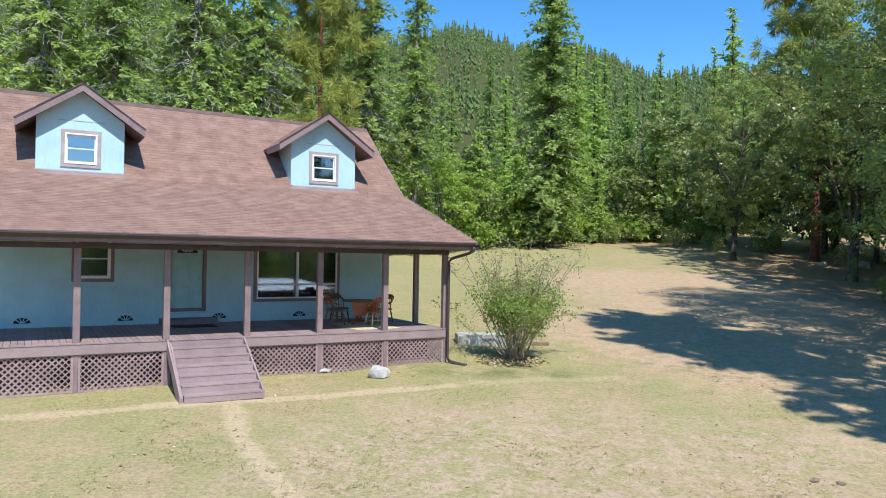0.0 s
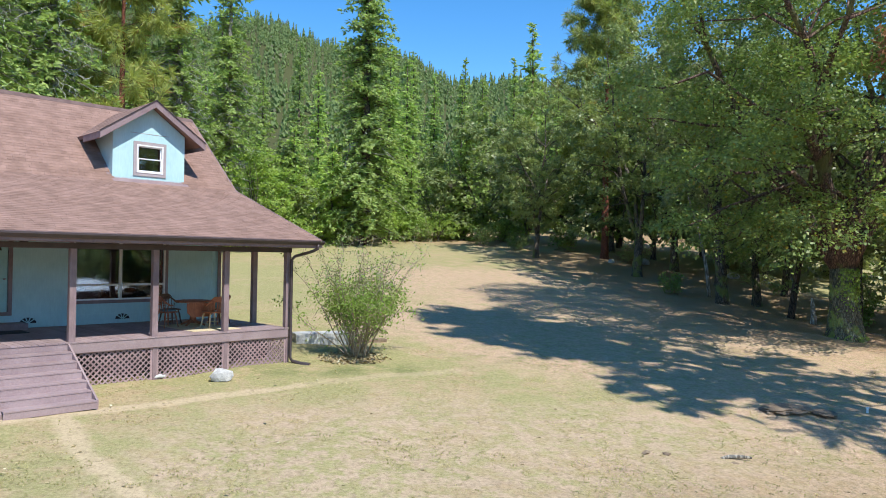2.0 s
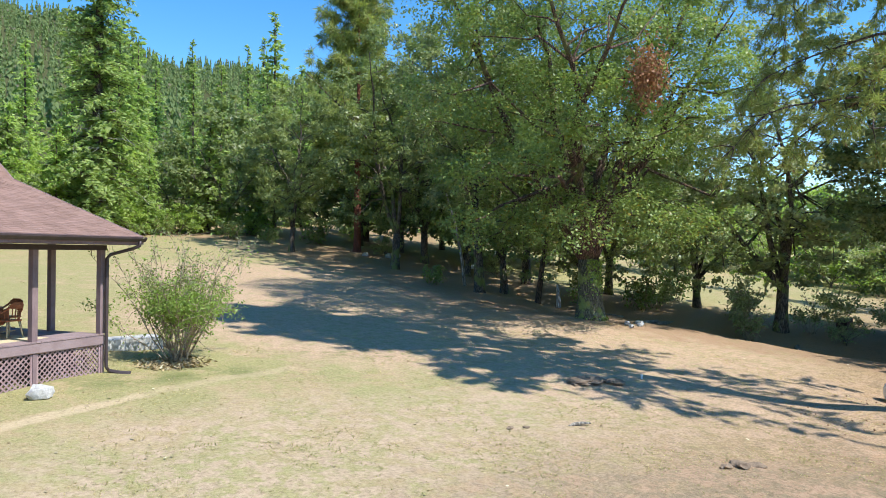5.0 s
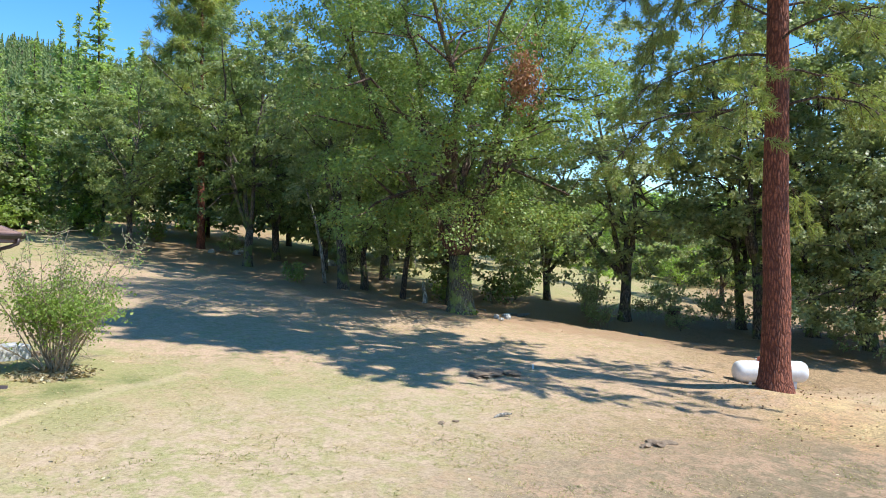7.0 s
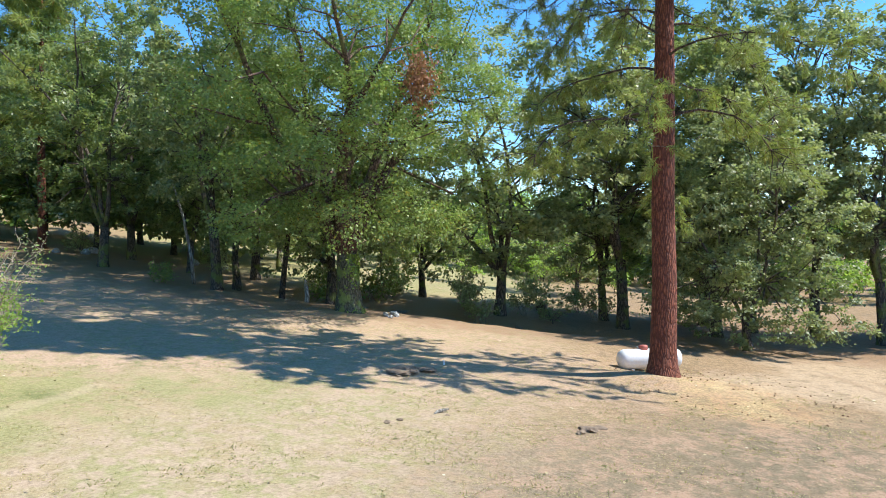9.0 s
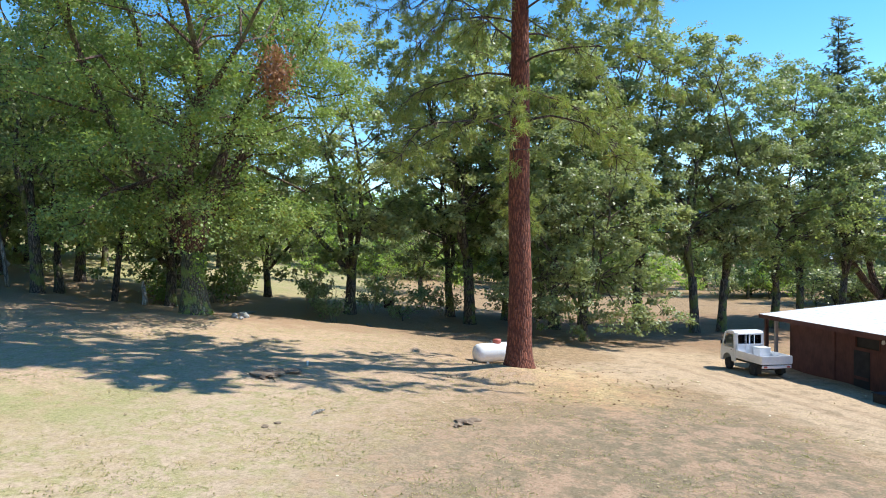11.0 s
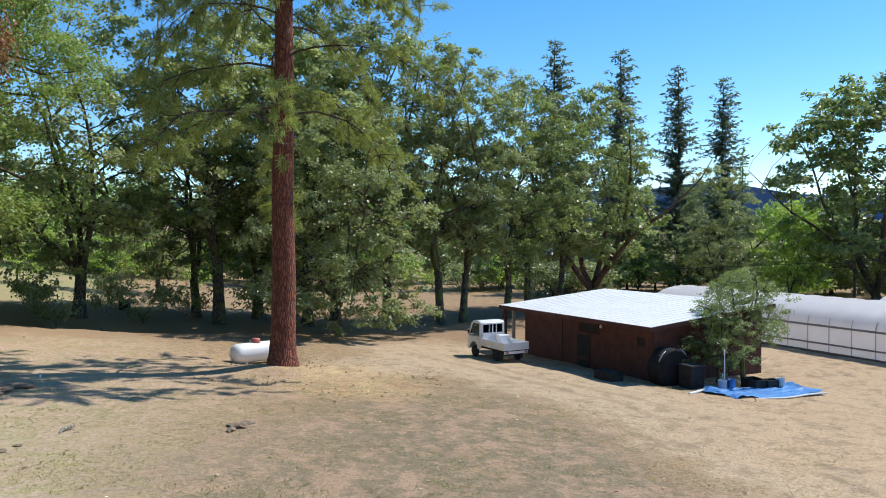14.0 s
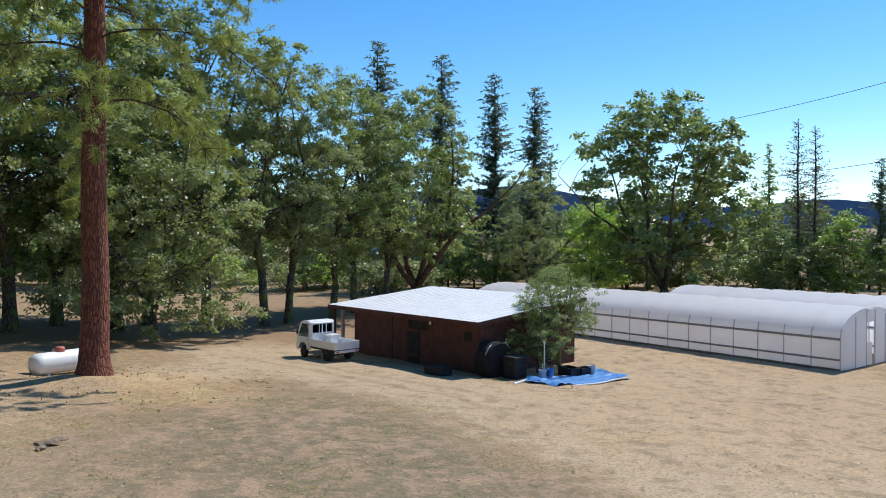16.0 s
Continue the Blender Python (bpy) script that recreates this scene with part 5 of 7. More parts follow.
for ob_, x_, y_, s_, r_ in (
    (T_SHADE, 26.3, 49.0, 1.15, 10), (T_TALL, 25.3, 37.2, 1.1, 50), (T_GREY, 61.0, 25.0, 0.8, 0), (T_FORK, 52.5, -14.0, 1.0, 40), (T_BRIGHT, 58, 36, 0.8, 0), (F_SHADE, 33.0, 66.0, 1.0, 20), (F_GREY, 60.0, 47.0, 0.8, 0), (F_LEAF, 52.0, 52.0, 0.8, 0),
    (T_LOW, 33.6, 7.6, 1.05, 30), (F_BUSH, 74.0, 33.0, 1.0, 0), (F_DUSK, 47.0, 14.0, 1.0, 0),
    (T_FIR, 31.7, 85.4, 0.92, 0), (T_FIR2, 12.5, 80.0, 0.85, 0), (T_OLD, -36, 42, 0.98, 0), (T_BIG, 8.2, 67.7, 1.03, 0), (T_YOUNG, 1.5, 66.0, 0.9, 0), (T_THIN, 76, -25.2, 0.92, 0), (F_PINE, 29.5, 60.6, 1.05, 0)):
    plant(ob_, x_, y_, s_, r_)
# along the ditch and round the yard
for ob_, x_, y_, h_, r_ in (
    (T_SHADE, 29.5, 39.5, 17, 120), (T_GREY, 29.4, 31.6, 18, 200), (T_TALL, 33.0, 41.0, 22, 140), (T_SHADE, 32.0, 53.0, 21, 70), (T_SHADE, 30.5, 45.0, 15, 250), (T_SHADE, 22.5, 60.0, 16, 300),
    (T_TALL, 37.6, 15.1, 24, 60), (T_SHADE, 41.0, 17.2, 19, 80), (T_SHADE, 47.5, 11.5, 22, 20), (T_SHADE, 43.5, 13.6, 23, 210), (T_GREY, 39.6, 9.8, 20, 100), (T_TALL, 44.5, 8.2, 25, 300), (T_GREY, 36.0, 22.8, 20, 200), (T_TALL, 45.4, 4.4, 23.5, 260), 
    (T_TALL, 41.8, 0.8, 20.5, 30), (T_TALL, 43.0, -1.0, 19.5, 170), (T_SHADE, 45.8, -4.8, 19, 250), (T_TALL, 49.0, -7.2, 19.5, 80), 
    (T_TALL, 51.0, -10.5, 18.5, 140), (T_SHADE, 36.5, 36.0, 18, 240), (T_GREY, 57.0, -28.0, 14, 0), (T_BRIGHT, 53.5, -33.0, 8, 100), (T_GREY, 38.5, 30.0, 15, 30)):
    stand(ob_, x_, y_, h_, r_)
for ob_, x_, y_, h_, r_ in (
    (F_LEAF, 78, 41, 11, 80), (F_LEAF, 82, 31, 12, 10), (F_LEAF, 70, 50, 11, 190), (F_GREY, 84, 14, 15, 240), (F_LEAF, 80, 3, 13, 40), (F_GREY, 66, -46.0, 12, 60),
    (F_LEAF, 60.0, -38.0, 10, 100), (F_GREY, 55.0, -56.0, 11, 130), (F_LEAF, 47.0, -60.0, 9, 130), (F_SHADE, 21.5, 74.0, 14, 70), (F_SHADE, 17.0, 76.0, 10, 40), (F_SHADE, 26.5, 73.0, 13, 0), (F_GREY, 40, 52, 14, 0), (F_SHADE, 45, 58, 16, 0),
    (F_LEAF, 86, 40, 11, 0), (F_LEAF, 88, 26, 11, 50), (F_GREY, 90, 20, 14, 90), (F_SHADE, 88, 6, 16, 90)):
    stand(ob_, x_, y_, h_, r_)
for x_, y_, h_, r_ in ((36.0, 47.0, 15, 20), (39.0, 56.0, 17, 90), (34.5, 60.5, 15, 160), (44.0, 48.0, 16, 220), (42.0, 64.0, 17, 300), (48.0, 54.0, 17, 10), (31.0, 71.0, 15, 200)):
    stand(F_SHADE if x_ < 40 else F_GREY, x_, y_, h_, r_)
rng_ = random.Random(31)
for i_ in range(44):
    x_, y_ = rng_.uniform(72, 98), rng_.uniform(-26, 56)
    stand(F_BUSH if rng_.random() < 0.5 else F_DUSK, x_, y_, rng_.uniform(2.2, 5.0), rng_.uniform(0, 360), rng_.uniform(0.9, 1.3))
for i_ in range(4):
    t_ = i_ / 3
    stand(F_DUSK, 31 + 6 * t_ + rng_.uniform(-2, 2), 58 - 40 * t_ + rng_.uniform(-1.5, 1.5), rng_.uniform(1.4, 2.8), rng_.uniform(0, 360), 1.1)
WALNUT = plant(broad_tree("walnut_tree", 61, 19, 0.4, 0.9, 6, 7.8, 3.2, 27000, 0.34, "shadeleaf", "oakbark", 0.06, (0, 0), 1.75, "wide round-crowned tree with many dark stems", 0.72, 100, 8, 0.42), 52.0, -40.5, 1.1)

# wood behind the meadow and the house
rng_ = random.Random(77)
spots_ = []
def free(x, y, d):
    return all((x - a) ** 2 + (y - b) ** 2 > d * d for a, b in spots_)
for x_, y_, k_, s_ in ((-32, 40, 0, 1.0), (-26, 44, 0, 0.95), (-22.5, 46, 0, 0.9), (-18, 48, 0, 1.0), (-14.5, 51, 0, 0.92), (-11, 55, 2, 1.0), (-7.5, 58, 0, 0.85), (-4, 61, 0, 0.78), (36, 70, 1, 1.0)):
    again((T_OLD, T_FIR, F_PINE)[k_], x_, y_, s_, x_ * 40)
    spots_.append((x_, y_))
count_ = 0
for _ in range(4000):
    az_, r_ = rng_.uniform(-40, 46), 52 + 95 * rng_.random() ** 1.25
    x_, y_ = r_ * math.sin(radians(az_)), r_ * math.cos(radians(az_))
    edge = 62 + 14 * max(0, min(1, (x_ + 4) / 14))
    if x_ > 28:
        edge = 68
    if y_ < edge or (x_ < -10 and y_ < 40) or not free(x_, y_, 3.4 if r_ < 85 else 5.2):
        continue
    spots_.append((x_, y_))
    u_ = rng_.random()
    if r_ < 82:
        kind_ = T_YOUNG if u_ < 0.42 else F_LEAF if u_ < 0.66 else T_FIR2 if u_ < 0.84 else F_SHADE if u_ < 0.9 else T_FIR
        s_ = rng_.uniform(0.5, 0.85) if kind_ in (F_LEAF, F_SHADE) else rng_.uniform(0.55, 0.8) if kind_ in (T_FIR, T_FIR2) else rng_.uniform(0.75, 1.15)
    else:
        kind_ = T_FIR2 if u_ < 0.42 else T_FIR if u_ < 0.74 else T_YOUNG if u_ < 0.88 else F_LEAF
        s_ = rng_.uniform(0.62, 0.92)
    again(kind_, x_, y_, s_, rng_.uniform(0, 360), rng_.uniform(0.9, 1.15))
    count_ += 1
    if count_ > 118:
        break
# bright young growth along the wood's edge
for i_ in range(26):
    x_ = -12 + 38 * i_ / 25 + rng_.uniform(-0.6, 0.6)
    y_ = 62 + 14 * max(0, min(1, (x_ + 4) / 14)) - rng_.uniform(0.5, 3.5)
    if y_ < 76 or x_ < 12:
        k_ = rng_.randrange(4)
        stand((F_BUSH, F_LEAF, T_YOUNG, T_YOUNG)[k_], x_, y_, rng_.uniform(2.5, 4) if k_ == 0 else rng_.uniform(6, 12), rng_.uniform(0, 360), 1.05)
# dark belt beyond the greenhouses
for i_ in range(34):
    az_, r_ = radians(108 + 36 * i_ / 33), rng_.uniform(78, 104)
    stand((F_SHADE, F_GREY, F_SHADE)[rng_.randrange(3)], r_ * math.sin(az_) - 6, r_ * math.cos(az_) + 4, rng_.uniform(5, 8), rng_.uniform(0, 360), 1.4)
# treeline beyond the fields to the east and south
count_ = 0
for _ in range(900):
    az_, r_ = rng_.uniform(50, 156), rng_.uniform(112, 160)
    x_, y_ = r_ * math.sin(radians(az_)), r_ * math.cos(radians(az_))
    if not free(x_, y_, 7.0):
        continue
    spots_.append((x_, y_))
    u_ = rng_.random()
    kind_ = F_SHADE if u_ < 0.4 else F_GREY if u_ < 0.7 else T_FIR if u_ < 0.8 else F_LEAF
    again(kind_, x_, y_, rng_.uniform(0.6, 1.0), rng_.uniform(0, 360))
    count_ += 1
    if count_ > 38:
        break
count_ = 0
for _ in range(600):
    az_, r_ = rng_.uniform(40, 128), rng_.uniform(92, 118)
    x_, y_ = r_ * math.sin(radians(az_)), r_ * math.cos(radians(az_))
    if not free(x_, y_, 5.5):
        continue
    spots_.append((x_, y_))
    u_ = rng_.random()
    again(F_LEAF if u_ < 0.4 else F_GREY if u_ < 0.7 else F_SHADE, x_, y_, rng_.uniform(0.55, 0.9), rng_.uniform(0, 360))
    count_ += 1
    if count_ > 28:
        break
for x_, y_, s_ in ((83.8, -19.1, 1.02), (75.4, -32.4, 0.86), (70.0, -35.2, 0.78), (45.4, -62.9, 0.46)):
    again(T_THIN, x_, y_, s_, x_ * 31)
plant(T_BARE, 52.3, -58.9, 0.66)
again(T_BARE, 51.5, -60.6, 0.63, 130)


def hillside_forest():
    """Thousands of conifers on the mountain, each a ragged stack of boughs."""
    rng = np.random.default_rng(15)
    n = 18000
    az = np.radians(rng.uniform(-52, 62, n))
    r = np.sqrt(rng.uniform(175 ** 2, 640 ** 2, n))
    x, y = r * np.sin(az), r * np.cos(az)
    z = ground_z(x, y)
    h = (3.5 + 7.5 * rng.uniform(0, 1, n) ** 1.6) * (1 - 0.25 * (rng.uniform(size=n) < 0.3))
    # each tree: tiers of drooping flaps round its stem, narrowing to a tip
    tiers, sides = 7, 3
    u = (np.arange(tiers)[None, :, None] + rng.uniform(0.0, 0.9, (n, tiers, sides))) / tiers
    turn = rng.uniform(0, 6.28, n)[:, None, None] + np.arange(tiers)[None, :, None] * 1.1 + np.arange(sides)[None, None, :] * 2.09 + rng.uniform(-0.5, 0.5, (n, tiers, sides))
    reach = (h * rng.uniform(0.11, 0.21, n))[:, None, None] * (1.05 - u) * rng.uniform(0.6, 1.4, u.shape)
    top = z[:, None, None] - 0.4 + h[:, None, None] * (0.22 + 0.82 * u)
    foot = np.stack([x[:, None, None] + 0 * u, y[:, None, None] + 0 * u, top], -1).reshape(-1, 3)
    way = np.stack([np.cos(turn) * reach, np.sin(turn) * reach, -h[:, None, None] * 0.16 - 0.5 * reach], -1).reshape(-1, 3)
    ln = np.linalg.norm(way, axis=1)
    out = np.stack([np.cos(turn), np.sin(turn), 0.7 + 0 * turn], -1).reshape(-1, 3)
    me = quads("hillside_forest", blades(rng, foot, way, ln, ln * 0.6, 0.12, out + rng.normal(0, 0.2, out.shape)), M["hill"])
    tagged(new("hillside_forest", me), "dense dark conifer forest covering the mountainside", "forest", kind="stuff")


hillside_forest()


def far_ridges():
    """Mountains on the horizon beyond the valley, blue with painted haze."""
    for name, dist, tall, seed in (("backdrop", 4200, 300, 0.0), ("backdrop", 3000, 165, 2.0)):
        v, f = [], []
        angles = np.linspace(60, 230, 90)
        for i, a in enumerate(angles):
            h = tall * (0.75 + 0.25 * math.sin(a * 0.07 + seed) + 0.10 * math.sin(a * 0.23 + seed) + 0.05 * math.sin(a * 0.6))
            s, c = math.sin(radians(a)), math.cos(radians(a))
            v += [(dist * s, dist * c, -30), ((dist + 40) * s, (dist + 40) * c, h)]
            if i:
                f.append((2 * i - 2, 2 * i, 2 * i + 1, 2 * i - 1))
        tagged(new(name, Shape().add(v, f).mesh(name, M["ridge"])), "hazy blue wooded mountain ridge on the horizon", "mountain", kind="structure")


# air haze is mixed into this base colour
M["ridge"] = surface("haze_blue_ridge", (0.085, 0.125, 0.24), (0.115, 0.165, 0.29), 0.004, 1.0, 0, 0.02, 0.0)
far_ridges()


# ---- by the porch ----
def on_porch(s, y, turn=0.0):
    return HOUSE @ Matrix.Translation((s, y, DECK + 0.002)) @ Matrix.Rotation(radians(turn), 4, "Z")


def wooden_chair(m, label, wood="chairwood"):
    """A captain's chair: turned legs, saddle seat, spindles under a bent top rail."""
    ch = thing("wooden_chair", m, label, "chair", "chairs round the porch table")
    part("seat", Shape().prism([(-0.22, -0.2), (0.22, -0.2), (0.25, 0.0), (0.21, 0.22), (-0.21, 0.22), (-0.25, 0.0)], "z", 0.42, 0.46), M[wood], ch, "", 0.012)
    for sx in (-1, 1):
        for sy in (-1, 1):
            leg = [(sx * 0.24, sy * 0.23, 0.0), (sx * 0.21, sy * 0.2, 0.14), (sx * 0.19, sy * 0.18, 0.3), (sx * 0.16, sy * 0.15, 0.43)]
            part("leg", Shape().tube(leg, [0.016, 0.021, 0.026, 0.018], 8), M["palewood" if "pale" in label else wood], ch, smooth=True)
    part("stretcher", Shape().tube([(-0.21, 0, 0.17), (0.21, 0, 0.17)], 0.012, 6), M["palewood" if "pale" in label else wood], ch)
    for k in range(7):
        a = radians(-60 + 20 * k)
        p = (0.24 * math.sin(a), -0.02 - 0.2 * math.cos(a), 0.45)
        part("spindle", Shape().tube([p, (p[0] * 1.12, p[1] * 1.2, 0.62 if abs(k - 3) > 2 else 0.82)], 0.011, 6), M[wood], ch)
    rail = [(0.29 * math.sin(radians(a)), -0.02 - 0.26 * math.cos(radians(a)), 0.64 + 0.19 * max(0, math.cos(radians(a * 1.25)))) for a in range(-95, 96, 19)]
    part("top_rail", Shape().tube(rail, 0.026, 8), M[wood], ch, smooth=True)
    part("backrest", Shape().prism([(-0.17, 0.74), (0.17, 0.74), (0.2, 0.84), (0.1, 0.9), (-0.1, 0.9), (-0.2, 0.84)], "y", -0.285, -0.26), M[wood], ch, "", 0.006)
    return ch


def porch_set():
    t = thing("porch_table", on_porch(-1.95, 2.0), "round orange-brown wooden table on the porch", "table")
    part("tabletop", Shape().lathe([(0.5, 0.7), (0.53, 0.715), (0.53, 0.735), (0.51, 0.745)], 28), M["chairwood"], t, smooth=False)
    part("pedestal", Shape().lathe([(0.07, 0.08), (0.1, 0.2), (0.06, 0.35), (0.08, 0.5), (0.05, 0.6), (0.16, 0.7)], 12), M["chairwood"], t, smooth=True)
    for k in range(4):
        a = k * math.pi / 2 + 0.6
        part("foot", Shape().tube([(0.05 * math.cos(a), 0.05 * math.sin(a), 0.16), (0.22 * math.cos(a), 0.22 * math.sin(a), 0.1), (0.38 * math.cos(a), 0.38 * math.sin(a), 0.03)], [0.04, 0.034, 0.026], 6), M["chairwood"], t)
    part("drop_leaf", Shape().prism([(-0.45, 0.7), (0.42, 0.7), (0.4, 0.42), (0.25, 0.3), (-0.3, 0.3), (-0.43, 0.42)], "y", -0.53, -0.505), M["chairwood"], t, "hanging drop leaf", 0.006)
    wooden_chair(on_porch(-2.75, 2.0, -80), "orange-brown wooden chair with teal cushion at the table")
    ch = wooden_chair(on_porch(-1.75, 1.22, 5), "orange-brown wooden chair with pale lower legs")
    wooden_chair(on_porch(-1.05, 2.15, 100), "orange-brown wooden chair with spindle back")
    wooden_chair(on_porch(-2.25, 2.85, 190), "dark wooden chair with spindle back by the wall", "cushionwood")
    cu = thing("chair_cushion", on_porch(-2.75, 2.0, -80) @ Matrix.Translation((0, 0, 0.462)), "flat teal seat cushion lying on a chair", "cushion")
    part("pad", Shape().box(-0.19, 0.19, -0.18, 0.18, 0.0, 0.045), M["cushion"], cu, "", 0.018)
    tagged(part("straw_mat", Shape().prism([(-2.72, 0.42), (-1.28, 0.42), (-1.28, 2.6), (-2.72, 2.6)], "z", DECK + 0.001, DECK + 0.01), M["mat"], m=HOUSE), "pale straw mat lying on the porch deck", "mat")
    tagged(part("door_mat", Shape().box(-7.3, -6.1, 2.6, 3.35, DECK + 0.001, DECK + 0.014), M["plastic"], m=HOUSE), "dark door mat in front of the step", "mat")


M["cushionwood"] = surface("dark_brown_wood", (0.09, 0.04, 0.022), (0.16, 0.075, 0.04), 6.0, 0.5)
porch_set()


def lump(name, x, y, size, seed, material, label, category, turn=0.0, sink=0.12, cuts=2, rough=0.16):
    """A faceted, uneven lump that rests in the ground."""
    bm = bmesh.new()
    bmesh.ops.create_icosphere(bm, subdivisions=cuts, radius=0.5)
    rng = random.Random(seed)
    for v in bm.verts:
        v.co *= 1 + rng.uniform(-rough, rough)
        v.co.z = max(v.co.z, -0.3)
    me = bpy.data.meshes.new(name)
    bm.to_mesh(me)
    bm.free()
    me.materials.append(material)
    ob = new(name, me)
    ob.matrix_basis = Matrix.Translation((x, y, gz(x, y) + size[2] * (0.3 - sink))) @ Matrix.Rotation(radians(turn), 4, "Z") @ Matrix.Diagonal((*size, 1))
    return tagged(ob, label, category)


lump("boulder", -2.03, 19.5, (0.56, 0.42, 0.42), 3, M["rock"], "pale grey angular boulder on the lawn", "rock", 20, 0.02)
lump("paving_stone", -3.62, 19.86, (0.46, 0.24, 0.12), 5, M["concrete"], "flat pale stone by the lattice", "rock", 30, 0.0)
for x_, y_, s_, k_ in ((24.3, 24.4, 0.42, 1), (24.9, 24.1, 0.34, 2), (24.0, 23.9, 0.3, 7), (25.5, 24.6, 0.5, 9)):
    lump("field_stone", x_, y_, (s_, s_ * 0.8, s_ * 0.7), k_, M["rock"], "pale stone at the oak's foot", "rock", k_ * 50)
for x_, y_, s_, k_ in ((30.5, 56.5, 0.9, 1), (31.6, 57.2, 1.1, 2), (28.6, 57.5, 0.7, 4), (36, 47, 0.8, 5), (35, 49.5, 1.0, 6)):
    lump("field_stone", x_, y_, (s_, s_ * 0.8, s_ * 0.7), k_ + 20, M["rock"], "pale stone in the wood's shade", "rock", k_ * 50)
for x_, y_, sx_, sz_, k_ in ((9.35, 9.43, 0.5, 0.12, 1), (9.7, 9.25, 0.4, 0.1, 2), (8.1, 12.6, 0.2, 0.08, 3), (6.6, 13.4, 0.24, 0.06, 4), (7.0, 13.3, 0.2, 0.05, 5), (9.0, 9.5, 0.3, 0.09, 6)):
    lump("earth_clod", x_, y_, (sx_, sx_ * 0.7, sz_), k_ + 40, M["earthbank"], "dark clod of dug earth on the lawn", "clod", k_ * 60, 0.05, 2, 0.3)
lump("tree_stump", 12.4, 16.4, (1.5, 1.0, 0.18), 70, M["earthbank"], "low rotten brown stump in the shade", "stump", 15, 0.05, 3, 0.2)
lump("tree_stump", 13.3, 16.0, (0.8, 0.6, 0.16), 71, M["earthbank"], "low rotten brown stump in the shade", "stump", 60, 0.05, 3, 0.2)
st_ = tagged(new("fallen_stick", Shape().tube([(-0.32, 0, 0.05), (-0.1, 0.03, 0.07), (0.15, 0.0, 0.06), (0.36, -0.05, 0.04)], [0.025, 0.04, 0.04, 0.02], 7).mesh("fallen_stick", M["deadwood"])), "bleached stick lying on the lawn", "stick")
st_.matrix_basis = Matrix.Translation((8.3, 12.9, gz(8.3, 12.9)))
pp_ = tagged(new("standpipe", Shape().tube([(0, 0, -0.1), (0, 0, 0.13)], 0.03, 12).tube([(0, 0, 0.13), (0, 0, 0.165)], 0.042, 12).mesh("standpipe", M["white"])), "short white plastic standpipe in the lawn", "pipe")
pp_.matrix_basis = Matrix.Translation((14.75, 16.1, gz(14.75, 16.1)))

M["litter"] = leaves("dry_leaf_litter", (0.19, 0.13, 0.08), (0.55, 0.43, 0.25), 0.15, 0.9, (0.75, 0.68, 0.5))
# concrete slab behind the bush, with a dark strip for shadowy leaf litter
sl_ = thing("concrete_slab", Matrix.Translation((1.1, 24.9, gz(1.1, 24.9))) @ Matrix.Rotation(radians(8), 4, "Z"), "pale weathered concrete slab by the porch end", "slab")
part("slab", Shape().box(-1.1, 0.9, -0.35, 0.5, -0.3, 0.34), M["concrete"], sl_, "", 0.03)
part("shady_litter_edge", Shape().box(0.92, 2.1, -0.2, 0.05, -0.3, 0.08), M["earthbank"], sl_, "dark strip for a shadowy edge of leaf litter", 0.03)
plant(shrub("flowering_shrub", 5, 3.4, 0.7, 46, 8000, 0.085, "brightleaf", 1.0, "many-stemmed shrub with bright leaves low and sparse grey tips above", spread=0.5), 1.85, 22.5, 1.12)
rng_ = np.random.default_rng(6)
a_, r_ = rng_.uniform(0, 6.28, 900), 0.85 * rng_.uniform(0, 1, 900) ** 0.6
c_ = np.stack([1.75 + 1.3 * r_ * np.cos(a_), 22.4 + r_ * np.sin(a_), 0 * a_], 1)
c_[:, 2] = ground_z(c_[:, 0], c_[:, 1]) + 0.12 * (1 - r_ / 0.85) * rng_.uniform(0.2, 1, 900)
tagged(new("litter_heap", quads("litter_heap", blades(rng_, c_, rng_.normal(size=c_.shape) * np.array((1, 1, 0.3)), 0.15, 0.09), M["litter"])), "heap of brown dead litter under the shrub", "litter", kind="stuff")

# ---- gas tank ----
def gas_tank():
    x, y = 22.75, 10.6
    t = thing("gas_tank", Matrix.Translation((x, y, gz(x, y))) @ Matrix.Rotation(radians(-52), 4, "Z") @ Matrix.Diagonal((0.93, 0.88, 0.88, 1)), "white horizontal propane tank on short legs", "tank")
    lie = Matrix.Translation((0, 0, 0.62)) @ Matrix.Rotation(radians(90), 4, "Y")
    prof = [(0.02, -1.5), (0.24, -1.475), (0.38, -1.40), (0.45, -1.28), (0.47, -1.14), (0.47, 1.14), (0.45, 1.28), (0.38, 1.40), (0.24, 1.475), (0.02, 1.5)]
    part("shell", Shape().lathe(prof, 28, lie), M["whitepaint"], t, "", smooth=True)
    for s in (-0.9, 0.9):
        part("leg", Shape().box(s - 0.06, s + 0.06, -0.3, 0.3, -0.1, 0.22), M["whitepaint"], t, "", 0.01)
    part("dome", Shape().lathe([(0.2, 1.04), (0.2, 1.2), (0.17, 1.26), (0.05, 1.28)], 16, Matrix.Translation((-0.3, 0, 0.0))), M["red"], t, "faded red dome cover", smooth=True)
    part("gauge_pipe", Shape().tube([(-0.55, 0, 1.05), (-0.55, 0, 1.18), (-0.62, 0, 1.2)], 0.015, 6), M["steel"], t)


gas_tank()


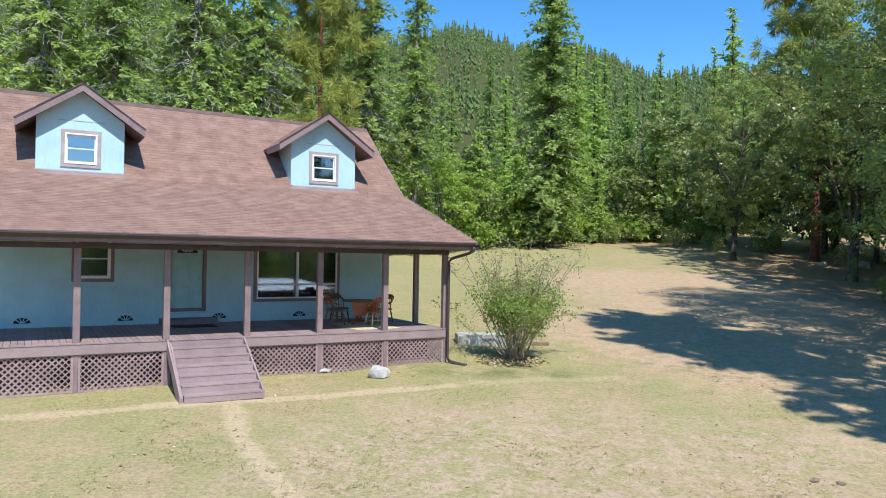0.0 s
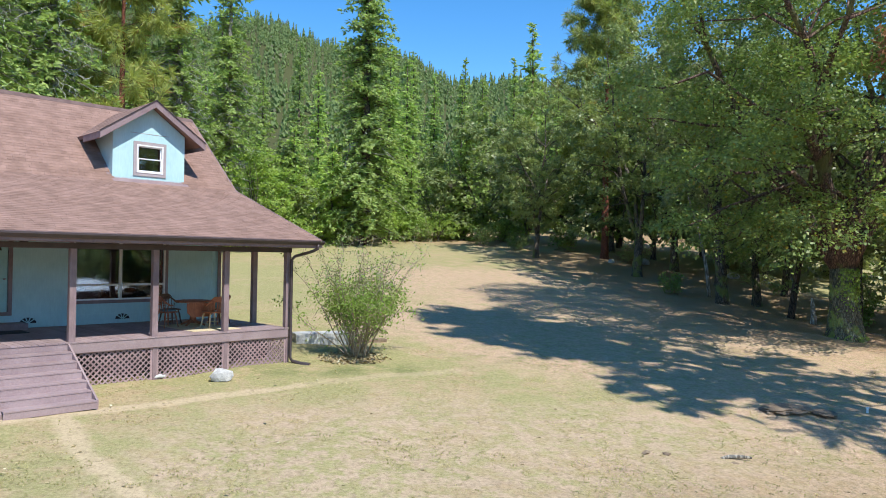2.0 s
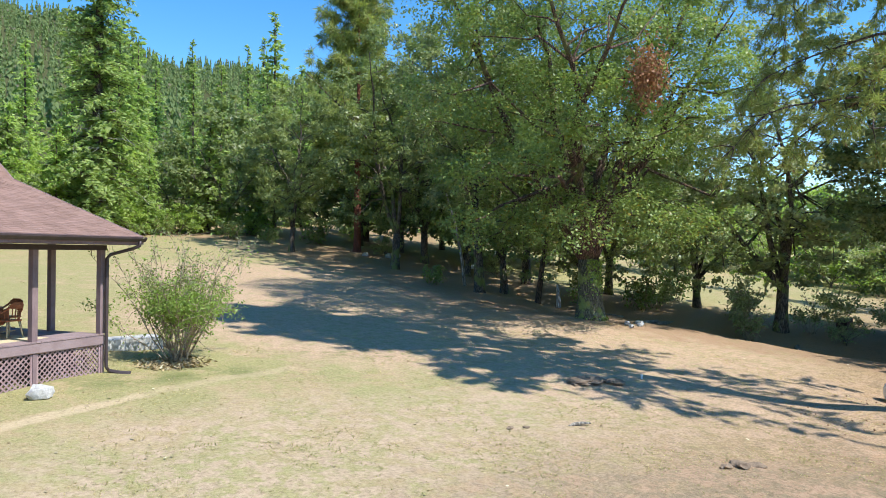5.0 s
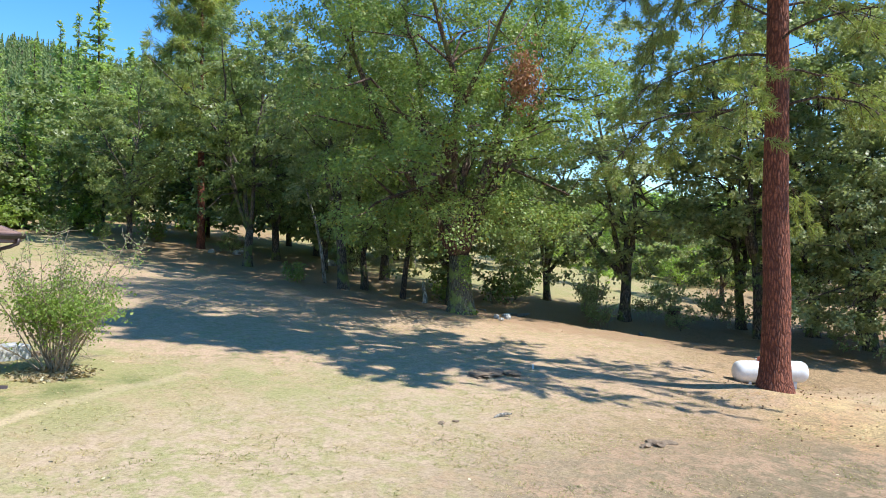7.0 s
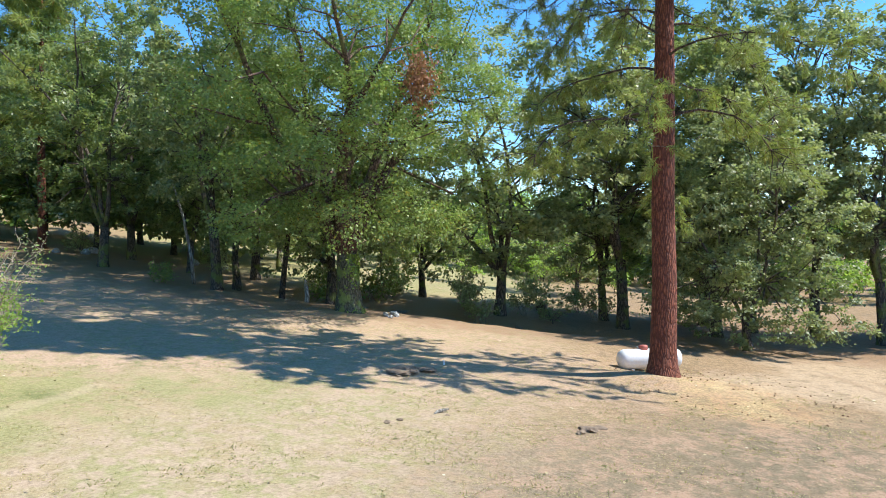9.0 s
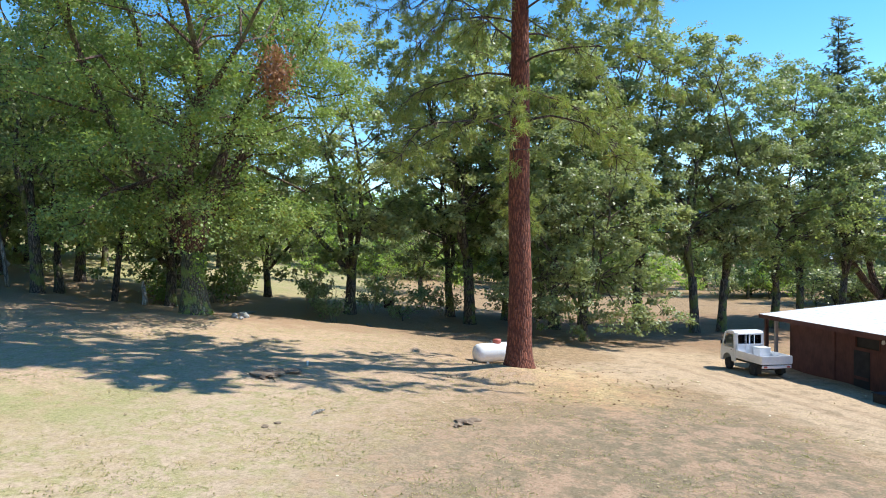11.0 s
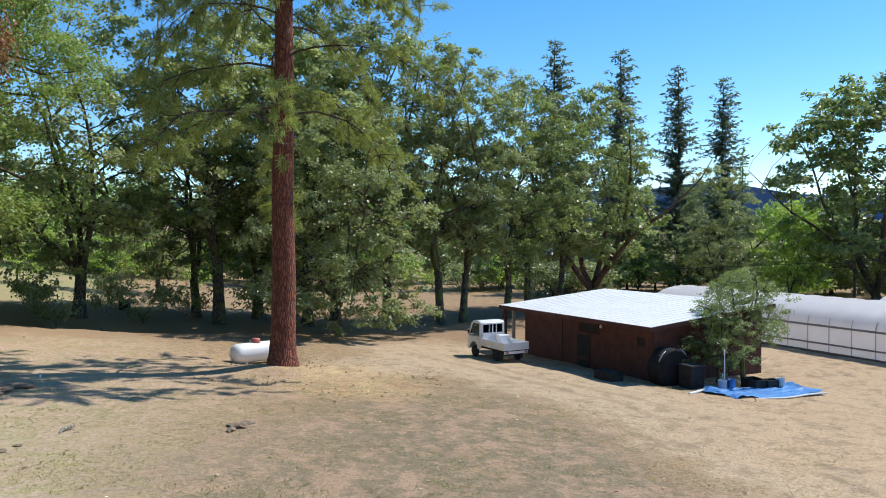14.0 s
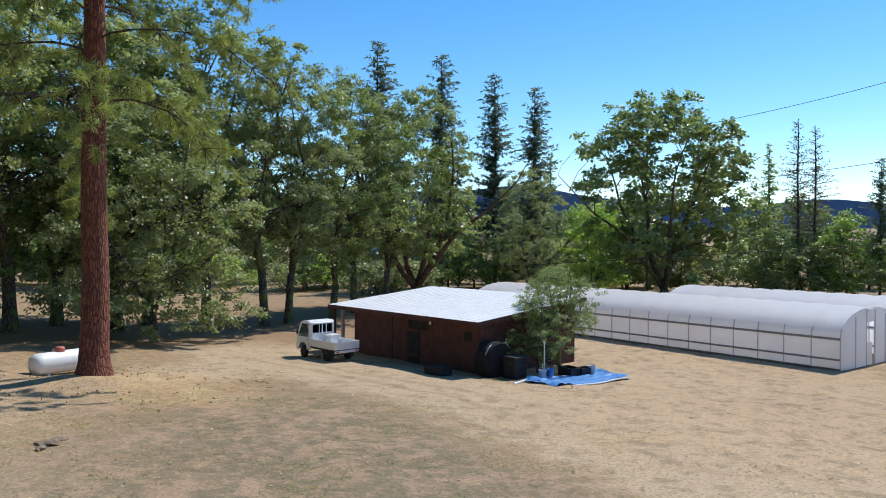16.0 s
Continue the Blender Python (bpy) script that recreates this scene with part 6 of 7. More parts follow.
# ---- the small truck ----
def wheel(truck, x, y):
    side = 1 if y > 0 else -1
    m = Matrix.Translation((x, y, 0.27)) @ Matrix.Rotation(radians(-90 * side), 4, "X")
    w = part("wheel", Shape().lathe([(0.17, -0.06), (0.25, -0.075), (0.27, -0.05), (0.27, 0.05), (0.25, 0.075), (0.17, 0.06)], 22, m), M["rubber"], truck, "black tyre", smooth=True)
    part("rim", Shape().lathe([(0.03, 0.035), (0.08, 0.045), (0.15, 0.03), (0.172, 0.062), (0.172, 0.03), (0.15, 0.0)], 18, m), M["steel"], w, "dusty steel rim", smooth=True)


def kei_truck():
    x, y = 25.88, -0.15
    t = thing("small_truck", Matrix.Translation((x, y, gz(x, y) + 0.01)) @ Matrix.Rotation(radians(22.5), 4, "Z"), "white cab-over mini truck with empty drop-side bed", "truck")
    # cab: side outline with raked windscreen
    cab = [(0.42, 0.42), (0.70, 0.42), (0.74, 0.60), (0.9, 0.72), (1.1, 0.74), (1.3, 0.66), (1.4, 0.5), (1.44, 0.36), (1.62, 0.36), (1.63, 0.62), (1.58, 0.98), (1.24, 1.68), (1.12, 1.745), (0.52, 1.76), (0.44, 1.70)]
    shell = Shape()
    for y0, y1 in ((0.66, 0.70), (-0.70, -0.66)):
        low = [p for p in cab if p[1] < 1.0] + [(0.44, 1.0)]
        shell.prism([(0.42, 0.42), (0.70, 0.42), (0.74, 0.60), (0.9, 0.72), (1.1, 0.74), (1.3, 0.66), (1.4, 0.5), (1.44, 0.36), (1.62, 0.36), (1.63, 0.62), (1.58, 1.0), (0.44, 1.0)], "y", y0, y1)
        shell.prism([(0.44, 1.0), (0.53, 1.0), (0.56, 1.66), (0.44, 1.7)], "y", y0, y1)
        shell.prism([(1.5, 1.0), (1.58, 1.0), (1.24, 1.68), (1.17, 1.64)], "y", y0, y1)
        shell.prism([(0.44, 1.64), (1.2, 1.64), (1.12, 1.745), (0.52, 1.76)], "y", y0, y1)
    part("cab", shell, M["truckpaint"], t, "white painted cab sides")
    part("cab_roof", Shape().prism([(0.46, 1.69), (1.21, 1.66), (1.12, 1.75), (0.9, 1.785), (0.52, 1.77)], "y", -0.66, 0.66), M["truckpaint"], t, "", 0.01)
    part("cab_front", Shape().prism([(1.56, 0.36), (1.63, 0.36), (1.635, 0.62), (1.585, 1.0), (1.54, 1.0), (1.57, 0.62)], "y", -0.66, 0.66), M["truckpaint"], t)
    part("windscreen", Shape().prism([(1.55, 1.005), (1.575, 1.005), (1.235, 1.66), (1.21, 1.66)], "y", -0.655, 0.655), M["glass"], t, "windscreen glass")
    for y0 in (0.675, -0.68):
        part("side_glass", Shape().prism([(0.56, 1.01), (1.49, 1.01), (1.18, 1.63), (0.58, 1.63)], "y", y0, y0 + 0.006), M["glass"], t, "door window glass")
        part("door_handle", Shape().box(0.62, 0.74, y0 + (0.026 if y0 > 0 else -0.035), y0 + (0.045 if y0 > 0 else -0.02), 0.9, 0.925), M["plastic"], t)
        part("door_seam", Shape().box(0.56, 0.565, y0 + (0.0255 if y0 > 0 else -0.0215), y0 + (0.0275 if y0 > 0 else -0.0195), 0.62, 1.0), M["darksteel"], t)
    back = frame_bars(-0.66, 0.66, 0.75, 1.70, 0.0, 0.03, 0.09, [(-0.66, 0.66, 0.0, 0.03, 0.84, 1.18), (-0.03, 0.03, 0.0, 0.03, 1.18, 1.61)])
    turn = Matrix.Translation((0.44, 0, 0)) @ Matrix.Rotation(radians(90), 4, "Z")
    part("cab_back", back, M["truckpaint"], t, m=turn)
    part("back_glass", Shape().box(-0.6, 0.6, 0.012, 0.018, 1.16, 1.62), M["glass"], t, "rear cab window", m=turn)
    part("seat", Shape().prism([(0.5, 0.75), (0.9, 0.75), (0.9, 0.86), (0.66, 0.88), (0.58, 1.16), (0.5, 1.16)], "y", -0.6, 0.6), M["plastic"], t, "dark bench seat", 0.02)
    part("cab_floor", Shape().box(0.46, 1.56, -0.655, 0.655, 0.74, 0.78), M["darksteel"], t)
    rack = Shape()
    for yy in (-0.6, -0.2, 0.2, 0.6):
        rack.tube([(0.37, yy, 0.66), (0.37, yy, 1.68)], 0.017, 6)
    rack.tube([(0.37, -0.6, 1.68), (0.37, 0.6, 1.68)], 0.017, 6)
    rack.tube([(0.37, -0.6, 1.2), (0.37, 0.6, 1.2)], 0.013, 6)
    part("guard_frame", rack, M["truckpaint"], t, "white bar guard behind the cab")
    # bed
    part("bed_floor", Shape().box(-1.6, 0.4, -0.7, 0.7, 0.6, 0.66), M["truckpaint"], t, "", 0.006)
    for y0 in (-0.7, 0.67):
        gate = part("side_gate", Shape().box(-1.58, 0.38, y0, y0 + 0.03, 0.665, 0.95), M["truckpaint"], t, "white pressed steel drop side", 0.006)
        for k in range(4):
            xx = -1.4 + 0.48 * k
            part("rib", Shape().box(xx, xx + 0.3, y0 + (0.031 if y0 > 0 else -0.012), y0 + (0.042 if y0 > 0 else -0.001), 0.72, 0.9), M["truckpaint"], gate, "", 0.004)
    part("tail_gate", Shape().box(-1.61, -1.58, -0.7, 0.7, 0.665, 0.95), M["truckpaint"], t, "", 0.006)
    part("head_board", Shape().box(0.39, 0.41, -0.68, 0.68, 0.665, 1.0), M["truckpaint"], t)
    part("chassis", Shape().box(-1.5, 1.4, -0.35, -0.28, 0.42, 0.58).box(-1.5, 1.4, 0.28, 0.35, 0.42, 0.58).box(-0.9, -0.8, -0.5, 0.5, 0.24, 0.32), M["darksteel"], t)
    part("rear_bumper", Shape().box(-1.6, -1.54, -0.66, 0.66, 0.44, 0.56), M["truckpaint"], t, "", 0.01)
    for y0 in (-0.6, 0.45):
        part("tail_lamp", Shape().box(-1.615, -1.601, y0, y0 + 0.15, 0.46, 0.54), M["red"], t, "red tail lamp", 0.004)
    part("number_plate", Shape().box(-1.612, -1.602, -0.17, 0.17, 0.44, 0.53), M["white"], t, "plain pale plate")
    for y0 in (-0.52, 0.36):
        part("headlight", Shape().lathe([(0.02, 0.0), (0.085, 0.0), (0.085, 0.02), (0.02, 0.03)], 16, Matrix.Translation((1.62, y0 + 0.08, 0.7)) @ Matrix.Rotation(radians(90), 4, "Y")), M["clearplastic"], t, "round headlight")
    for y0 in (0.72, -0.8):
        part("mirror", Shape().box(1.42, 1.46, y0, y0 + 0.08, 1.1, 1.28), M["plastic"], t, "black door mirror", 0.008)
    part("mud_flap", Shape().box(-1.2, -1.18, 0.46, 0.66, 0.15, 0.5), M["rubber"], t)
    part("mud_flap", Shape().box(-1.2, -1.18, -0.66, -0.46, 0.15, 0.5), M["rubber"], t)
    for xx in (1.05, -0.85):
        for yy in (0.6, -0.6):
            wheel(t, xx, yy)
    bx = thing("storage_box", t.matrix_basis @ Matrix.Translation((0.05, -0.36, 0.662)), "white plastic box standing in the truck bed", "box")
    part("body", Shape().box(-0.26, 0.26, -0.26, 0.26, 0.0, 0.4), M["truckpaint"], bx, "", 0.02)
    part("lid", Shape().box(-0.28, 0.28, -0.28, 0.28, 0.402, 0.45), M["truckpaint"], bx, "", 0.015)


kei_truck()


# ---- the red shed ----
SHED = Matrix.Translation((18.9, -4.93, 0)) @ Matrix.Rotation(radians(20.5), 4, "Z")


def shed():
    base = -1.62
    s = thing("shed", SHED, "low red-brown board shed with pale metal lean-to roof", "shed")
    top = lambda y: 0.68 - y * 0.093
    roof = [(0.05, 0.70), (-7.2, 1.375), (-7.2, 1.45), (0.05, 0.775)]
    r = part("roof", Shape().prism(roof, "x", -0.05, 11.25), M["roofmetal"], s, "pale sun-bleached metal roofing")
    for i in range(26):
        xx = -0.02 + i * 0.45
        part("roof_rib", Shape().prism([(0.05, 0.776), (-7.2, 1.451), (-7.2, 1.468), (0.05, 0.793)], "x", xx, xx + 0.03), M["roofmetal"], r)
    part("roof_fascia", Shape().box(-0.05, 11.25, 0.052, 0.075, 0.6, 0.79), M["barnwood"], r)
    side = [(0.052, 0.6), (-7.2, 1.27), (-7.2, 1.46), (0.052, 0.785)]
    part("roof_fascia", Shape().prism(side, "x", -0.075, -0.052), M["barnwood"], r)
    # front: board by board, with a window hole and a doorway
    rng = random.Random(2)
    xx = 0.4
    while xx < 9.55:
        w = rng.choice((0.2, 0.22, 0.24))
        z0, z1 = base - 0.15, top(-0.5) - 0.02
        mid = xx + w / 2
        spans = [(z0, z1)]
        if 3.75 < mid < 5.15:
            spans = [(z0, 0.02), (0.5, z1)]
        elif 0.9 < mid < 1.25:
            spans = [(z0, -0.15), (0.25, z1)]
        for lo, hi in spans:
            part("board", Shape().box(xx + 0.002, xx + w - 0.002, -0.5 - rng.uniform(0, 0.004), -0.475, lo, hi), M["barnwood"], s)
        xx += w
    # near-black sheet put in so that the shed's inside looks unlit
    part("dark_backing", Shape().box(0.42, 9.55, -0.55, -0.52, base - 0.1, top(-0.5) - 0.05), M["dark"], s)
    part("window_frame", frame_bars(3.72, 5.18, 0.0, 0.52, -0.47, -0.44, 0.06), M["barnwood"], s)
    d = part("shed_door", Shape().box(4.3, 5.2, -0.465, -0.435, base + 0.02, -0.08), M["dark"], s, "dark plank door", 0.01)
    part("door_brace", Shape().box(4.34, 5.16, -0.432, -0.415, base + 0.4, base + 0.52), M["barnwood"], d)
    part("door_post", Shape().box(6.35, 6.5, -0.47, -0.42, base, 0.6), M["barnwood"], s, "", 0.006)
    part("shed_lamp", Shape().lathe([(0.03, 0), (0.07, 0.04), (0.05, 0.14), (0.02, 0.16)], 10, Matrix.Translation((3.5, -0.4, 0.35))), M["white"], s, "small white lamp under the eave")
    # ends and back
    xx = -0.5
    while xx > -6.75:
        w = rng.choice((0.22, 0.25, 0.28))
        part("board", Shape().prism([(xx - 0.005, base - 0.2), (xx - w + 0.005, base - 0.2), (xx - w + 0.005, top(xx - w) - 0.02), (xx - 0.005, top(xx) - 0.02)], "x", 0.37 - rng.uniform(0, 0.01), 0.4), M["barnwood"], s)
        xx -= w
    part("end_wall", Shape().prism([(-0.5, base - 0.2), (-6.75, base - 0.2), (-6.75, 1.25), (-0.5, 0.66)], "x", 9.5, 9.56), M["barnwood"], s)
    part("back_wall", Shape().box(0.4, 11.1, -6.8, -6.75, base - 0.2, 1.28), M["barnwood"], s)
    for px, py in ((11.1, -0.25), (11.1, -6.7), (10.3, -0.25)):
        part("post", Shape().box(px - 0.07, px + 0.07, py - 0.07, py + 0.07, base - 0.2, top(py) - 0.0), M["barnwood"] if px > 11 else M["trim_light"], s, "", 0.008)
    return s


shed()


def at_ground(x, y, turn=0.0, up=0.0):
    return Matrix.Translation((x, y, gz(x, y) + up)) @ Matrix.Rotation(radians(turn), 4, "Z")


def yard_clutter():
    b = thing("compost_bin", at_ground(18.35, -6.35, 20), "square black plastic bin with ribbed sides", "bin")
    part("body", Shape().prism([(-0.34, -0.34), (0.34, -0.34), (0.34, 0.34), (-0.34, 0.34)], "z", -0.05, 0.82), M["plastic"], b, "", 0.03)
    for z in (0.15, 0.32, 0.49, 0.66):
        part("rib", Shape().box(-0.36, 0.36, -0.36, 0.36, z, z + 0.035), M["plastic"], b, "", 0.008)
    part("lid", Shape().box(-0.38, 0.38, -0.38, 0.38, 0.822, 0.9), M["plastic"], b, "", 0.03)
    d = thing("round_tank", at_ground(19.15, -5.75, 20), "large round black tank with pale rim by the shed", "tank")
    lie = Matrix.Translation((0, 0, 0.62)) @ Matrix.Rotation(radians(90), 4, "Y")
    part("drum", Shape().lathe([(0.1, -0.4), (0.74, -0.38), (0.82, -0.28), (0.82, 0.28), (0.74, 0.38), (0.1, 0.4)], 30, lie), M["mattblack"], d)
    for lo in (24, 112):
        arc = [(-0.3, 0.84 * math.cos(radians(a)), 0.62 + 0.84 * math.sin(radians(a))) for a in range(lo, lo + 45, 9)]
        part("rim", Shape().tube(arc, [0.015, 0.03, 0.04, 0.03, 0.015], 6), M["steel"], d, "pale dusty rim", smooth=True)
    t = thing("dark_tub", at_ground(20.0, -3.6, 24), "low black plastic tub in the shed's shade", "tub")
    part("body", Shape().box(-0.55, 0.55, -0.3, 0.3, -0.03, 0.3), M["plastic"], t, "", 0.05)
    part("rim", Shape().box(-0.58, 0.58, -0.33, 0.33, 0.302, 0.34), M["plastic"], t, "", 0.015)
    p = thing("white_pole", at_ground(17.75, -7.4), "upright white plastic pole by the tarpaulin", "pole")
    part("pole", Shape().tube([(0, 0, -0.1), (0.02, 0, 1.55)], 0.022, 8), M["white"], p)
    part("hook", Shape().tube([(0.02, 0, 0.55), (0.12, 0.02, 0.6), (0.13, 0.02, 0.45), (0.06, 0.0, 0.42)], 0.02, 6), M["white"], p)
    q = tagged(new("white_pipe", Shape().tube([(-0.65, 0, 0.05), (0.65, 0, 0.06)], 0.05, 10).mesh("white_pipe", M["white"], 0)), "white pipe lying on the ground", "pipe")
    q.matrix_basis = at_ground(17.1, -6.05, -58)
    q = tagged(new("white_pipe", Shape().tube([(-0.8, 0, 0.03), (0.8, 0, 0.03)], 0.03, 8).mesh("white_pipe", M["white"], 0)), "thin white pipe lying behind the tarpaulin", "pipe")
    q.matrix_basis = at_ground(17.9, -10.1, -70)
    for x, y, mat_, r, h, lab in ((17.55, -7.2, "clearplastic", 0.16, 0.42, "cloudy white plastic bucket"), (17.9, -7.75, "tarp", 0.17, 0.4, "blue plastic bucket"), (17.85, -9.75, "clearplastic", 0.15, 0.45, "cloudy white plastic bucket"), (17.7, -6.7, "tarp", 0.09, 0.16, "small blue plastic pail")):
        k = thing("bucket", at_ground(x, y), lab + " in the yard", "bucket")
        part("body", Shape().lathe([(r * 0.82, 0.0), (r * 0.85, 0.02), (r, h), (r * 1.06, h), (r * 1.06, h - 0.03), (r * 0.94, h - 0.03), (r * 0.8, 0.03), (0.02, 0.03)], 18), M[mat_], k, smooth=True)
        part("handle", Shape().tube([(r * math.cos(a), 0.03, h + 0.12 * math.sin(a)) for a in np.linspace(0, math.pi, 9)], 0.006, 5), M["steel"], k)
    for x, y, w in ((18.15, -8.85, 0.42), (17.95, -9.4, 0.22)):
        k = thing("black_crate", at_ground(x, y, 10), "open black plastic crate behind the tarpaulin", "crate")
        for y0, y1, x0, x1 in ((-0.3, -0.27, -w, w), (0.27, 0.3, -w, w), (-0.27, 0.27, -w, -w + 0.03), (-0.27, 0.27, w - 0.03, w)):
            part("side", Shape().box(x0, x1, y0, y1, 0.0, 0.38), M["plastic"], k)
        part("bottom", Shape().box(-w + 0.03, w - 0.03, -0.27, 0.27, 0.0, 0.02), M["plastic"], k)
    # tarpaulin: a rumpled sheet with a thick hem
    rng = np.random.default_rng(5)
    nx, ny = 46, 30
    U, V = np.meshgrid(np.linspace(0, 1, nx), np.linspace(0, 1, ny))
    X = -2.1 + 4.2 * U + 0.12 * np.sin(V * 7) - 0.7 * V * (U < 0.3) * (0.3 - U)
    Y = -0.8 + 1.75 * V + 0.1 * np.sin(U * 9)
    H = 0.03 + 0.05 * np.abs(np.sin(U * 21 + 3 * V)) * (np.exp(-U * 4) + np.exp(-(1 - U) * 5)) * 2.2 + 0.03 * np.abs(np.sin(V * 13 + 2 * U)) + 0.12 * np.exp(-((U - 0.12) / 0.1) ** 2) + rng.normal(0, 0.006, U.shape)
    v = np.stack([X, Y, H], -1).reshape(-1, 3)
    f = [(j * nx + i, j * nx + i + 1, (j + 1) * nx + i + 1, (j + 1) * nx + i) for j in range(ny - 1) for i in range(nx - 1)]
    tp = thing("tarpaulin", at_ground(16.95, -8.6, -78, 0.0), "rumpled blue tarpaulin spread on the bare yard", "tarpaulin")
    part("sheet", Shape().add(v, f), M["tarp"], tp, smooth=True)
    for k in range(7):
        x0, y0 = -1.95 + 0.17 * (k % 4) + rng.uniform(-0.05, 0.05), -0.7 + 0.23 * k
        fold = [(x0 + 0.12 * math.sin(3 * a + k), y0 + 0.5 * a, 0.07 + 0.05 * math.sin(4 * a + 2 * k)) for a in np.linspace(-0.5, 0.5, 9)]
        part("fold", Shape().tube(fold, [0.02, 0.05, 0.07, 0.08, 0.08, 0.075, 0.06, 0.05, 0.02], 7), M["tarpdark"], tp, "bunched dark blue fold", smooth=True)
    hem = [(float(X[0, i]), float(Y[0, i]) - 0.02, 0.05) for i in range(0, nx, 3)]
    part("hem", Shape().tube(hem, 0.035, 6), M["white"], tp, "pale rolled hem")
    hem = [(float(X[-1, i]), float(Y[-1, i]) + 0.02, 0.06) for i in range(0, nx, 3)]
    part("hem", Shape().tube(hem, 0.03, 6), M["white"], tp, "pale rolled hem")
    hose = [(0.5 * math.cos(a * 1.1) * (1 + a * 0.05), 0.35 * math.sin(a), 0.02) for a in np.linspace(0, 9, 40)]
    h = tagged(new("garden_hose", Shape().tube(hose, 0.014, 6).mesh("garden_hose", M["wire"])), "dark garden hose lying in loops", "hose")
    h.matrix_basis = at_ground(15.9, -7.2)


yard_clutter()
plant(broad_tree("small_tree", 71, 4.9, 0.09, 1.7, 4, 1.9, 1.9, 22000, 0.065, "shadeleaf", "oakbark", 0.12, (0.1, 0), 0.55, "small leafy tree leaning over the shed's end", 0.5, 34, 6), 20.55, -9.75, 1.0, 40)
plant(broad_tree("small_tree", 72, 3.6, 0.06, 0.8, 3, 1.2, 0.6, 9000, 0.07, "shadeleaf", "oakbark", 0.2, (0, 0), 0.5, "slender bright green sapling by the shed wall", 0.35, 24, 6), 19.2, -7.9, 1.0, 10)


# ---- greenhouses ----
def greenhouse(m, length, label, ends=True):
    """A hoop house: film over arched ribs, straight lower sides, base boards, a door in the end."""
    g = thing("greenhouse", m, label, "greenhouse", "hoop greenhouses in the yard")
    side, top, half = 1.45, 2.75, 3.05
    arch = [(-half, 0.0), (-half, side)] + [(half * -math.cos(a), side + (top - side) * math.sin(a) ** 0.9) for a in np.linspace(0.12, math.pi - 0.12, 17)] + [(half, side), (half, 0.0)]
    n = int(length / 1.22)
    v, f, k = [], [], len(arch)
    for i in range(2 * n + 1):
        x = length * i / (2 * n)
        sag = 0.0 if i % 2 == 0 else 0.07
        v += [(x, p * (1 - sag * 0.15), z - sag * (z > side + 0.2)) for p, z in arch]
        if i:
            f += [((i - 1) * k + j, i * k + j, i * k + j + 1, (i - 1) * k + j + 1) for j in range(k - 1)]
    part("film", Shape().add(v, f), M["poly"], g, "taut white plastic film", smooth=True)
    for i in range(n + 1):
        x = length * i / n
        part("rib", Shape().tube([(x, p * 0.99, z * 0.988) for p, z in arch], 0.02, 5, False), M["ribsteel"], g, "grey steel hoop")
        for w in (-1, 1):
            part("side_stud", Shape().tube([(x, w * (half + 0.012), 0.1), (x, w * (half + 0.012), side), (x, w * half * 0.99 + w * 0.012, side + 0.22), (x, w * half * 0.962 + w * 0.012, side + 0.45)], 0.022, 5, False), M["ribsteel"], g)
    for y in (-half, half):
        for z, w in ((side, 0.05), (0.52, 0.04)):
            part("rail", Shape().box(0, length, y - 0.035, y + 0.035, z - w, z + w), M["railsteel"], g, "grey side rail")
        part("base_board", Shape().box(-0.02, length + 0.02, y - 0.05, y + 0.05, -0.3, 0.12), M["boardwood"], g, "weathered base board")
    for x in (-0.01, length + 0.01):
        w = 0.45
        left = [(-half, 0.0)] + [p for p in arch[1:] if p[0] < -w] + [(-w, 2.68), (-w, 0.0)]
        right = [(w, 0.0), (w, 2.68)] + [p for p in arch if p[0] > w and p[1] > 0.01] + [(half, 0.0)]
        part("end_wall", Shape().prism(left, "x", x - 0.01, x + 0.01), M["poly"], g, "white plastic end wall")
        part("end_wall", Shape().prism(right, "x", x - 0.01, x + 0.01), M["poly"], g, "white plastic end wall")
        part("end_wall", Shape().box(x - 0.01, x + 0.01, -w, w, 2.05, 2.66), M["poly"], g)
        for y in (-w, w, -1.6, 1.6):
            part("end_stud", Shape().box(x - 0.03, x + 0.03, y - 0.03, y + 0.03, 0, 2.62 if abs(y) < 1 else 2.35), M["ribsteel"], g)
        part("door_leaf", Shape().box(x - 0.035, x - 0.02, -w + 0.35, w, 0.05, 1.1), M["poly"], g)
    return g


M["ribsteel"] = surface("pale_grey_tube", (0.48, 0.47, 0.48), (0.60, 0.59, 0.60), 4.0, 0.5, 0.0)
M["railsteel"] = surface("dull_grey_rail", (0.20, 0.195, 0.20), (0.30, 0.295, 0.30), 4.0, 0.5, 0.0)
M["boardwood"] = surface("weathered_boards", (0.14, 0.10, 0.07), (0.27, 0.21, 0.15), 4.0, 0.9)
GH_TURN = radians(16.1)
ux_, uy_ = math.cos(GH_TURN), math.sin(GH_TURN)
def hoop_at(along, across):
    x, y = 15.2 + along * ux_ + (3.05 + across) * uy_, -20.9 + along * uy_ - (3.05 + across) * ux_
    return Matrix.Translation((x, y, gz(x, y) - 0.02)) @ Matrix.Rotation(GH_TURN, 4, "Z")
greenhouse(hoop_at(0, 0), 25.6, "long white hoop greenhouse with grey ribs and rails")
greenhouse(hoop_at(-6.0, 8.5), 21.3, "long white hoop greenhouse standing behind another")


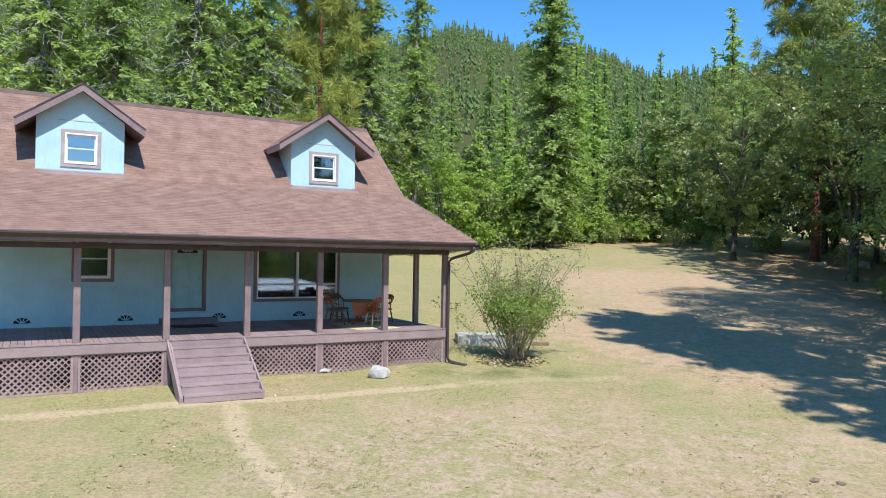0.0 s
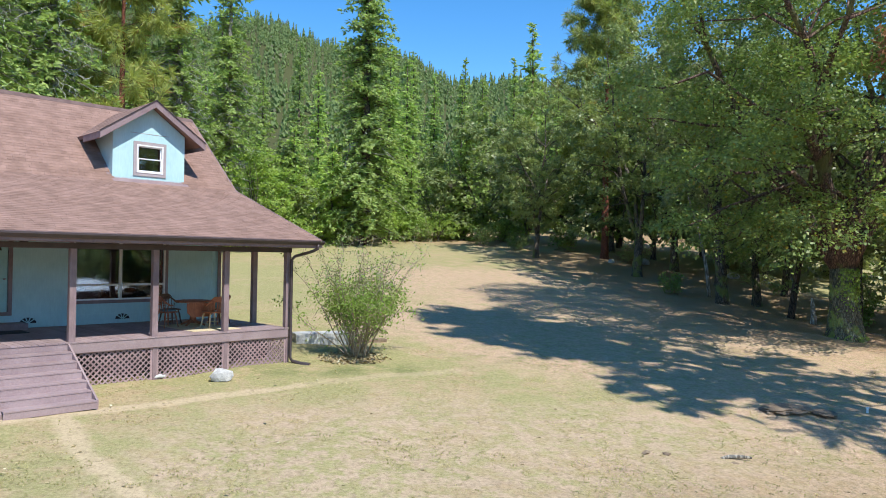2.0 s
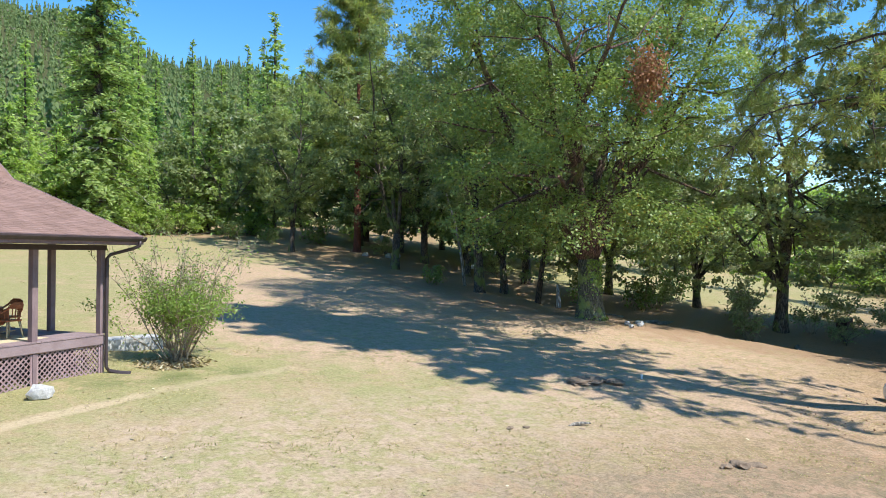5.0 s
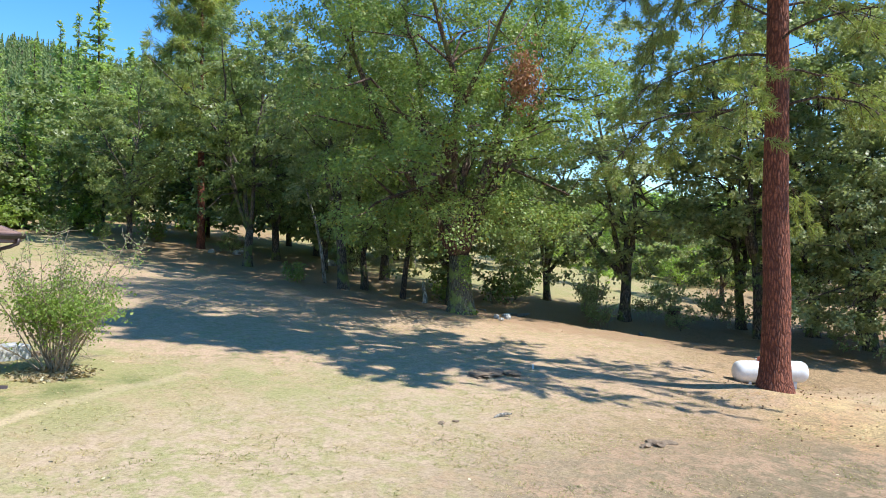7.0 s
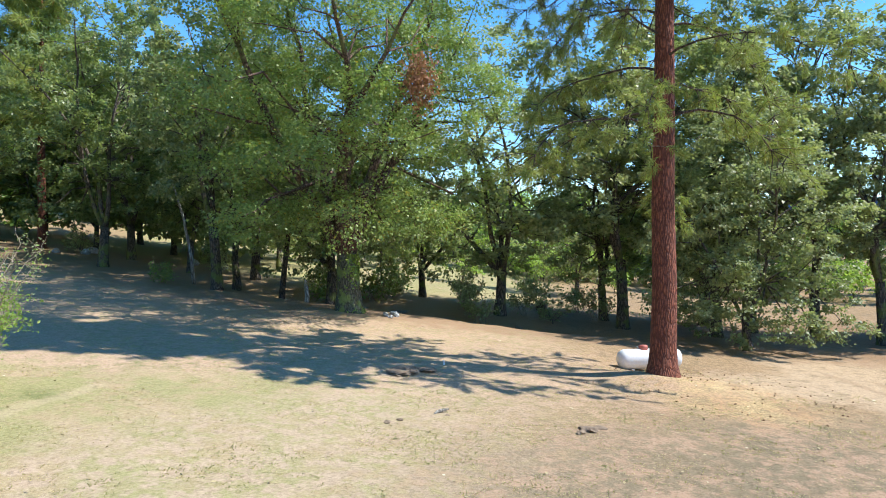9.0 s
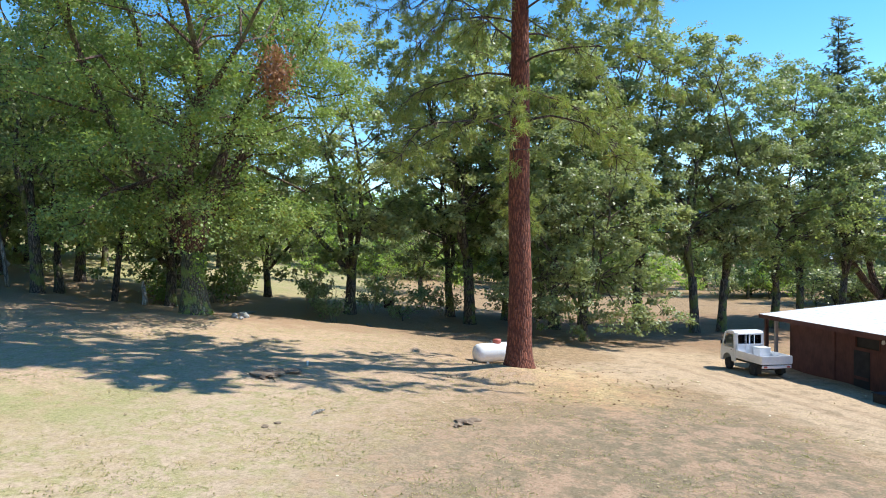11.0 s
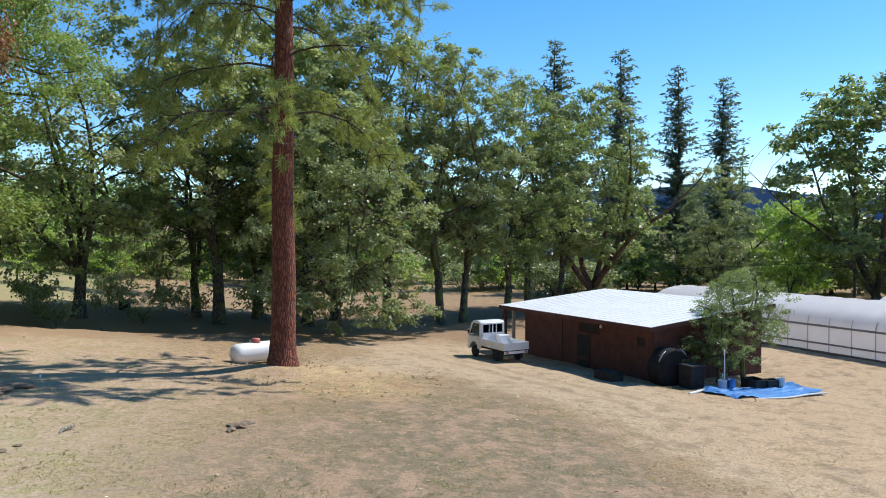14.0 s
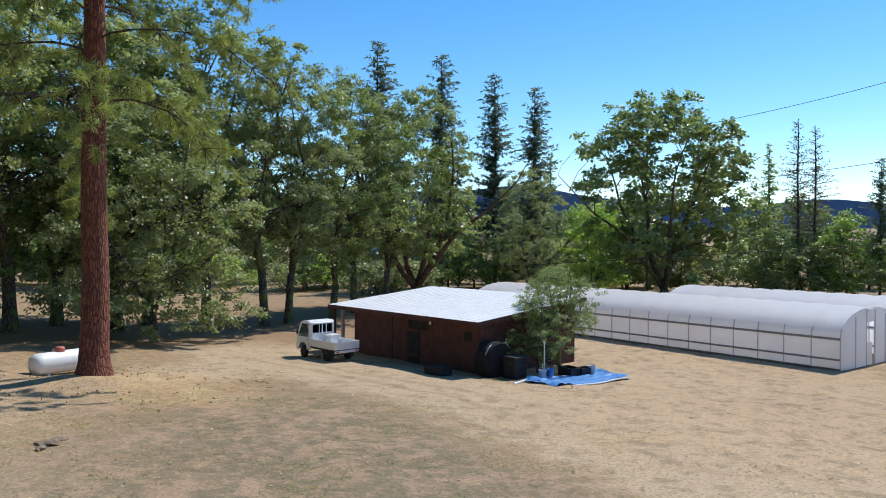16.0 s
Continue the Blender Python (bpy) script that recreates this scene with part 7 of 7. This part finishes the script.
# ---- far things ----
def far_shed():
    x, y = 69.2, -15.6
    s = thing("far_shed", at_ground(x, y, 10), "small far shed with white roof among the trees", "shed")
    part("wall", Shape().box(-1.3, 1.3, -1.2, 1.2, -0.3, 4.5), M["deadwood"], s, "grey board wall")
    part("roof", Shape().prism([(-1.6, 4.45), (1.6, 4.45), (0, 5.1)], "x", -1.9, 1.9), M["roofmetal"], s, "white metal roof")


far_shed()
for x_, y_, h_, r_ in ((66.4, -14.2, 4.3, 20), (66.0, -16.6, 4.0, 140), (65.2, -12.2, 3.6, 250), (64.8, -18.4, 3.8, 300)):
    stand(F_DUSK, x_, y_, h_, r_, 1.15)
bx_ = thing("metal_trough", at_ground(43.0, 22.4, 12), "rusty red metal trough on the litter", "trough")
part("body", Shape().box(-0.85, 0.85, -0.3, 0.3, 0.0, 0.55), M["barnwood"], bx_, "", 0.03)
part("rim", Shape().box(-0.9, 0.9, -0.34, 0.34, 0.552, 0.6), M["barnwood"], bx_, "", 0.015)
rng_ = random.Random(9)
for x_, y_, t_, l_ in ((30.0, 27.5, 20, 3.2), (31.0, 25.5, 50, 2.6), (32.0, 28.0, 5, 4.0), (29.5, 30.0, 80, 2.4), (33.5, 20.5, 30, 3.0)):
    lg_ = tagged(new("fallen_log", Shape().tube([(-l_ / 2, 0, 0.14), (0, 0.1, 0.17), (l_ / 2, -0.05, 0.13)], [0.14, 0.13, 0.09], 9).mesh("fallen_log", M["deadwood"], 0, True)), "grey fallen log in the ditch", "log")
    lg_.matrix_basis = at_ground(x_, y_, t_)
# slender stems along the wood's edge
for x_, y_, lx_, h_, r_, mat_ in ((27.1, 41.0, -1.6, 6.5, 0.11, "palebark"), (26.2, 31.0, 0.1, 1.3, 0.14, "palebark"), (27.0, 33.6, 1.6, 6.0, 0.17, "firbark"), (26.0, 37.9, -0.9, 7.5, 0.2, "oakbark")):
    sn_ = thing("bare_stem", at_ground(x_, y_), "bare " + ("pale" if mat_ == "palebark" else "brown") + " tree stem at the ditch", "tree")
    part("trunk", Shape().tube([(0, 0, -0.3), (lx_ * 0.2, 0, h_ * 0.3), (lx_ * 0.5, 0.1, h_ * 0.65), (lx_, 0.2, h_)], [r_ * 1.2, r_, r_ * 0.8, r_ * 0.4], 9), M[mat_], sn_, smooth=True)
S_DITCH = plant(shrub("shrub", 31, 1.6, 1.3, 9, 900, 0.19, "oakleaf", 0.0, "leafy shrub at the ditch", spread=0.6), 31.5, 33.5)
S_RED = plant(shrub("shrub", 32, 2.6, 1.4, 9, 800, 0.2, "greyleaf", 0.3, "thin shrub turning red-brown", spread=0.5), 33.0, 23.0)
for x_, y_, s_ in ( (33.8, 31.0, 1.2), (24.0, 40.5, 0.7), (34.0, 36.0, 1.1), (23.0, 66.0, 0.9), (20.5, 69.5, 1.0), (15.0, 72.5, 1.0), (12.0, 74.0, 1.1), (28.0, 66.0, 1.2), (40, 33, 1.2)):
    again(S_DITCH, x_, y_, s_ * 1.15, x_ * 77)
for x_, y_, s_ in ((35.5, 25.0, 1.1), (40.0, 17.5, 1.0), (37.0, 21.5, 0.9), (44.5, 20.0, 1.1), (46, 24, 1.2), (39, 27, 1.0), (62, -40, 1.2), (58, -48, 1.2), (49, -52, 1.2)):
    again(S_RED, x_, y_, s_, x_ * 55)


def overhead_line(a, b, sag, r=0.02):
    """A cable between two poles that stand in the ground."""
    pts = [(a[0] + (b[0] - a[0]) * t, a[1] + (b[1] - a[1]) * t, a[2] + (b[2] - a[2]) * t - sag * 4 * t * (1 - t)) for t in np.linspace(0, 1, 25)]
    return Shape().tube(pts, r, 5)


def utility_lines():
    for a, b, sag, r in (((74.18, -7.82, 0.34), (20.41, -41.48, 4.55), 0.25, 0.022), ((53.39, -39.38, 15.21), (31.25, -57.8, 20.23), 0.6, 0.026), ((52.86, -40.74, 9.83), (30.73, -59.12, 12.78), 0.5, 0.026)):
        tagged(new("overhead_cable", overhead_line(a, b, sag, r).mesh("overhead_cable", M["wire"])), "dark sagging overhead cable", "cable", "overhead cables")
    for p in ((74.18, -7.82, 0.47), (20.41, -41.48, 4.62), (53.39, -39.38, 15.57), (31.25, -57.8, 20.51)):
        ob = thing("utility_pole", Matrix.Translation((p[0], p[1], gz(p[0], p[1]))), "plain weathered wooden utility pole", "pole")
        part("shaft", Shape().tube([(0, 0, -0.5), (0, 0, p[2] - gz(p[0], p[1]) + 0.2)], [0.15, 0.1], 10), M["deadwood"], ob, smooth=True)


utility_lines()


# ---- grass, cones and litter ----
def scatter_grass():
    rng = np.random.default_rng(12)
    n = 52000
    x, y = rng.uniform(-9, 24, n), rng.uniform(-6, 26, n)
    patch = np.sin(x * 0.9 + 1.3 * np.sin(y * 0.5)) * np.sin(y * 0.8 + np.sin(x * 0.4)) + rng.normal(0, 0.9, n)
    s, w = (x + 0.27) * 0.8526 + (y - 21.8) * 0.5225, -(x + 0.27) * 0.5225 + (y - 21.8) * 0.8526
    ok = (patch > -0.1) & ~((s < 0.3) & (w > -0.1)) & ~((s > -8.2) & (s < -5.8) & (w > -2.2))
    drive = np.abs((x - 26) * 0.5 - (y - 2.5) * 0.866) < 2.4
    ok &= ~drive
    x, y = x[ok], y[ok]
    feet = np.stack([x, y, ground_z(x, y) - 0.01], 1)
    k = 3
    f = np.repeat(feet, k, 0) + rng.normal(0, 0.035, (len(feet) * k, 3)) * np.array((1, 1, 0))
    d = rng.normal(0, 0.7, f.shape) * np.array((1, 1, 0)) + np.array((0, 0, 0.4))
    ln = rng.uniform(0.02, 0.05, len(f))
    tagged(new("grass", quads("grass", blades(rng, f, d, ln, 0.022, 0.0, np.array((0, 0, 1.0)) + rng.normal(0, 0.35, f.shape)), M["grass"])), "short dry grass tufts on the lawn", "grass", kind="stuff")


def scatter_tufts():
    """Small tufts of duller, greener grass on the thin part of the lawn."""
    rng = np.random.default_rng(22)
    n = 8000
    x, y = rng.uniform(-6, 15, n), rng.uniform(-1.5, 15, n)
    keep = (np.sin(x * 0.7 + np.sin(y * 0.6)) * np.sin(y * 0.9 + 1.0) + rng.normal(0, 0.7, n) > 0.0) & (y > 0.1 * x - 0.8)
    x, y = x[keep], y[keep]
    feet = np.stack([x, y, ground_z(x, y)], 1)
    k = 6
    f = np.repeat(feet, k, 0) + rng.normal(0, 0.05, (len(feet) * k, 3)) * np.array((1, 1, 0))
    d = rng.normal(0, 0.6, f.shape) * np.array((1, 1, 0)) + np.array((0, 0, 0.6))
    ln = np.repeat(rng.uniform(0.02, 0.045, len(feet)), k) * rng.uniform(0.6, 1.2, len(f))
    tagged(new("grass_tufts", quads("grass_tufts", blades(rng, f, d, ln, 0.022, 0.0, np.array((0, 0, 1.0)) + rng.normal(0, 0.4, f.shape)), M["tuftgrass"])), "small dull green grass tufts on the thin lawn", "grass", kind="stuff")


def scatter_litter():
    rng = np.random.default_rng(14)
    n = 170
    a, r = rng.uniform(0, 6.28, n), 0.6 + 4.2 * rng.uniform(size=n) ** 0.7
    x, y = 18.6 + r * np.cos(a) * 1.2 + rng.normal(0, 0.4, n), 7.6 + r * np.sin(a)
    s = Shape()
    for i in range(n):
        m = Matrix.Translation((x[i], y[i], gz(x[i], y[i]) + 0.02)) @ Euler((rng.uniform(0, 3), rng.uniform(0, 3), rng.uniform(0, 6))).to_matrix().to_4x4()
        q = rng.uniform(0.35, 0.7)
        s.lathe([(0.01, -0.05 * q), (0.035 * q, -0.03 * q), (0.04 * q, 0.0), (0.02 * q, 0.045 * q)], 6, m)
    tagged(new("pine_cones", s.mesh("pine_cones", M["conebrown"])), "brown fallen pine cones round the trunk", "cones", kind="stuff")
    n = 4600
    x, y = rng.uniform(-8, 34, n), rng.uniform(-10, 44, n)
    s_, w_ = (x + 0.27) * 0.8526 + (y - 21.8) * 0.5225, -(x + 0.27) * 0.5225 + (y - 21.8) * 0.8526
    ok = ~((s_ < 0.3) & (w_ > -0.1))
    x, y = x[ok], y[ok]
    f = np.stack([x, y, ground_z(x, y) + 0.015], 1)
    d = rng.normal(size=f.shape) * np.array((1, 1, 0.1))
    tagged(new("fallen_leaves", quads("fallen_leaves", blades(rng, f, d, rng.uniform(0.05, 0.11, len(f)), rng.uniform(0.04, 0.08, len(f)), 0.0, np.array((0, 0, 1.0)) + rng.normal(0, 0.25, f.shape)), M["litter"])), "scattered dry brown and straw leaves", "leaves", kind="stuff")


M["conebrown"] = surface("pine_cone_brown", (0.15, 0.085, 0.045), (0.27, 0.16, 0.085), 9.0, 0.9, 0, 60, 0.3, 0.003, (1, 1, 1), 0.3, True)
M["tuftgrass"] = leaves("dull_green_grass", (0.27, 0.26, 0.12), (0.43, 0.39, 0.20), 0.45, 0.8)
scatter_grass()
scatter_tufts()
scatter_litter()
